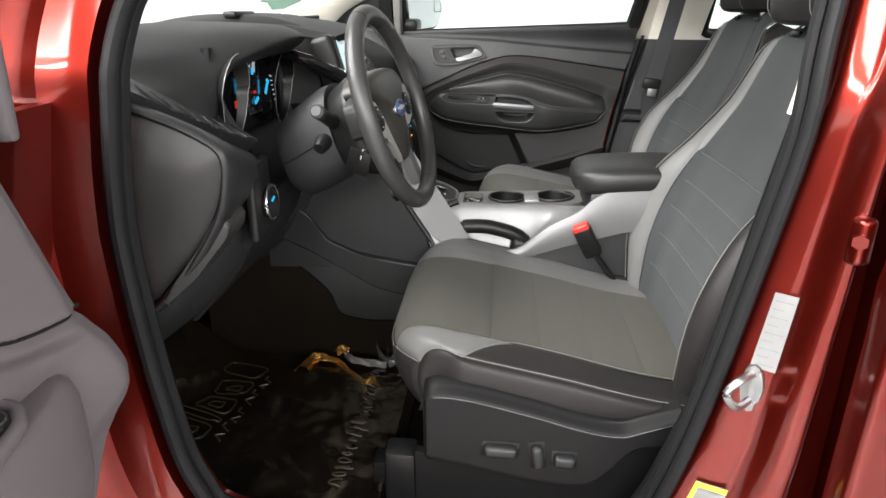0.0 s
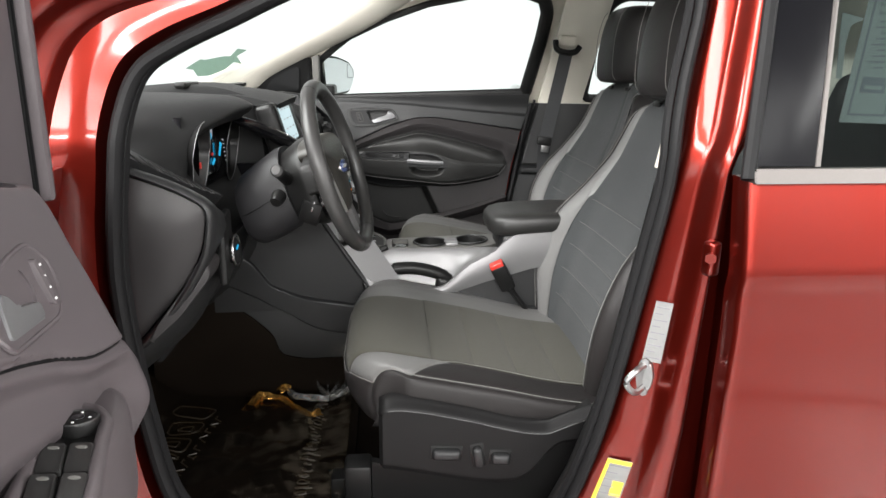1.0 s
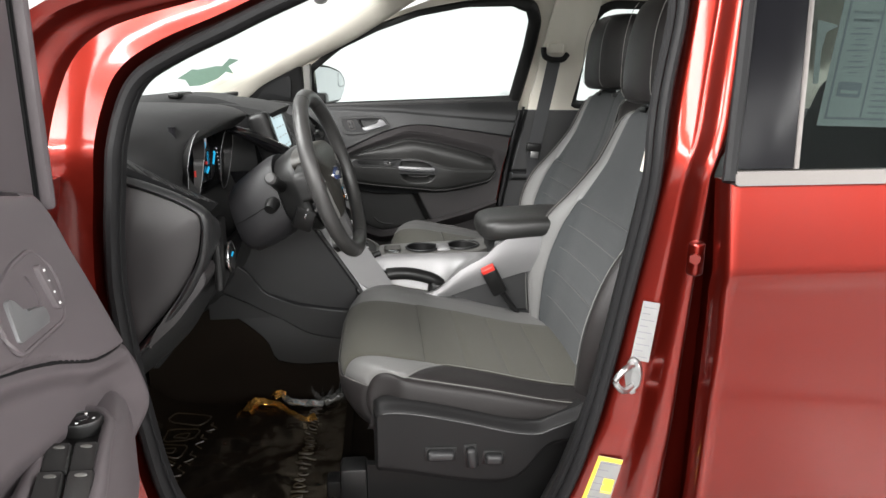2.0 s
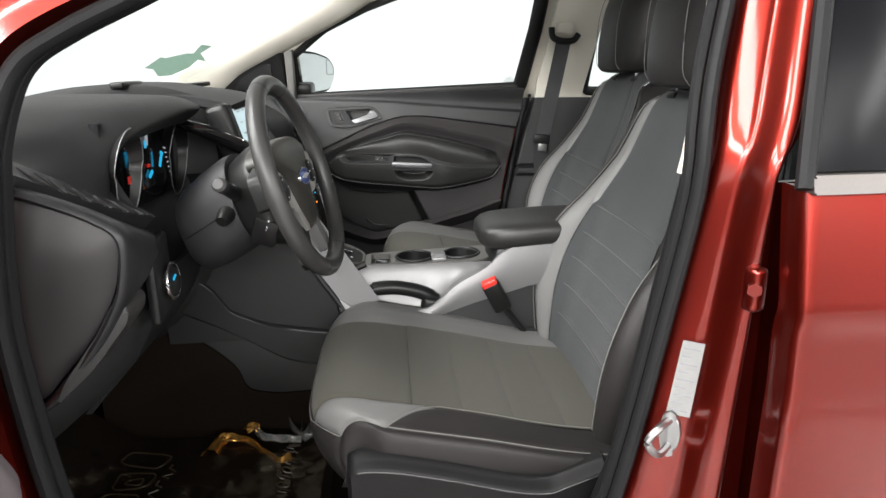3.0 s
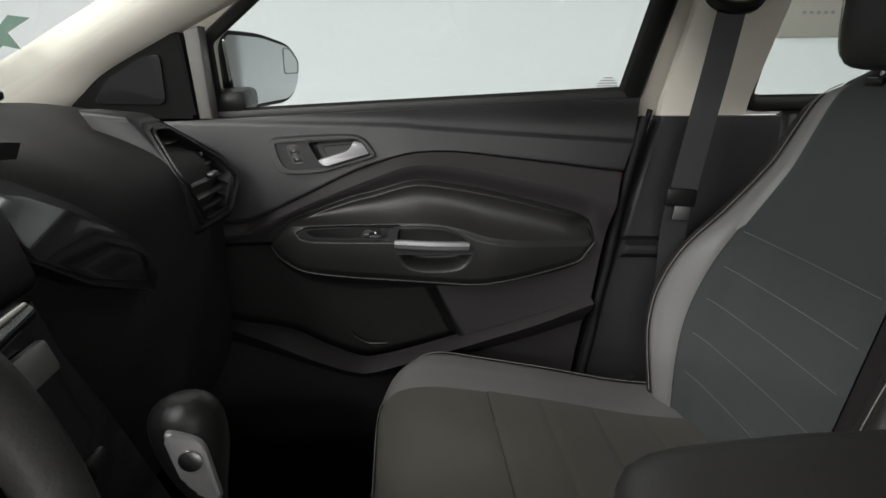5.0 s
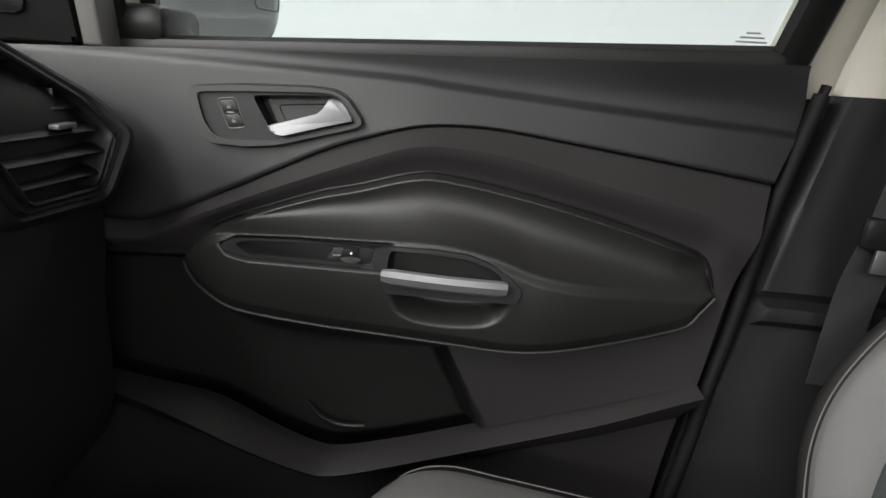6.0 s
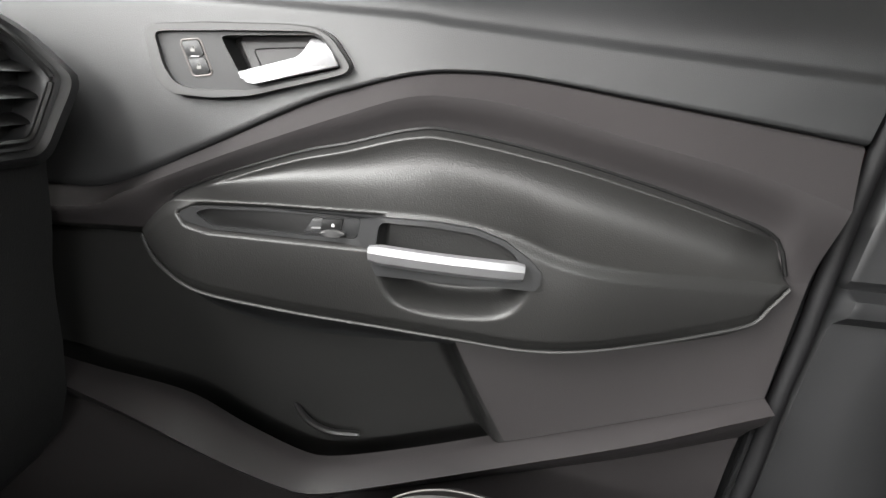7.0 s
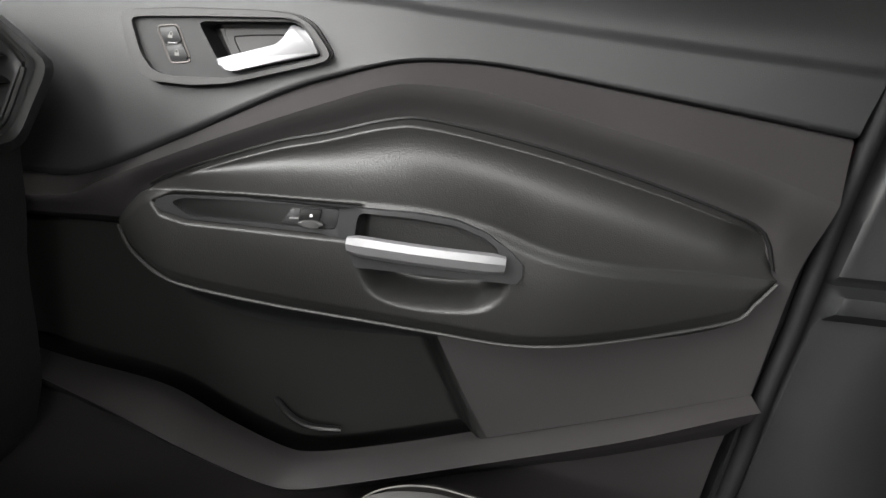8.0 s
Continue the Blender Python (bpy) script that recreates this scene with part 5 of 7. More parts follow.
def ledge(u, v):
    """The sloping ledge along the end of the dash, from its outer edge back to the hood."""
    y = -0.672 + 0.185 * u
    z = 1.083 - 0.094 * u - 0.012 * math.sin(math.pi * u)
    deep, rise = 0.050 - 0.020 * u, 0.040 - 0.030 * u + 0.004 * math.sin(math.pi * u)
    return Vector((LEDGE_X(y) - deep * v, y + 0.012 * v * u, z + rise * (0.25 * v + 0.75 * v * v * (1.9 - 0.9 * v))))


def hood(u, v):
    """One skin: over the instruments, rounding down to the ledge at the outer end, turned under to a lip elsewhere."""
    y = -0.676 + 0.486 * u
    xe, ze = EDGE_X(max(y, -0.66)), EDGE_Z(max(y, -0.66))
    top = CREST(max(y, -0.66))
    k = ramp(-0.545, -0.44, y)
    low = ledge(min(1.0, max(0.0, (y + 0.676) / 0.185)), 1.0)
    low.x += -0.004
    low.z += -0.004
    lip = Vector((xe - 0.020, y, ze - 0.028))
    end = low.lerp(lip, k)
    front = Vector((xe - 0.004 + 0.005 * k, y, ze + 0.004 * (1 - k) - 0.006 * k))
    mid = front.lerp(end, 0.5) + Vector((0.006 * (1 - k) + 0.005 * k, 0, 0))
    pts = [(-0.70, 1.125), (-0.60, 0.4 * 1.125 + 0.6 * top), (-0.51, top), (xe - 0.075, top - 0.16 * (top - ze)), (xe - 0.028, ze + 0.50 * (top - ze)), (front.x, front.z), (mid.x, mid.z), (end.x, end.z)]
    line = smooth_line(pts, 49)
    x, z = line[int(round(v * 48))]
    return Vector((x, y, z))


part("instrument_hood", sheet(hood, 60, 48, (-0.010, 0, -0.007)), DASH_SKIN, dash, "charcoal hood over the instruments", 80)
def cheek(u, v):
    """The hollow side below the hood, down to the ledge."""
    y = -0.655 + 0.20 * u
    low = ledge(min(1.0, max(0.0, (y + 0.676) / 0.185)), 0.9)
    top = Vector((EDGE_X(y) - 0.014, y, EDGE_Z(y) - 0.002))
    p = top.lerp(low, v)
    return p + Vector((-0.020 * math.sin(math.pi * v) * ramp(0.1, 0.5, u), 0, 0))


part("hood_cheek", sheet(cheek, 24, 12, (-0.01, 0, 0)), DASH_SKIN, dash, "hollow side under the hood", 80)
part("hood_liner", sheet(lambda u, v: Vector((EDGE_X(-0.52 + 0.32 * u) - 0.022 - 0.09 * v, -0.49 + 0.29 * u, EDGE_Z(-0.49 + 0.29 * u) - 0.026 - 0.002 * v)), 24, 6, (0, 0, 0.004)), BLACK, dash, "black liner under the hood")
# instrument binnacle
bin_back = part("binnacle", sheet(lambda u, v: Vector((-0.374 - 0.015 * math.sin(math.pi * u), -0.492 + 0.382 * u, 0.975 + 0.15 * v)), 10, 6, (-0.012, 0, 0)), GLOSS_BLACK, dash, "black instrument panel with two dials")
for yc, zc, rr in ((-0.448, 1.052, 0.060), (-0.205, 1.046, 0.060)):
    ringp = [Vector((-0.346 - 0.02 * (1 - math.sin(a)) * 0.5, yc + rr * math.cos(a) * (0.95 if math.sin(a) > 0 else 0.85), zc + rr * (1.05 if math.sin(a) > 0 else 1.25) * math.sin(a))) for a in np.linspace(0, 2 * math.pi, 48, endpoint=False)]
    cone = loft([[p for p in ringp], [Vector((-0.372, yc + (p.y - yc) * 0.8, zc + (p.z - zc) * 0.8)) for p in ringp]], caps=False)
    pod = part("dial", cone, BLACK, bin_back, "black dial tunnel")
    part("dial_rim", tube(ringp, 0.0008, 6, True), LEVER, pod, "thin chrome dial rim")
CYAN = glow("cyan_light", (0.02, 0.45, 0.8), 0.55)
RED_GLOW = glow("red_light", (0.8, 0.03, 0.02), 0.25)
WHITE_GLOW = glow("white_light", (0.85, 0.88, 0.95), 0.2)
ORANGE_GLOW = glow("orange_light", (1.0, 0.25, 0.02), 1.2)
for k in range(6):
    part("dial_mark", block(pose(-0.362, -0.2655 + 0.0035 * k, 1.064 - 0.0085 * k, -20 + 9 * k, 0, 0), 0.002, 0.0075, 0.0018, 0), WHITE_GLOW, bin_back, "lit scale mark")
for k in range(6):
    part("dial_mark", block(pose(-0.362, -0.470 + 0.012 * k, 1.092 + 0.008 * math.sin(math.pi * k / 5), 70 - 20 * k, 0, 0), 0.002, 0.006, 0.0018, 0), FAINT_INK, bin_back)
part("needle", block(pose(-0.364, -0.286, 1.044, 52, 0, 0), 0.003, 0.022, 0.006, 0.001), CYAN, bin_back, "glowing cyan needle")
part("needle", block(pose(-0.364, -0.277, 1.056, -30, 0, 0), 0.003, 0.010, 0.006, 0.001), CYAN, bin_back, "glowing cyan mark")
part("display", block(pose(-0.368, -0.345, 1.050), 0.004, 0.07, 0.085, 0.003), GLOSS_BLACK, bin_back, "dark trip display")
part("display_icon", block(pose(-0.364, -0.341, 1.086, -12, 0, 0), 0.002, 0.010, 0.018, 0.001), WHITE_GLOW, bin_back, "lit vehicle symbol")
part("display_icon", block(pose(-0.363, -0.351, 1.080, -12, 0, 0), 0.003, 0.005, 0.012, 0.001), CYAN, bin_back)
part("display_icon", block(pose(-0.363, -0.342, 1.030, 25, 0, 0), 0.003, 0.018, 0.006, 0.001), CYAN, bin_back, "lit cyan symbol")
part("warning_light", block(pose(-0.363, -0.348, 1.045), 0.002, 0.010, 0.005, 0), RED_GLOW, bin_back, "lit red warning light")
part("warning_light", block(pose(-0.362, -0.438, 1.036), 0.002, 0.007, 0.011, 0), RED_GLOW, bin_back, "lit red warning light")

# end of the dash by the driver door: ledge with slots, side panel, light switch
shelf = part("vent_ledge", sheet(ledge, 24, 8, (-0.02, 0, -0.02)), PLASTIC, dash, "ledge with defroster slots")
for k in range(6):
    p, q = ledge(0.14 + 0.148 * k, 0.5), ledge(0.24 + 0.148 * k, 0.5)
    d = (q - p).normalized()
    side = (ledge(0.19 + 0.148 * k, 0.9) - ledge(0.19 + 0.148 * k, 0.15)).normalized()
    up = d.cross(side)
    up = up if up.z > 0 else -up
    m = Matrix((( *d, 0), (*side, 0), (*up, 0), (0, 0, 0, 1))).transposed()
    m.translation = (p + q) / 2 + up * 0.001
    part("slot", block(m, 0.022, 0.030, 0.005, 0.002), BLACK, shelf, "black vent slot")
    part("slot_fin", block(Matrix.Translation(d * 0.0135) @ m, 0.004, 0.032, 0.006, 0.0015), RUBBER, shelf)

# outer end of the dash: a smooth cap inside a rounded moulding
CAP = [(-0.47, 1.062), (-0.42, 1.060), (-0.36, 1.040), (-0.318, 1.020), (-0.298, 1.002), (-0.300, 0.965), (-0.312, 0.926), (-0.345, 0.872), (-0.385, 0.825), (-0.42, 0.792), (-0.47, 0.79)]
cap_line = smooth_line(CAP, 64)


def cap_ring(y, grow, drop=0.0, shrink=0.0):
    """The cap's outline at a place across the car, grown outwards."""
    ring = []
    for i, (x, z) in enumerate(cap_line):
        t = cap_line[min(63, i + 1)] - cap_line[max(0, i - 1)]
        n = np.array([-t[1], t[0]]) / max(1e-9, float(np.hypot(*t)))
        x1, z1 = x + n[0] * grow, z + n[1] * grow
        hi = ramp(0.90, 1.0, z)
        ring.append(Vector((x1 - shrink * ramp(-0.45, -0.35, x), y, z1 - drop * hi)))
    return ring


part("end_panel", loft([[Vector((-0.40 + (p.x + 0.40) * k, -0.668 - 0.016 * (1 - k * k), 0.94 + (p.z - 0.94) * k)) for p in cap_ring(0, -0.002)] for k in (0.04, 0.3, 0.55, 0.75, 0.9, 0.97, 1.0)]), PLASTIC_WARM, dash, "smooth grey end panel", 60)
part("end_moulding", loft([cap_ring(-0.655, 0.0), cap_ring(-0.672, 0.001), cap_ring(-0.680, 0.003), cap_ring(-0.683, 0.007), cap_ring(-0.681, 0.011), cap_ring(-0.674, 0.014), cap_ring(-0.655, 0.015, 0.005), cap_ring(-0.62, 0.014, 0.016, 0.004), cap_ring(-0.56, 0.012, 0.036, 0.012), cap_ring(-0.49, 0.010, 0.054, 0.022)], caps=False, closed=False), PLASTIC, dash, "rounded moulding round the end panel", 60)
part("bonnet_release", prism(rounded([(-0.312, 0.925), (-0.297, 0.914), (-0.300, 0.895), (-0.345, 0.838), (-0.392, 0.796), (-0.378, 0.826), (-0.338, 0.880)], 0.008), lambda a, b, d: Vector((a, -0.668 - d + 0.25 * (a + 0.35), b)), -0.05, 0.012, 0.006), PLASTIC_WARM, dash, "lower corner trim")
sw = part("light_switch_panel", block(pose(-0.311, -0.512, 0.905, 0, 0, 6), 0.014, 0.10, 0.115, 0.005), BLACK, dash, "black light switch panel")
part("switch_knob", disc((-0.294, -0.499, 0.894), (1, -0.12, 0.1), 0.023, 0.02, 28, 0.003), BLACK, sw, "black rotary light switch")
ringp = [Vector((-0.296, -0.499, 0.894)) + Vector((-0.01 * math.sin(a) * 0.1, 0.0265 * math.cos(a), 0.0265 * math.sin(a))) for a in np.linspace(0, 2 * math.pi, 32, endpoint=False)]
part("knob_ring", tube(ringp, 0.0028, 8, True), CHROME, sw, "chrome ring")
part("knob_mark", block(pose(-0.2925, -0.502, 0.900, 20, 0, 0), 0.002, 0.012, 0.003, 0), CYAN, sw, "lit blue mark")
part("knob_mark", block(pose(-0.303, -0.541, 0.888), 0.002, 0.007, 0.003, 0), CYAN, sw, "lit blue mark")
part("knee_panel", sheet(lambda u, v: Vector((-0.345 - 0.10 * v ** 1.3 + 0.012 * math.sin(math.pi * v), -0.50 + 0.36 * u, 0.87 - 0.19 * v)), 16, 14, (-0.01, 0, 0)), PLASTIC, dash, "charcoal knee panel")

# screen in the middle, with its surround and the controls under it
LIT = glow("lit_screen", (0.58, 0.74, 0.78), 0.62)
tilt = pose(-0.280, -0.035, 1.070, 0, -16, 0)
unit = part("screen_surround", block(tilt, 0.046, 0.25, 0.122, 0.012, 3), BLACK, dash, "black screen surround")
part("screen", block(tilt @ pose(0.0233, -0.014, 0.006), 0.002, 0.156, 0.086, 0.001), LIT, unit, "lit pale blue touch screen")
for k in range(12):
    part("screen_text", block(tilt @ pose(0.0246, -0.06 + 0.046 * (k % 3), 0.038 - 0.022 * (k // 3)), 0.0006, 0.026 - 0.009 * (k % 2), 0.0022, 0), FAINT_INK, unit)
part("screen_header", block(tilt @ pose(0.0246, -0.014, 0.0445), 0.0006, 0.150, 0.007, 0), INK, unit, "grey header bar on the screen")
bar = part("trim_bar", tube([(-0.36, -0.205, 1.105), (-0.31, -0.19, 1.085), (-0.26, -0.165, 1.055), (-0.235, -0.12, 1.028), (-0.232, -0.04, 1.012), (-0.238, 0.04, 1.012)], [0.012, 0.018, 0.021, 0.021, 0.018, 0.012], 12, False, 0.75), GLOSS_BLACK, dash, "black trim bar under the screen")
part("chrome_strip", tube([(-0.247, -0.168, 1.064), (-0.226, -0.142, 1.047), (-0.214, -0.115, 1.036)], 0.0045, 8, False, 0.6), CHROME, bar, "chrome strip under the screen")
panel_mid = part("control_panel", loft([[Vector((x - 0.1, y0, z)), Vector((x, y0 + 0.01, z)), Vector((x + 0.004, -0.03, z)), Vector((x, y1 - 0.01, z)), Vector((x - 0.1, y1, z))] for z, x, y0, y1 in ((1.0, -0.262, -0.16, 0.11), (0.95, -0.245, -0.155, 0.11), (0.90, -0.21, -0.15, 0.10), (0.84, -0.175, -0.14, 0.09), (0.78, -0.145, -0.13, 0.085), (0.70, -0.13, -0.12, 0.08))]), GLOSS_BLACK, dash, "gloss black centre stack", 30)
part("audio_dial", disc((-0.236, -0.03, 0.972), (1, 0, 0.35), 0.036, 0.02, 32, 0.004), SILVER, panel_mid, "silver audio control dial")
part("audio_button", disc((-0.229, -0.03, 0.975), (1, 0, 0.35), 0.020, 0.012, 24, 0.003), GLOSS_BLACK, panel_mid)
for s in (-1, 1):
    part("audio_wing", block(pose(-0.238, -0.03 + s * 0.07, 0.965, 0, -20, 0), 0.012, 0.055, 0.03, 0.005), SILVER, panel_mid, "silver control strip")
for k in range(4):
    part("climate_button", block(pose(-0.196, -0.09 + 0.04 * k, 0.885, 0, -28, 0), 0.008, 0.03, 0.016, 0.003), BLACK, panel_mid, "black climate button")
part("hazard_light", block(pose(-0.2, -0.115, 0.91, 0, -28, 0), 0.006, 0.012, 0.006, 0), ORANGE_GLOW, panel_mid, "lit orange symbol")
part("indicator", block(pose(-0.222, -0.118, 0.94, 0, -28, 0), 0.006, 0.014, 0.006, 0), CYAN, panel_mid, "lit cyan symbol")

def brow(u, v):
    y = -0.135 + 0.275 * u
    x = -0.40 + 0.152 * v - 0.02 * (2 * u - 1) ** 2
    return Vector((x, y, 1.160 - 0.022 * v ** 2 - 0.01 * (2 * u - 1) ** 2))


part("screen_brow", sheet(brow, 20, 8, (-0.006, 0, -0.014)), DASH_SKIN, dash, "charcoal brow over the screen")
# slanting wing between the screen and the passenger's side of the face
wing_at = lambda a, b, d: Vector((-0.276 + 0.28 * (1.06 - b) + d, a, b))
WING = [(0.078, 1.112), (0.130, 1.098), (0.210, 1.060), (0.295, 1.005), (0.330, 0.962), (0.300, 0.936), (0.180, 0.985), (0.095, 1.040)]
wing = part("stack_wing", prism(rounded(WING, 0.012), wing_at, -0.02, 0.007, 0.003), BLACK, dash, "black slanting trim beside the screen")
part("wing_panel", prism(rounded([(0.185 + (a - 0.185) * 0.86, 1.030 + (b - 1.030) * 0.80 - 0.002) for a, b in WING], 0.010), wing_at, 0.004, 0.0085, 0.001), GLOSS_BLACK, wing, "smooth gloss panel")
# passenger end vent
hexa = rounded([(0.475, 1.105), (0.520, 1.103), (0.600, 1.050), (0.616, 1.020), (0.594, 0.972), (0.500, 0.972), (0.455, 1.04)], 0.010)


def vent_at(a, b, d):
    return Vector((-0.226 - 0.62 * max(0, b - 1.02) - 0.12 * max(0, 1.02 - b) + d + 0.10 * (a - 0.60), a, b))


grown = lambda k, m: [(0.540 + (a - 0.540) * k, 1.035 + (b - 1.035) * m) for a, b in hexa]
def vent_ring(k, m, d, reach):
    """The vent's outline, grown, and drawn out towards the door."""
    return [vent_at(min(max(a, 0.452), 0.662), b, d + reach * ramp(0.55, 0.66, a)) for a, b in grown(k, m)]


duct = part("side_vent", loft([vent_ring(1.0, 1.0, -0.02, 0.0), vent_ring(1.0, 1.0, 0.006, 0.0), vent_ring(1.03, 1.03, 0.010, 0.002), vent_ring(1.10, 1.10, 0.011, 0.005), vent_ring(1.13, 1.13, 0.006, 0.006), vent_ring(1.20, 1.20, 0.008, 0.012), vent_ring(1.40, 1.32, 0.002, 0.012), vent_ring(1.50, 1.42, -0.05, 0.0)], caps=False), PLASTIC, dash, "stepped hexagonal side vent surround", 50)
part("vent_cavity", prism(hexa, vent_at, -0.055, -0.030), BLACK, duct, "black vent cavity")
part("vent_rim", tube([vent_at(a, b, 0.012) for a, b in hexa], 0.0025, 6, True), BLACK, duct)
for k in range(6):
    z = 0.988 + 0.0195 * k
    lo, hi = 0.468 + 0.03 * max(0, 1.02 - z) / 0.05, 0.612 - 0.55 * max(0, z - 1.02) - 0.25 * max(0, 1.02 - z)
    part("vent_slat", tube([vent_at(lo, z, -0.004), vent_at(hi, z, -0.004)], 0.011, 8, False, 0.22, (0.35, 0, 1)), BLACK, duct, "black vent slat")
part("vent_tab", block(Matrix.Translation(vent_at(0.560, 1.030, 0.006)), 0.010, 0.030, 0.005, 0.002), LEVER, duct, "bright vent tab")
for y in (0.52, 0.55, 0.58):
    part("vent_vane", block(Matrix.Translation(vent_at(y, 1.025, -0.022)), 0.012, 0.003, 0.07, 0.001), BLACK, duct)
# defroster slots on top
for y0, y1 in ((0.25, 0.47), (-0.16, -0.05)):
    part("defroster_slot", block(pose(-0.47, (y0 + y1) / 2, 1.153 if y0 > 0 else 1.168, 0, 0, 0), 0.025, y1 - y0, 0.012, 0.004), BLACK, dash, "black defroster slot")

# ---- steering column and wheel ----
wheel = thing("steering_wheel", (-0.3, -0.345, 0.95), "black leather steering wheel with silver spoke trim", "steering wheel")
TH, YAW = math.radians(17), Matrix.Rotation(math.radians(-6), 3, "Z")
AX = YAW @ Vector((math.cos(TH), 0, math.sin(TH)))
UPW = YAW @ Vector((-math.sin(TH), 0, math.cos(TH)))
SIDE = YAW @ Vector((0, 1, 0))
HUB = Vector((-0.125, -0.345, 1.018))


def on_wheel(a, b, d):
    """A place on the wheel: across, up, and out towards the driver."""
    return HUB + SIDE * a + UPW * b + AX * (d + 0.006)


ringp = [on_wheel(0.158 * math.sin(a), 0.158 * math.cos(a), 0) for a in np.linspace(0, 2 * math.pi, 72, endpoint=False)]
WHEEL_LEATHER = material("steering_leather", (0.026, 0.0255, 0.025), 0.40, grain=0.12, scale=500, voronoi=True)
rim = part("rim", tube(ringp, 0.0155, 14, True, 0.95, tuple(AX)), WHEEL_LEATHER, wheel, "dark leather rim")
for a in (0.35, -0.35, 2.75, -2.75):
    c = on_wheel(0.158 * math.sin(a), 0.158 * math.cos(a), 0)
    t = SIDE * math.cos(a) - UPW * math.sin(a)
    part("rim_seam", tube([c - t * 0.0008, c + t * 0.0008], 0.0158, 14, False, 0.95, tuple(AX)), BLACK, rim)
pad = [tuple(p) for p in smooth_line([(-0.06, 0.069), (0.0, 0.072), (0.06, 0.069), (0.096, 0.058), (0.104, 0.042), (0.076, 0.022), (0.058, -0.004), (0.043, -0.045), (0.022, -0.084), (0.0, -0.090), (-0.022, -0.084), (-0.043, -0.045), (-0.058, -0.004), (-0.076, 0.022), (-0.104, 0.042), (-0.096, 0.058)], 72, True)]
AIRBAG = material("warm_black_airbag_plastic", (0.019, 0.0175, 0.0145), 0.42, grain=0.25, scale=700, voronoi=True)
cover = part("airbag_cover", loft([[on_wheel(a * k, b * k, d) for a, b in pad] for k, d in ((1.0, -0.045), (1.0, -0.020), (0.985, -0.012), (0.95, -0.0065), (0.85, -0.001), (0.6, 0.004), (0.3, 0.006), (0.05, 0.0065))]), AIRBAG, wheel, "dark airbag cover")
part("emblem", prism([(0.0315 * math.cos(a), 0.0145 * math.sin(a)) for a in np.linspace(0, 2 * math.pi, 36, endpoint=False)], on_wheel, 0.003, 0.0085, 0.001), CHROME, cover, "chrome rim of the oval badge")
oval = [(0.029 * math.cos(a), 0.0125 * math.sin(a)) for a in np.linspace(0, 2 * math.pi, 32, endpoint=False)]
part("emblem_face", prism(oval, on_wheel, 0.004, 0.0095, 0.001), BLUE, cover, "blue enamel oval badge")
part("emblem_stroke", tube([on_wheel(-0.019 + 0.038 * k / 60, 0.0036 * math.sin(k * 0.36) * math.sin(math.pi * k / 60), 0.0098) for k in range(61)], 0.0013, 6), BRIGHT_SILVER, cover, "silver squiggle on the badge")
for s in (-1, 1):
    arm = rounded([(s * 0.08, 0.05), (s * 0.152, 0.032), (s * 0.152, -0.022), (s * 0.088, -0.02)], 0.012)
    spoke = part("spoke", prism(arm, on_wheel, -0.035, -0.013, 0.006), BLACK, wheel, "black spoke")
    part("spoke_trim", prism(rounded([(s * 0.112, 0.036), (s * 0.074, 0.020), (s * 0.060, -0.006), *(((s * 0.045, -0.045), (s * 0.024, -0.084), (s * 0.040, -0.086)) if s < 0 else ((s * 0.050, -0.032),)), (s * 0.068, -0.040), (s * 0.110, -0.026), (s * 0.132, -0.005), (s * 0.132, 0.022)], 0.008), on_wheel, -0.022, -0.006, 0.004), BRIGHT_SILVER, spoke, "silver spoke trim")
    part("button_pad", prism([(s * 0.092 + 0.021 * math.cos(a), -0.002 + 0.021 * math.sin(a)) for a in np.linspace(0, 2 * math.pi, 28, endpoint=False)], on_wheel, -0.012, -0.002, 0.003), BLACK, spoke, "black round button pad")
    part("button_centre", prism([(s * 0.092 + 0.008 * math.cos(a), -0.002 + 0.008 * math.sin(a)) for a in np.linspace(0, 2 * math.pi, 20, endpoint=False)], on_wheel, -0.006, -0.0005, 0.001), PLASTIC, spoke, "black button")
    for k in range(4):
        a = math.pi / 2 * k
        part("button_mark", prism([(s * 0.092 + 0.0145 * math.cos(a) + e, -0.002 + 0.0145 * math.sin(a) + f) for e, f in ((-0.002, -0.001), (0.002, -0.001), (0.002, 0.001), (-0.002, 0.001))], on_wheel, -0.004, -0.0016), WHITE_INK, spoke)
    part("lower_switch_pad", prism(rounded([(s * 0.114, -0.028), (s * 0.071, -0.042), (s * 0.046, -0.086), (s * 0.070, -0.092), (s * 0.112, -0.050)], 0.008), on_wheel, -0.03, -0.012, 0.004), GLOSS_BLACK, spoke, "black switch block")
    for k in range(2):
        part("button_mark", prism([(s * (0.098 - 0.012 * k) + e, -0.044 - 0.016 * k + f) for e, f in ((-0.003, -0.0012), (0.003, -0.0012), (0.003, 0.0012), (-0.003, 0.0012))], on_wheel, -0.013, -0.0112), WHITE_INK if s < 0 else (CYAN if k == 0 else ORANGE_GLOW), spoke)
    leg = rounded([(s * 0.02, -0.075), (s * 0.052, -0.07), (s * 0.08, -0.13), (s * 0.055, -0.148)], 0.008)
    part("spoke", prism(leg, on_wheel, -0.03, -0.012, 0.006), SILVER if s > 0 else BLACK, wheel, "lower spoke")

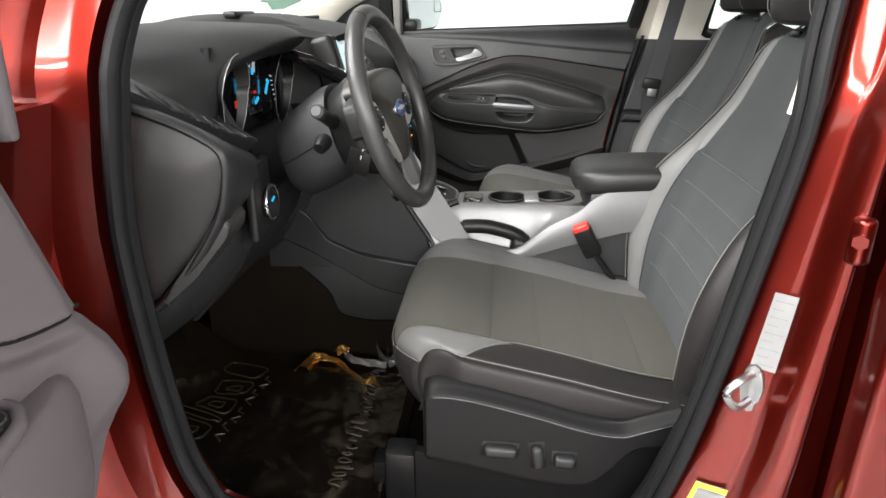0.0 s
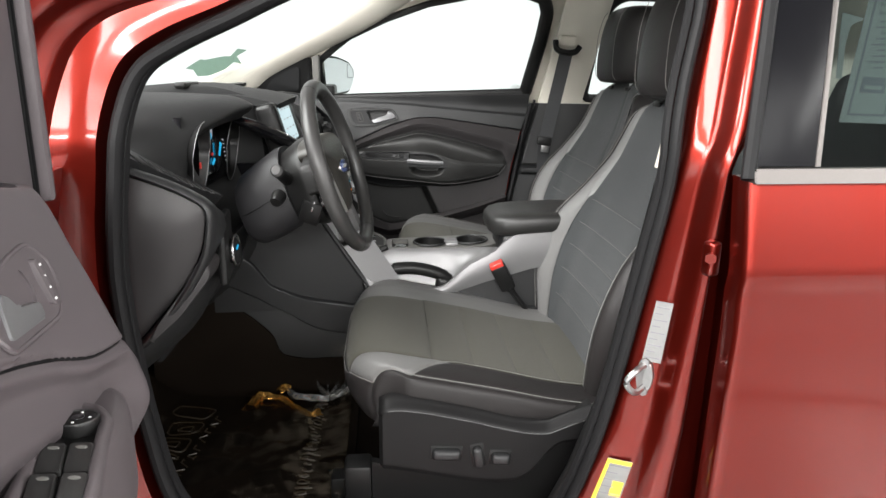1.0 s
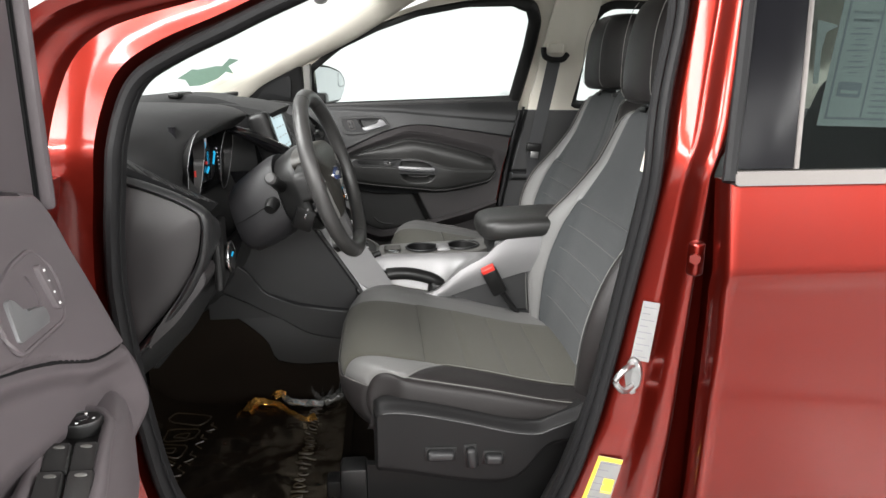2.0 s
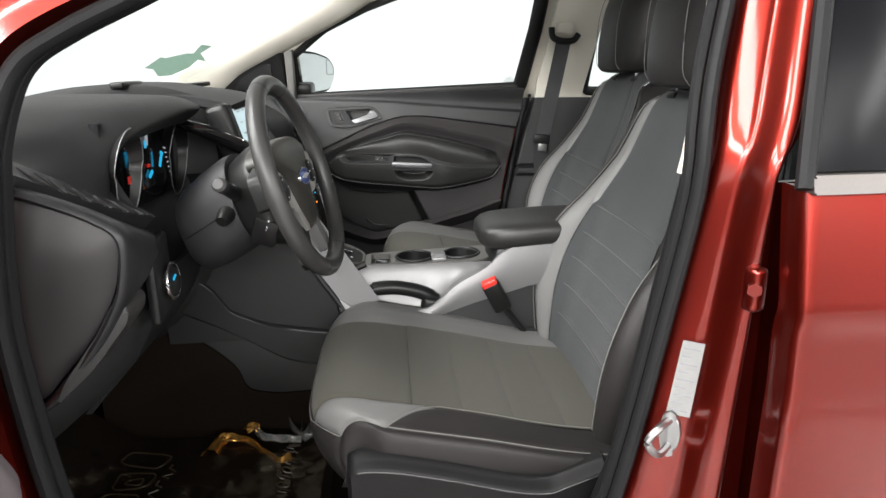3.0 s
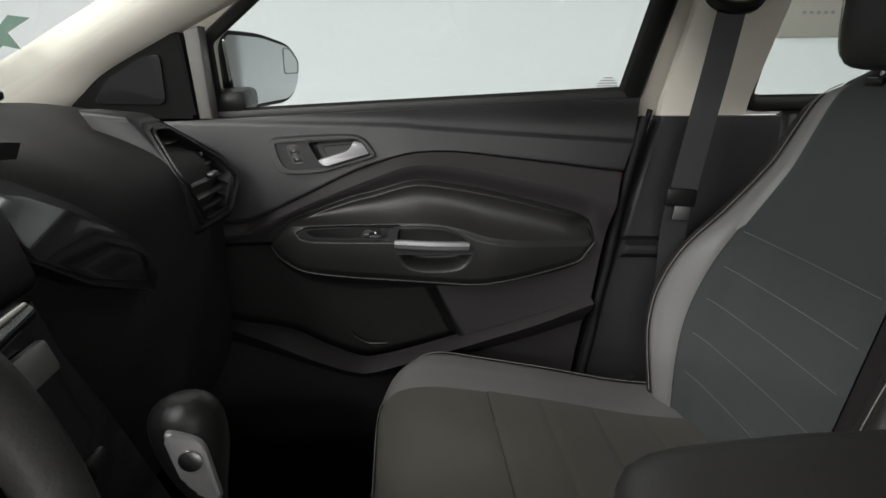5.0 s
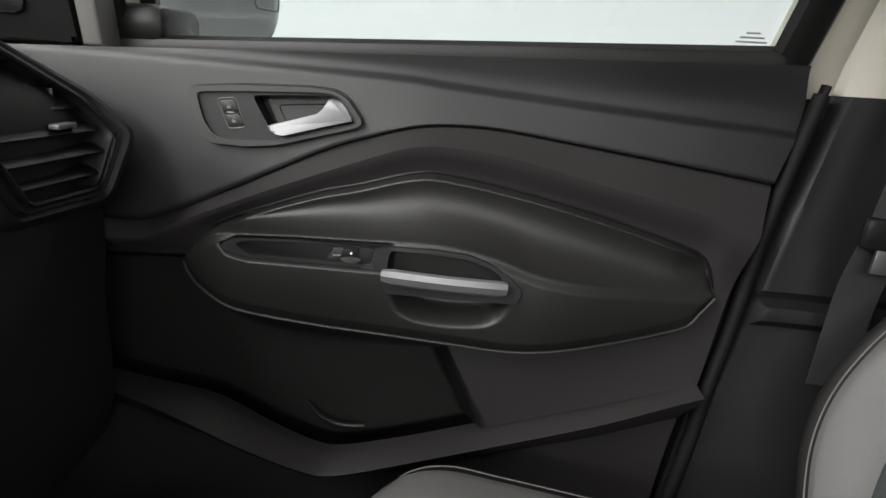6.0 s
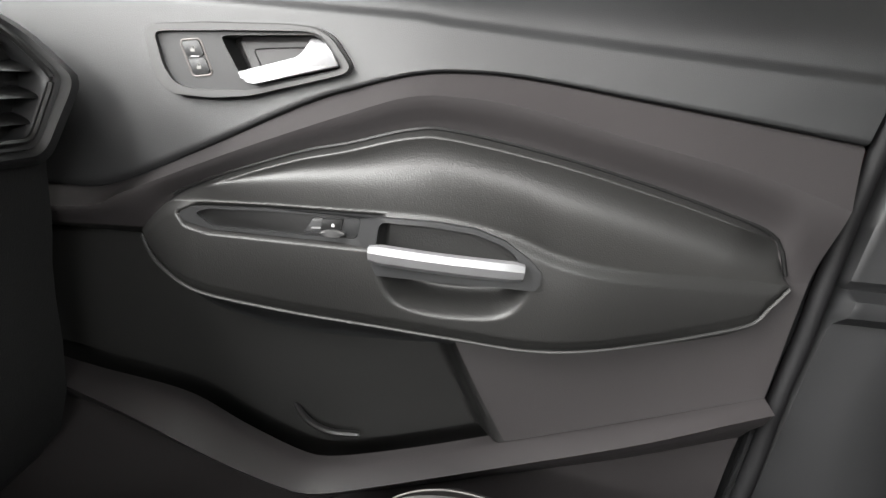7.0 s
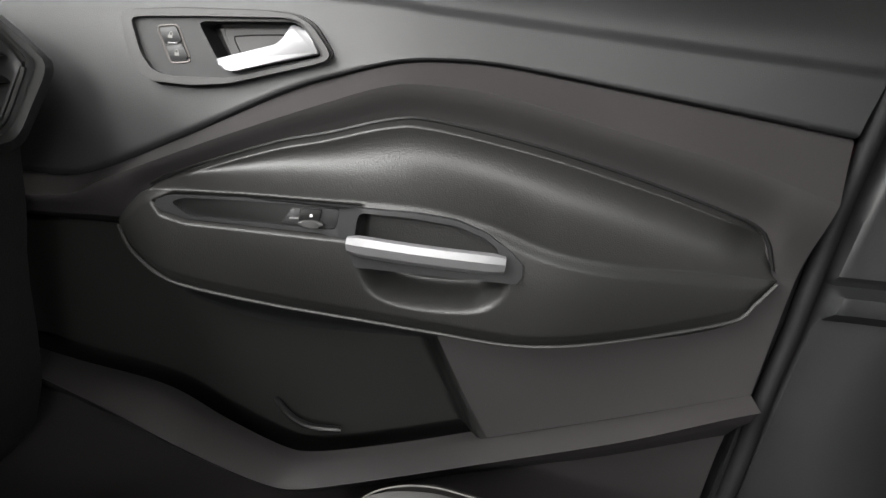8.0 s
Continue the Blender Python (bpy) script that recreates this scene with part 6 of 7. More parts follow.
rings = []
for t, rw, rh, dz in ((0.0, 0.058, 0.060, -0.040), (0.15, 0.068, 0.072, -0.038), (0.5, 0.076, 0.078, -0.026), (0.85, 0.080, 0.080, -0.012), (1.0, 0.078, 0.076, -0.006)):
    c = Vector((-0.30, -0.345, 0.972)).lerp(HUB - AX * 0.088, t) + Vector((0, 0, dz))
    loop = []
    for j in range(28):
        a = 2 * math.pi * j / 28
        q = lambda w0: math.copysign(abs(w0) ** 0.8, w0)
        loop.append(c + SIDE * (rw * q(math.cos(a))) + UPW * (rh * q(math.sin(a))))
    rings.append(loop)
SHROUD = material("grey_shroud_plastic", (0.014, 0.0138, 0.015), 0.5, grain=0.2, scale=700, spec=0.3)
column = thing("steering_column", (-0.35, -0.345, 0.95), "grey plastic steering column shroud with control stalks", "steering column")
shroud = part("shroud", loft(rings), SHROUD, column, "grey plastic shroud")
part("shroud_seam", tube([rings[k][14] + Vector((0, -0.0005, 0)) for k in range(5)], 0.0012, 5), BLACK, shroud)
collar = [[on_wheel(r * 0.98 * math.copysign(abs(math.cos(a)) ** 0.8, math.cos(a)), -0.012 + r * math.copysign(abs(math.sin(a)) ** 0.8, math.sin(a)), d) for a in np.linspace(0, 2 * math.pi, 32, endpoint=False)] for r, d in ((0.070, -0.100), (0.074, -0.090), (0.086, -0.062), (0.088, -0.050), (0.084, -0.042), (0.05, -0.040))]
part("collar", loft(collar), BLACK, column, "black collar behind the wheel")
base_at = HUB - AX * 0.082 + SIDE * -0.070 + UPW * 0.012
knob_at = Vector((-0.222, -0.478, 1.034))
stalk = part("stalk", tube([base_at, base_at.lerp(knob_at, 0.45), base_at.lerp(knob_at, 0.8)], [0.012, 0.011, 0.010], 14), BLACK, column, "black indicator stalk")
part("stalk_end", tube([base_at.lerp(knob_at, 0.78), base_at.lerp(knob_at, 0.95), knob_at], [0.0115, 0.0115, 0.008], 14), RIM_GREY, stalk, "grey stalk end")
low_at = base_at + Vector((-0.012, 0.0, -0.026))
part("stalk_boot", tube([low_at + Vector((0, 0.03, 0)), low_at + Vector((-0.004, -0.012, -0.006)), low_at + Vector((-0.008, -0.026, -0.014))], [0.014, 0.014, 0.010], 14), BLACK, column, "black rounded lever boot")
base_at = HUB - AX * 0.06 + SIDE * 0.075 + UPW * 0.03
part("stalk", tube([base_at, base_at + Vector((-0.01, 0.04, 0.012)), base_at + Vector((-0.012, 0.085, 0.02))], [0.008, 0.010, 0.013], 12), BLACK, column, "black wiper stalk")
part("tilt_lever", block(Matrix.Translation(HUB - AX * 0.06 + SIDE * -0.07 - UPW * 0.06) @ pose(0, 0, 0, 20, 20, 0), 0.04, 0.015, 0.05, 0.005), BLACK, column, "black lever under the rim")
part("lever_clip", block(Matrix.Translation(HUB - AX * 0.05 + SIDE * -0.080 - UPW * 0.05) @ pose(0, 0, 0, 10, 20, 0), 0.004, 0.004, 0.022, 0.001), CHROME, column, "bright clip")


# ---- centre console ----
console = thing("centre_console", (0.1, -0.03, 0.43), "silver and charcoal centre console with cup holders", "console")
TOPZ = 0.768
cup = lambda cx, cy, r: [(cx + r * math.cos(a), cy + r * math.sin(a)) for a in np.linspace(0, 2 * math.pi, 28, endpoint=False)]
CUPS = ((0.082, 0.004), (0.190, 0.008))
flat_top = lambda a, b, d: Vector((a, b, TOPZ + d + 0.006 * ramp(0.1, 0.25, a)))
socket_hole = rounded([(-0.018, -0.036), (0.026, -0.036), (0.026, 0.04), (-0.018, 0.04)], 0.006)
slot = rounded([(0.128, -0.02), (0.146, -0.02), (0.146, 0.03), (0.128, 0.03)], 0.002)
outer = rounded([(-0.045, -0.058), (0.23, -0.052), (0.262, -0.02), (0.262, 0.068), (-0.02, 0.052), (-0.045, 0.02)], 0.02)
CONSOLE_GREY = material("warm_grey_plastic", (0.08, 0.078, 0.073), 0.42, grain=0.08, scale=700)
part("console_deck", holed(outer, [cup(x, y, 0.041) for x, y in CUPS] + [socket_hole], flat_top, -0.012, 0.0), CONSOLE_GREY, console, "warm grey console top")
for x, y in CUPS:
    c = Vector((x, y, 0))
    well = loft([[Vector((a, b, TOPZ + 0.004)) for a, b in cup(x, y, 0.041)], [Vector((a, b, TOPZ - 0.03)) for a, b in cup(x, y, 0.039)], [Vector((a, b, TOPZ - 0.065)) for a, b in cup(x, y, 0.036)]], caps=False)
    bmesh.ops.contextual_create(well, geom=[e for e in well.edges if len(e.link_faces) == 1 and e.verts[0].co.z < TOPZ - 0.05])
    holder = part("cup_holder", well, BLACK, console, "black round cup holder")
    part("cup_rim", tube([Vector((a, b, TOPZ + 0.003 + 0.006 * ramp(0.1, 0.25, a))) for a, b in cup(x, y, 0.0425)], 0.0028, 6, True), PLASTIC, holder, "dark rim")
part("divider_plate", block(pose(0.137, -0.002, TOPZ + 0.001), 0.034, 0.058, 0.012, 0.003), SILVER, console, "silver plate between the cup holders")
well = part("socket_well", block(pose(0.004, 0.002, TOPZ - 0.022), 0.046, 0.078, 0.02, 0.002), BLACK, console, "black recess with power socket")
part("socket_cap", disc((0.004, -0.008, TOPZ - 0.004), (0.1, -0.2, 1), 0.0135, 0.012, 24, 0.002), GLOSS_BLACK, well, "round socket cover")
part("socket_ring", tube([Vector((0.004 + 0.0145 * math.cos(a), -0.008 + 0.0145 * math.sin(a), TOPZ - 0.006)) for a in np.linspace(0, 2 * math.pi, 24, endpoint=False)], 0.0016, 6, True), CHROME, well)

RIMZ = curve([(-0.09, 0.722), (-0.055, 0.697), (-0.02, 0.684), (0.041, 0.682), (0.10, 0.688), (0.13, 0.708), (0.17, 0.742), (0.23, 0.776), (0.262, 0.806), (0.30, 0.822), (0.38, 0.826), (0.5, 0.826)])


def tray(u, v):
    x = -0.075 + 0.335 * u
    zr = min(RIMZ(x), TOPZ)
    y = -0.132 + 0.078 * v
    dip = 0.05 * math.sin(math.pi * min(1, v * 1.0)) * (1 - ramp(0.10, 0.19, x)) * ramp(-0.075, -0.03, x)
    z = zr + (TOPZ + 0.002 - zr) * ramp(0.45, 1.0, v) - 0.3 * dip * (1 - ramp(0.5, 1, v))
    return Vector((x, y, z))


part("brake_tray", sheet(tray, 40, 20, (0, 0, -0.01)), SILVER, console, "silver tray round the hand brake")


def wing(u, v):
    x = -0.085 + 0.585 * u
    z1 = RIMZ(x) + 0.004
    z0 = float(np.interp(x, (-0.085, -0.02, 0.04, 0.12, 0.2, 0.33, 0.5), (0.66, 0.655, 0.655, 0.672, 0.70, 0.738, 0.75)))
    return Vector((x, -0.134 - 0.006 * math.sin(math.pi * v), z0 + (z1 - z0) * v))


part("side_wing", sheet(wing, 50, 8, (0, 0.008, 0)), SILVER, console, "silver side wing rising to the armrest")
part("lower_side", sheet(lambda u, v: Vector((-0.60 + 1.15 * u, -0.120 - 0.012 * math.sin(math.pi * v), 0.41 + (float(np.interp(-0.60 + 1.15 * u, (-0.6, -0.3, -0.085, 0.04, 0.12, 0.2, 0.33, 0.55), (0.66, 0.668, 0.664, 0.66, 0.675, 0.70, 0.738, 0.75))) - 0.41) * v)), 40, 10, (0, 0.01, 0)), PLASTIC, console, "charcoal lower side panel")
part("lower_side", sheet(lambda u, v: Vector((-0.30 + 0.85 * u, 0.068, 0.43 + 0.32 * v)), 10, 4, (0, -0.01, 0)), PLASTIC, console, "charcoal lower side panel")
part("console_edge", tube(smooth_line([(-0.030, -0.056, 0.774), (-0.060, -0.070, 0.762), (-0.080, -0.100, 0.738), (-0.084, -0.130, 0.705), (-0.070, -0.141, 0.672), (-0.045, -0.143, 0.655)], 30), 0.0075, 8), BLACK, console, "black edging round the brake tray")
part("console_end", block(pose(0.545, -0.03, 0.62), 0.02, 0.19, 0.38, 0.006), PLASTIC, console)
# silver strips running up to the dash
def strut(u, v):
    x = -0.20 + 0.145 * u
    zc = 0.90 - 1.55 * (x + 0.20)
    return Vector((x + 0.055 * v, -0.132 + 0.02 * v, zc + 0.035 * v))


part("front_strut", sheet(strut, 16, 6, (-0.02, 0.01, -0.01)), SILVER, console, "silver strip rising to the dash")
part("strut_edge", tube([strut(u, 0.0) + Vector((-0.004, -0.002, -0.004)) for u in np.linspace(0, 1, 10)], 0.006, 8), PLASTIC, console)
PANEL_LOW = curve([(-0.58, 0.90), (-0.46, 0.84), (-0.36, 0.775), (-0.325, 0.735), (-0.310, 0.712), (-0.287, 0.699), (-0.236, 0.678), (-0.184, 0.667), (-0.083, 0.652), (0.05, 0.640), (0.50, 0.640)])
BAND_LOW = curve([(-0.58, 0.80), (-0.46, 0.722), (-0.404, 0.696), (-0.329, 0.662), (-0.265, 0.628), (-0.226, 0.601), (-0.187, 0.583), (-0.113, 0.570), (0.0, 0.566), (0.50, 0.566)])
CARPET_TOP = curve([(-0.60, 0.83), (-0.47, 0.735), (-0.43, 0.690), (-0.411, 0.662), (-0.354, 0.617), (-0.312, 0.575), (-0.300, 0.545), (-0.285, 0.522), (-0.219, 0.510), (-0.115, 0.512), (0.55, 0.512)])
part("tunnel_panel", sheet(lambda u, v: Vector((-0.44 + 0.36 * u, -0.146 + 0.014 * u, 0.64 + (min(0.86, 0.893 - 1.55 * (0.36 * u - 0.24)) - 0.64) * v)), 24, 8, (0, 0.01, 0)), PLASTIC, console, "charcoal panel beside the pedals")


def tunnel_band(u, v):
    """A proud band under the panel, rolled in at its lower edge."""
    x = -0.58 + 1.08 * u
    lo, hi = BAND_LOW(x), PANEL_LOW(x)
    y = -0.152 + 0.010 * u + 0.007 * ramp(hi - 0.004, hi, lo + (hi - lo) * v) + 0.022 * ramp(0.14, 0.0, v) ** 2
    return Vector((x, y, lo + (hi - lo) * v))


part("tunnel_band", sheet(tunnel_band, 120, 36, (0, 0.008, 0)), PLASTIC, console, "charcoal moulded band along the tunnel", 50)
part("tunnel_carpet", sheet(lambda u, v: Vector((-0.60 + 1.15 * u, -0.138, 0.41 + (CARPET_TOP(-0.60 + 1.15 * u) - 0.41) * v)), 110, 8, (0, 0.008, 0)), CARPET, console, "dark carpet on the tunnel side")

# gear lever
gate = rounded([(-0.145, -0.05), (-0.055, -0.058), (-0.035, -0.03), (-0.035, 0.045), (-0.06, 0.07), (-0.145, 0.075)], 0.015)
lev = part("gear_gate", prism(gate, lambda a, b, d: Vector((a, b, 0.80 + d - 0.35 * (a + 0.145))), -0.06, 0.006, 0.004), BLACK, console, "black gear selector gate")
part("gate_bezel", tube([Vector((a, b, 0.806 - 0.35 * (a + 0.145))) for a, b in gate], 0.004, 6, True), CONSOLE_GREY, lev)
part("gate_slot", block(pose(-0.095, 0.02, 0.793, 0, 19, 0), 0.07, 0.012, 0.004, 0.001), GLOSS_BLACK, lev)
for k in range(4):
    part("gear_mark", block(pose(-0.10 + 0.013 * k, -0.018, 0.7935 - 0.0045 * k, 0, 19, 0), 0.005, 0.006, 0.001, 0), WHITE_INK, lev)
knob = part("gear_lever", tube([(-0.10, 0.02, 0.79), (-0.106, 0.02, 0.85), (-0.112, 0.02, 0.875), (-0.116, 0.02, 0.91), (-0.12, 0.02, 0.935), (-0.122, 0.02, 0.948)], [0.008, 0.009, 0.019, 0.027, 0.026, 0.014], 16, False, 1.15, (1, 0, 0)), BLACK, console, "black gear lever knob")
knob.modifiers.new("soft", "SUBSURF").levels = 1
part("knob_plate", prism(rounded([(-0.128, 0.935), (-0.098, 0.925), (-0.088, 0.87), (-0.115, 0.885)], 0.01), lambda a, b, d: Vector((a, -0.004 - d, b)), 0.0, 0.006, 0.003), SILVER, knob, "silver plate on the knob")
part("overdrive_button", disc((-0.108, -0.0125, 0.91), (0, -1, 0), 0.009, 0.004, 20, 0.001), CHROME, knob, "small round button")
part("lever_collar", tube([(-0.101, 0.02, 0.835), (-0.1035, 0.02, 0.845)], 0.012, 16), CHROME, knob, "chrome collar")

# hand brake
brake = thing("hand_brake", (0.06, -0.095, 0.69), "black hand brake lever with bright button", "hand brake")
lever = part("lever", tube(smooth_line([(-0.018, -0.097, 0.727), (0.0, -0.097, 0.730), (0.04, -0.097, 0.730), (0.09, -0.097, 0.718), (0.125, -0.097, 0.70)], 20), [0.012] * 2 + [0.0165] * 16 + [0.014] * 2, 12, False, 0.95), BLACK, brake, "black grained lever")
part("button", tube([(-0.018, -0.097, 0.727), (-0.030, -0.097, 0.7255)], [0.0075, 0.006], 12), CHROME, lever, "bright release button")
part("boot", block(pose(0.115, -0.097, 0.688, 0, 10, 0), 0.05, 0.04, 0.04, 0.012, 3), BLACK, brake, "black lever boot")

# armrest box
armrest = thing("console_armrest", (0.40, -0.03, 0.78), "black padded console armrest", "armrest")


def arm_ring(x, k, z0, z1):
    out = []
    for j in range(32):
        a = 2 * math.pi * j / 32
        q = lambda w0, e: math.copysign(abs(w0) ** e, w0)
        out.append(Vector((x, -0.045 + 0.098 * k * q(math.cos(a), 0.6), (z0 + z1) / 2 + (z1 - z0) / 2 * q(math.sin(a), 0.55))))
    return out


part("lid", loft([arm_ring(0.218, 0.40, 0.832, 0.850), arm_ring(0.223, 0.62, 0.820, 0.860), arm_ring(0.236, 0.80, 0.812, 0.868), arm_ring(0.258, 0.92, 0.810, 0.873), arm_ring(0.293, 0.98, 0.812, 0.876), arm_ring(0.40, 1.0, 0.822, 0.880), arm_ring(0.53, 1.0, 0.828, 0.878), arm_ring(0.56, 0.95, 0.835, 0.872)]), TRIM_LEATHER, armrest, "black padded lid")
part("bin", block(pose(0.40, -0.045, 0.775), 0.30, 0.165, 0.09, 0.012), PLASTIC, armrest, "charcoal bin under the lid")

# ---- belts and buckles ----
def strap(points, width, along, mat, name, parent, label=""):
    """A flat band of webbing."""
    line = smooth_line(points, 24)
    w0 = Vector(along) * width / 2
    def P(u, v):
        p = Vector(line[int(round(u * 23))])
        return p + w0 * (2 * v - 1)
    return part(name, sheet(P, 23, 2, (0, 0.0015, 0)), mat, parent, label)


WEB = material("charcoal_webbing", (0.035, 0.036, 0.038), 0.75, grain=0.5, scale=1800)
belt = thing("seat_belt", (0.55, 0.62, 0.95), "dark grey passenger seat belt hanging on the pillar", "seat belt")
strap([(0.572, 0.600, 1.262), (0.553, 0.594, 1.17), (0.532, 0.590, 1.07), (0.514, 0.588, 0.975), (0.516, 0.618, 0.90), (0.53, 0.655, 0.78)], 0.046, (0.98, 0, -0.1), WEB, "webbing", belt, "charcoal webbing")
part("guide", tube(smooth_line([(0.535, 0.605, 1.30), (0.537, 0.60, 1.275), (0.56, 0.598, 1.262), (0.60, 0.60, 1.262), (0.618, 0.603, 1.28)], 16), 0.010, 8), BLACK, belt, "black belt guide loop")
part("guide_cover", block(pose(0.578, 0.615, 1.298, 0, 4, 0), 0.055, 0.03, 0.035, 0.008, 3), BEIGE, belt, "pale guide cover")
part("tongue", block(pose(0.508, 0.582, 0.968, 0, 6, 0), 0.052, 0.012, 0.03, 0.005), BLACK, belt, "black belt tongue")
part("tongue_plate", block(pose(0.512, 0.582, 0.945, 0, 6, 0), 0.028, 0.004, 0.03, 0.001), STEEL, belt)


def buckle(x, y, z, label):
    b = thing("belt_buckle", (x, y, z - 0.07), label, "belt buckle")
    m = pose(x, y, z, 8, -27, -8)
    box = part("buckle_body", block(m @ pose(0.004, 0, -0.040), 0.037, 0.026, 0.070, 0.006, 3), BLACK, b, "black buckle body")
    part("release_button", block(m @ pose(0.004, -0.001, -0.004), 0.033, 0.023, 0.013, 0.003, 3), RED_PLASTIC, box, "red release button")
    part("buckle_stem", tube([m @ Vector((0.006, 0, -0.066)), m @ Vector((0.012, 0, -0.11)), m @ Vector((0.02, 0.0, -0.16))], 0.006, 8), BLACK, b)
    return b


buckle(0.228, -0.154, 0.755, "black belt buckle with red button beside the console")

# ---- floor mat and its plastic film ----
mat_thing = thing("floor_mat", (-0.38, -0.37, 0.37), "dark floor mat under loose protective film", "floor mat")


def mat_at(u, v):
    x = -0.66 + 0.56 * u
    y = -0.64 + 0.49 * v
    z = 0.422 + 0.012 * noise.noise(Vector((x * 9, y * 9, 0.2))) + 0.11 * ramp(-0.5, -0.70, x)
    return Vector((x, y, z))


part("carpet", sheet(mat_at, 20, 18, (0, 0, -0.012)), CARPET, mat_thing, "dark carpet mat")
FILM = bpy.data.materials.new("thin_plastic_film")
FILM.use_nodes = True
nt = FILM.node_tree
nt.nodes.remove(nt.nodes["Principled BSDF"])
mx, tr, gl = (nt.nodes.new("ShaderNode" + k) for k in ("MixShader", "BsdfTransparent", "BsdfGlossy"))
gl.inputs["Roughness"].default_value = 0.08
gl.inputs["Color"].default_value = (0.9, 0.75, 0.55, 1)
mx.inputs[0].default_value = 0.22
for a, b in ((tr.outputs[0], mx.inputs[1]), (gl.outputs[0], mx.inputs[2]), (mx.outputs[0], nt.nodes["Material Output"].inputs[0])):
    nt.links.new(a, b)


def film_at(u, v):
    p = mat_at(0.03 + 0.94 * u, 0.02 + 0.97 * v)
    q = Vector((p.x * 14, p.y * 14, 1.7))
    return p + Vector((0, 0, 0.012 + 0.010 * noise.noise(q) + 0.007 * abs(noise.noise(q * 2.7)) + 0.003 * abs(noise.noise(q * 6.5))))


part("film", sheet(film_at, 60, 54), FILM, mat_thing, "clear crinkled protective film")
PRINT = material("ochre_print", (0.017, 0.011, 0.004), 0.5, vary=0.3)
BASE, ALONG = Vector((-0.475, -0.52, 0)), Vector((0.16, 0.985, 0)).normalized()
RISE = Vector((-ALONG.y, ALONG.x, 0))


def on_mat(a, b, lift=0.002):
    """On the film: a along the print's line, b across it."""
    p = BASE + ALONG * a + RISE * b
    return film_at((p.x + 0.66) / 0.56, (p.y + 0.64) / 0.49) + Vector((0, 0, lift))


# large printed emblem, as plain rounded shapes drawn in outline
BLOB = rounded([(0, 0), (0.052, 0), (0.052, 0.075), (0, 0.075)], 0.016, 4)
for a0, wide, tall, hollow in ((0.0, 1.0, 1.0, True), (0.066, 0.34, 1.5, False), (0.096, 1.0, 1.0, True), (0.164, 1.0, 1.0, True), (0.232, 1.0, 1.25, False)):
    part("print_shape", tube([on_mat(a0 + a * wide, b * tall) for a, b in BLOB], 0.0016, 5, True), PRINT, mat_thing, "ochre outline of a printed shape")
    if hollow:
        part("print_shape", tube([on_mat(a0 + 0.016 + a * 0.4, 0.021 + b * 0.44) for a, b in BLOB], 0.0014, 5, True), PRINT, mat_thing, "ochre outline of a printed shape")
for k in range(8):
    a0 = 0.02 + 0.029 * k
    part("print_bar", tube([on_mat(a0, -0.034), on_mat(a0 + 0.010, -0.016), on_mat(a0 + 0.020, -0.032 + 0.014 * (k % 2))], 0.0016, 5), PRINT, mat_thing, "ochre printed mark")
# small print along the mat's rear edge
dice = random.Random(12)
for k in range(22):
    y, x = -0.605 + 0.0195 * k, -0.178 + dice.uniform(-0.004, 0.004)
    tall, wide = dice.choice((0.011, 0.013, 0.019)), dice.choice((0.003, 0.0055, 0.0065))
    turn = np.linspace(dice.uniform(0, 2), dice.uniform(4.6, 6.2), 12)
    c = [film_at((x + tall * math.cos(q) + 0.66) / 0.56, (y + wide * math.sin(q) + 0.64) / 0.49) + Vector((0, 0, 0.002)) for q in turn]
    part("print_bar", tube(c, 0.0015, 5), PRINT, mat_thing, "ochre printed mark")
# folds of the film, their glints painted in as amber and pale metal
AMBER_GLINT = material("amber_film_glint", (0.75, 0.40, 0.10), 0.16, metal=0.9)
PALE_GLINT = material("pale_film_glint", (0.62, 0.62, 0.60), 0.14, metal=0.85)


def fold(points, widths, lift, mat, label):
    """A crinkled ribbon of film standing up from the mat."""
    line = smooth_line(points, 28)
    wide = [float(np.interp(i, np.linspace(0, 27, len(widths)), widths)) for i in range(28)]

    def P(u, v):
        i = int(round(u * 27))
        x, y = line[i]
        t = line[min(27, i + 1)] - line[max(0, i - 1)]
        n = np.array([-t[1], t[0]]) / max(1e-6, float(np.hypot(*t)))
        w = (2 * v - 1) * wide[i]
        crease = 0.35 * wide[i] * abs(math.sin(2.2 * math.pi * v + 2.0 * u))
        return Vector((x + n[0] * w, y + n[1] * w, 0.436 + lift * math.sin(math.pi * v) + crease + 0.004 * noise.noise(Vector((x * 60, y * 60, v * 3)))))
    part("film_fold", sheet(P, 27, 10, (0, 0, -0.0006)), mat, mat_thing, label)


fold([(-0.352, -0.255), (-0.346, -0.215), (-0.335, -0.195), (-0.300, -0.200), (-0.265, -0.225)], [0.020, 0.012, 0.020, 0.007, 0.003], 0.012, AMBER_GLINT, "fold of film, its glint put in as amber colour")
fold([(-0.265, -0.225), (-0.245, -0.250), (-0.222, -0.275), (-0.205, -0.288), (-0.190, -0.275)], [0.003, 0.004, 0.004, 0.012, 0.014], 0.010, AMBER_GLINT, "fold of film, its glint put in as amber colour")
fold([(-0.300, -0.165), (-0.285, -0.150), (-0.270, -0.155)], [0.010, 0.016, 0.004], 0.008, AMBER_GLINT, "fold of film, its glint put in as amber colour")
fold([(-0.275, -0.170), (-0.250, -0.200), (-0.215, -0.210), (-0.172, -0.215)], [0.004, 0.007, 0.006, 0.010], 0.012, PALE_GLINT, "fold of clear film, its glint put in as pale colour")
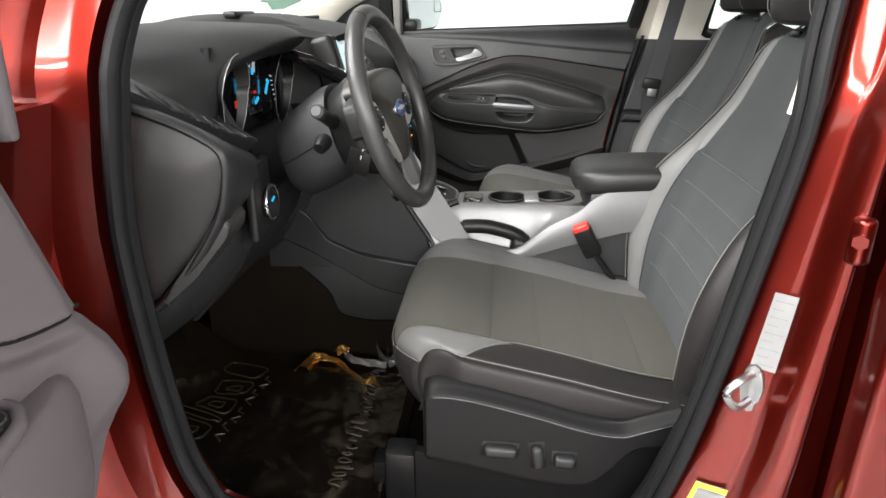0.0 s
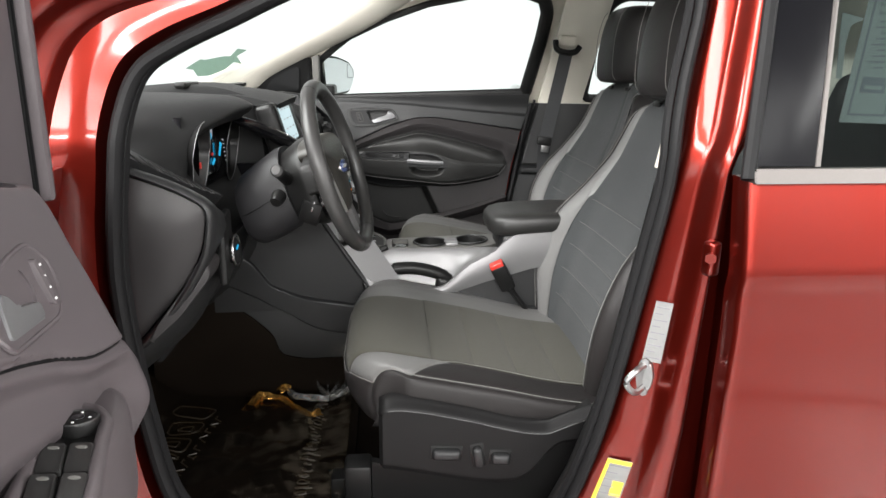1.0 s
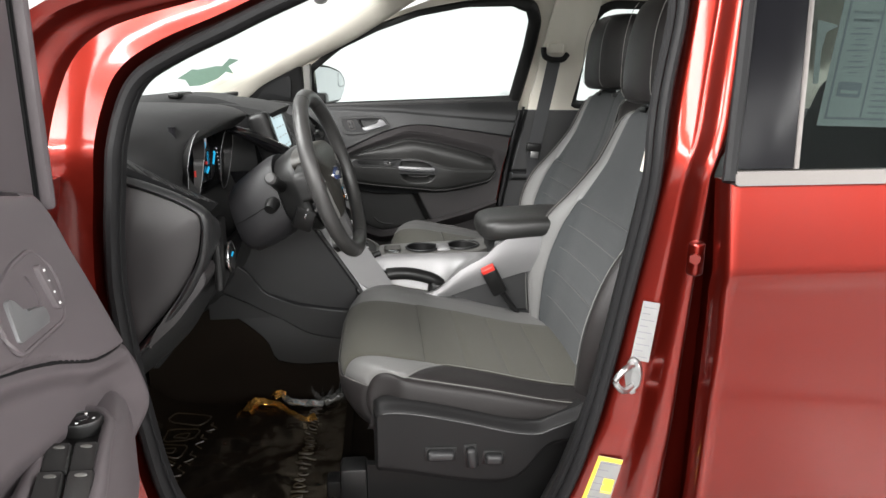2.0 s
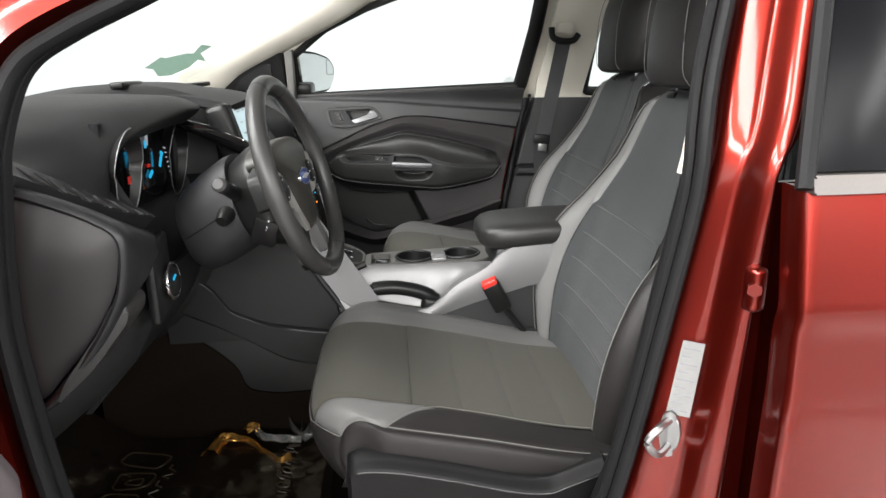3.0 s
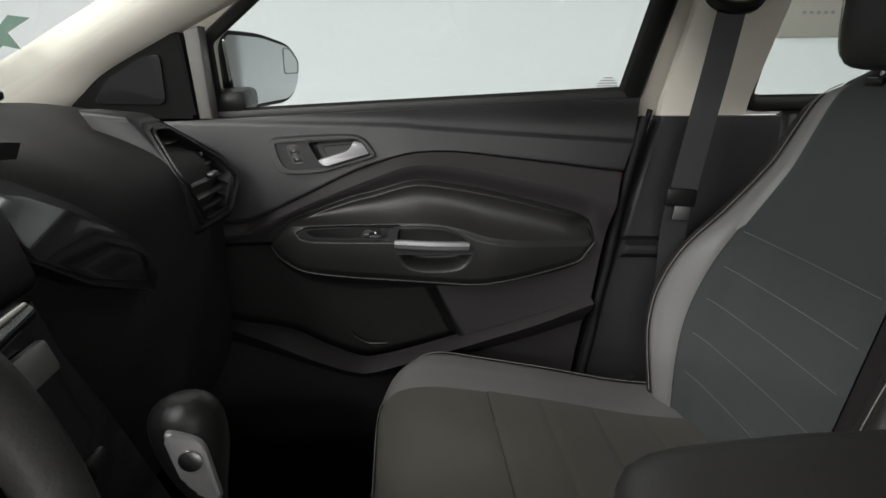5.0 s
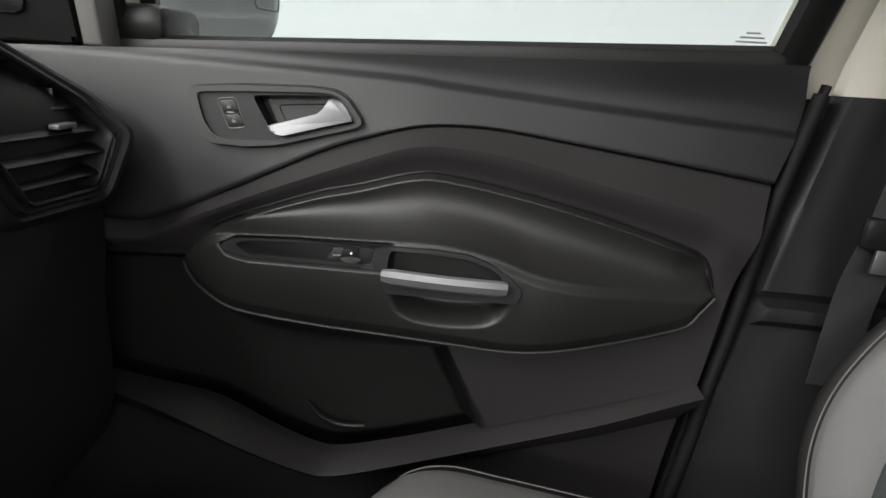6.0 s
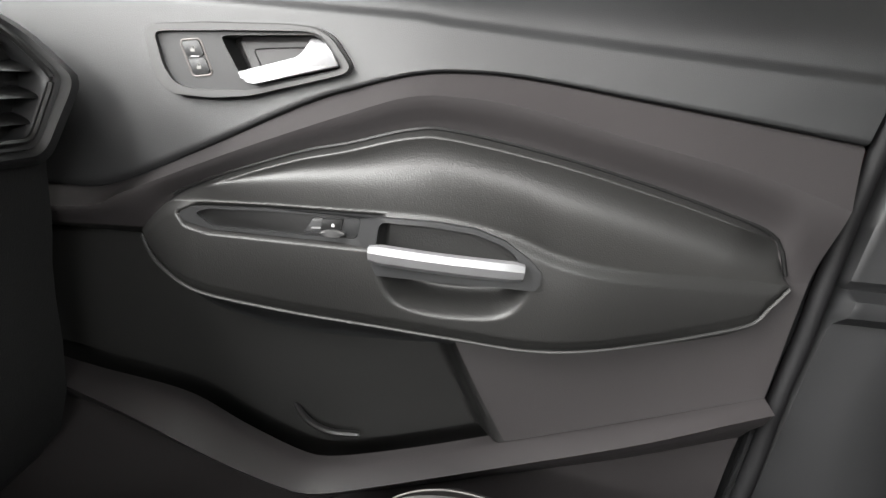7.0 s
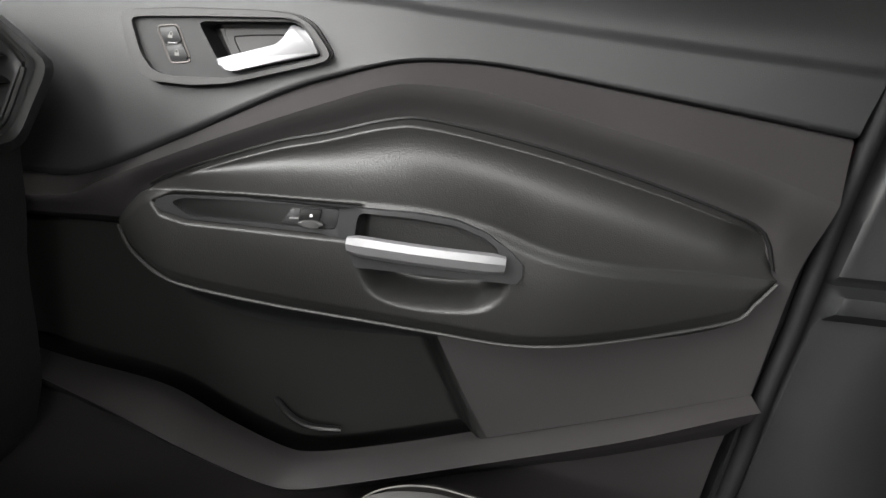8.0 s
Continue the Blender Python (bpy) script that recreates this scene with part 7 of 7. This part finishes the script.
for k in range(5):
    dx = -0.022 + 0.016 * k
    fold([(-0.172, -0.212), (-0.172 + dx * 0.8, -0.180), (-0.172 + dx * 1.7, -0.135)], [0.006, 0.004, 0.002], 0.014, PALE_GLINT, "fold of clear film, its glint put in as pale colour")

# ---- middle pillar fittings, driver side ----
def pil_at(z, d):
    """On the face of the driver side's middle pillar: along it, and across."""
    x0 = pillar_path(z)
    spread = max(0.25, (0.452 - x0) / 0.11)
    return Vector((x0 + 0.012 * spread + d * spread, -(side_y(z) + 0.015) - 0.030 - 0.65 * d, z))


def label_on(name, z0, z1, d0, d1, mat, text, cat, bars):
    t = thing(name, pil_at((z0 + z1) / 2, (d0 + d1) / 2), text, cat)
    n = Vector((-0.55, -0.83, 0)).normalized() * 0.0045
    bm = bmesh.new()
    q = [bm.verts.new(pil_at(z, d) + n) for z, d in ((z0, d0), (z0, d1), (z1, d1), (z1, d0))]
    bm.faces.new(q)
    bmesh.ops.solidify(bm, geom=list(bm.faces), thickness=0.001)
    part("sheet", bm, mat, t)
    for k in range(bars):
        zz = z0 + (z1 - z0) * (k + 0.7) / (bars + 0.6)
        bm = bmesh.new()
        w0 = (d1 - d0)
        q = [bm.verts.new(pil_at(z, d) + n * 1.7) for z, d in ((zz, d0 + 0.12 * w0), (zz, d1 - (0.12 + 0.3 * (k % 2)) * w0), (zz + 0.0014, d1 - (0.12 + 0.3 * (k % 2)) * w0), (zz + 0.0014, d0 + 0.12 * w0))]
        bm.faces.new(q)
        part("print_bar", bm, INK, t)
    return t


label_on("certification_label", 0.79, 0.885, 0.010, 0.032, PAPER, "white printed certification label on the red pillar", "label", 9)
lab = label_on("tyre_label", 0.53, 0.622, 0.006, 0.030, PAPER, "yellow and white tyre pressure label on the pillar", "label", 7)
for z0, z1, d0, d1 in ((0.615, 0.622, 0.006, 0.030), (0.53, 0.615, 0.006, 0.0095), (0.560, 0.586, 0.018, 0.028)):
    bm = bmesh.new()
    bm.faces.new([bm.verts.new(pil_at(z, d) + Vector((-0.55, -0.83, 0)).normalized() * 0.0068) for z, d in ((z0, d0), (z0, d1), (z1, d1), (z1, d0))])
    part("yellow_field", bm, YELLOW, lab)

catch = thing("door_striker", pil_at(0.765, 0.02), "bright zinc door striker bolted to the pillar", "door striker")
c = pil_at(0.765, 0.018)
n = Vector((-0.62, -0.78, 0)).normalized()
t = Vector((0.78, -0.62, 0)).normalized()
plate = [(-0.008, 0.030), (0.008, 0.024), (0.013, 0.0), (0.008, -0.024), (-0.008, -0.030), (-0.014, 0.0)]
part("striker_plate", prism(rounded(plate, 0.008), lambda a, b, d: c + t * a + Vector((0, 0, b)) + n * d, -0.004, 0.006, 0.002), STEEL, catch, "zinc striker plate")
part("striker_loop", tube(smooth_line([tuple(c + Vector((0, 0, 0.018)) + n * 0.0), tuple(c + Vector((0, 0, 0.018)) + n * 0.03 - t * 0.006), tuple(c + Vector((0, 0, 0.0)) + n * 0.040 - t * 0.016), tuple(c + Vector((0, 0, -0.018)) + n * 0.03 - t * 0.006), tuple(c + Vector((0, 0, -0.018)))], 20), 0.0048, 8), STEEL, catch, "zinc striker loop")
for s in (-1, 1):
    part("bolt", disc(c + Vector((0, 0, s * 0.024)) + n * 0.009, n, 0.007, 0.005, 6), STEEL, catch, "zinc bolt head")

# inner pillar trim by the driver seat: pale above the belt, black below
def pillar_edge(z, dx):
    return Vector((pillar_path(z) + dx, -(side_y(z) + 0.015) + 0.026, z))


part("pillar_trim", tube([pillar_edge(z, 0.004) for z in np.linspace(1.07, 1.46, 16)], 0.014, 10, False, 1.0, (0, 1, 0)), BEIGE, body, "pale beige inner pillar edge")
part("pillar_trim", tube([pillar_edge(z, 0.008) for z in np.linspace(0.44, 1.085, 24)], 0.012, 10, False, 1.0, (0, 1, 0)), BLACK, body, "charcoal inner pillar trim")

# rear door hinge on the driver side
hinge = part("hinge", block(pose(0.418, -0.822, 0.965, 0, 0, 20), 0.02, 0.02, 0.05, 0.006, 3), RED, body, "red painted door hinge")
part("bolt", disc((0.41, -0.836, 0.968), (-0.4, -0.9, 0), 0.008, 0.006, 6), RED, hinge)

# paper in the rear door's window
notice = thing("window_notice", (0.65, -0.80, 1.14), "printed notice sheet behind the privacy glass", "notice")


def note_at(a, b, d):
    return Vector((a, -(0.80 - 0.34 * (b - 1.08)) - d, b))


def leaning(x, z):
    """A place on the sheet: x along its foot, shifted back with height."""
    return (x + 0.325 * (z - 1.146), z)


def note_piece(name, corners, mat, d1):
    part(name, prism([leaning(x, z) for x, z in corners], note_at, -0.001 if d1 < 0.0003 else 0.0, d1), mat, notice)


note_piece("sheet", [(0.600, 1.146), (0.86, 1.138), (0.86, 1.345), (0.600, 1.345)], PAPER, 0.0)
note_piece("border", [(0.609, 1.155), (0.85, 1.148), (0.85, 1.151), (0.612, 1.158), (0.612, 1.335), (0.609, 1.335)], INK, 0.0006)
note_piece("column_rule", [(0.6625, 1.156), (0.665, 1.156), (0.665, 1.335), (0.6625, 1.335)], INK, 0.0006)
for k in range(9):
    z, w = 1.218 + 0.0078 * k, 0.007 + 0.005 * (k * 5 % 3)
    note_piece("print_bar", [(0.637 - w, z), (0.637 + w, z), (0.637 + w, z + 0.002), (0.637 - w, z + 0.002)], INK, 0.0006)
for k in range(14):
    z = 1.162 + 0.0085 * k
    note_piece("print_bar", [(0.674, z), (0.76, z - 0.002), (0.76, z), (0.674, z + 0.002)], INK, 0.0006)
part("stamp", prism(rounded([leaning(0.619, 1.186), leaning(0.655, 1.184), leaning(0.655, 1.205), leaning(0.619, 1.207)], 0.003), note_at, 0.0, 0.0008), INK, notice)
note_piece("stamp_bar", [(0.624, 1.1905), (0.650, 1.189), (0.650, 1.194), (0.624, 1.1955)], PAPER, 0.0012)
part("paper_slip", prism([(0.590, 1.204), (0.598, 1.204), (0.606, 1.250), (0.616, 1.275), (0.636, 1.284), (0.604, 1.292)], note_at, 0.012, 0.013), PAPER, notice, "pale curled paper slip")
for row, words in enumerate(("Protect Your", "Investment")):
    cu = bpy.data.curves.new("words", "FONT")
    cu.body, cu.size, cu.extrude = words, 0.0092, 0.0002
    tx = new("heading", cu)
    tx.data.materials.append(INK)
    tx.matrix_basis = Matrix.Translation(note_at(0.670 - 0.003 * row, 1.302 - 0.011 * row, 0.001)) @ pose(0, 0, 0, 71, 0, 0)
    tx.parent = notice
    tx.matrix_parent_inverse = root_of(notice).inverted()

# rear seat, seen past the front seats
rear = thing("bench_seat", (1.25, 0, 0.43), "dark grey cloth rear bench seat", "car seat")
part("bench", block(pose(1.2, 0, 0.58), 0.5, 1.25, 0.22, 0.05, 3), CLOTH, rear, "grey cloth bench")
part("backrest", block(pose(1.52, 0, 0.90, 0, 20, 0), 0.16, 1.25, 0.62, 0.05, 3), CLOTH, rear, "grey cloth backrest")

# inside mirror
inside = thing("rear_view_mirror", (-0.17, -0.03, 1.44), "black inside rear-view mirror", "mirror")
part("housing", block(pose(-0.15, -0.03, 1.415, 0, -10, 8), 0.04, 0.25, 0.07, 0.018, 3), BLACK, inside, "black mirror housing")
part("mirror_glass", block(pose(-0.128, -0.03, 1.413, 0, -10, 8), 0.004, 0.235, 0.058, 0.001), MIRROR, inside)
part("mirror_stem", tube([(-0.16, -0.03, 1.44), (-0.20, -0.03, 1.47)], 0.012, 10), BLACK, inside)

# green sticker low on the windscreen
sticker = thing("windscreen_sticker", (-0.58, 0.60, 1.17), "torn dark green sticker on the windscreen", "sticker")
GREEN = material("dark_green_print", (0.05, 0.1, 0.07), 0.5, vary=0.5, blotch=60)
leafy = [(-0.675, 1.196), (-0.625, 1.226), (-0.61, 1.224), (-0.55, 1.236), (-0.53, 1.236), (-0.505, 1.26), (-0.475, 1.256), (-0.51, 1.236), (-0.495, 1.212), (-0.52, 1.218), (-0.548, 1.196), (-0.60, 1.175), (-0.638, 1.172), (-0.65, 1.192)]
part("print", prism(leafy, lambda a, b, d: Vector((a, 0.60 - d, b)), 0.0, 0.001), GREEN, sticker)

# board on the far wall, seen through the rear window
board = thing("wall_board", (3.65, 4.98, 1.30), "beige board with a red upper edge on the wall", "board")
BOARD = material("beige_board", (0.34, 0.32, 0.28), 0.7, grain=0.1, scale=80)
part("panel", block(pose(3.65, 4.985, 1.455), 1.0, 0.03, 0.29, 0.004), BOARD, board, "beige panel")
part("upper_edge", block(pose(3.65, 4.98, 1.675), 1.0, 0.04, 0.15, 0.004), RED_PLASTIC, board, "red upper edge")
for k in range(5):
    part("print_bar", block(pose(3.34 + 0.06 * k, 4.968, 1.50), 0.03, 0.004, 0.022, 0), INK, board)
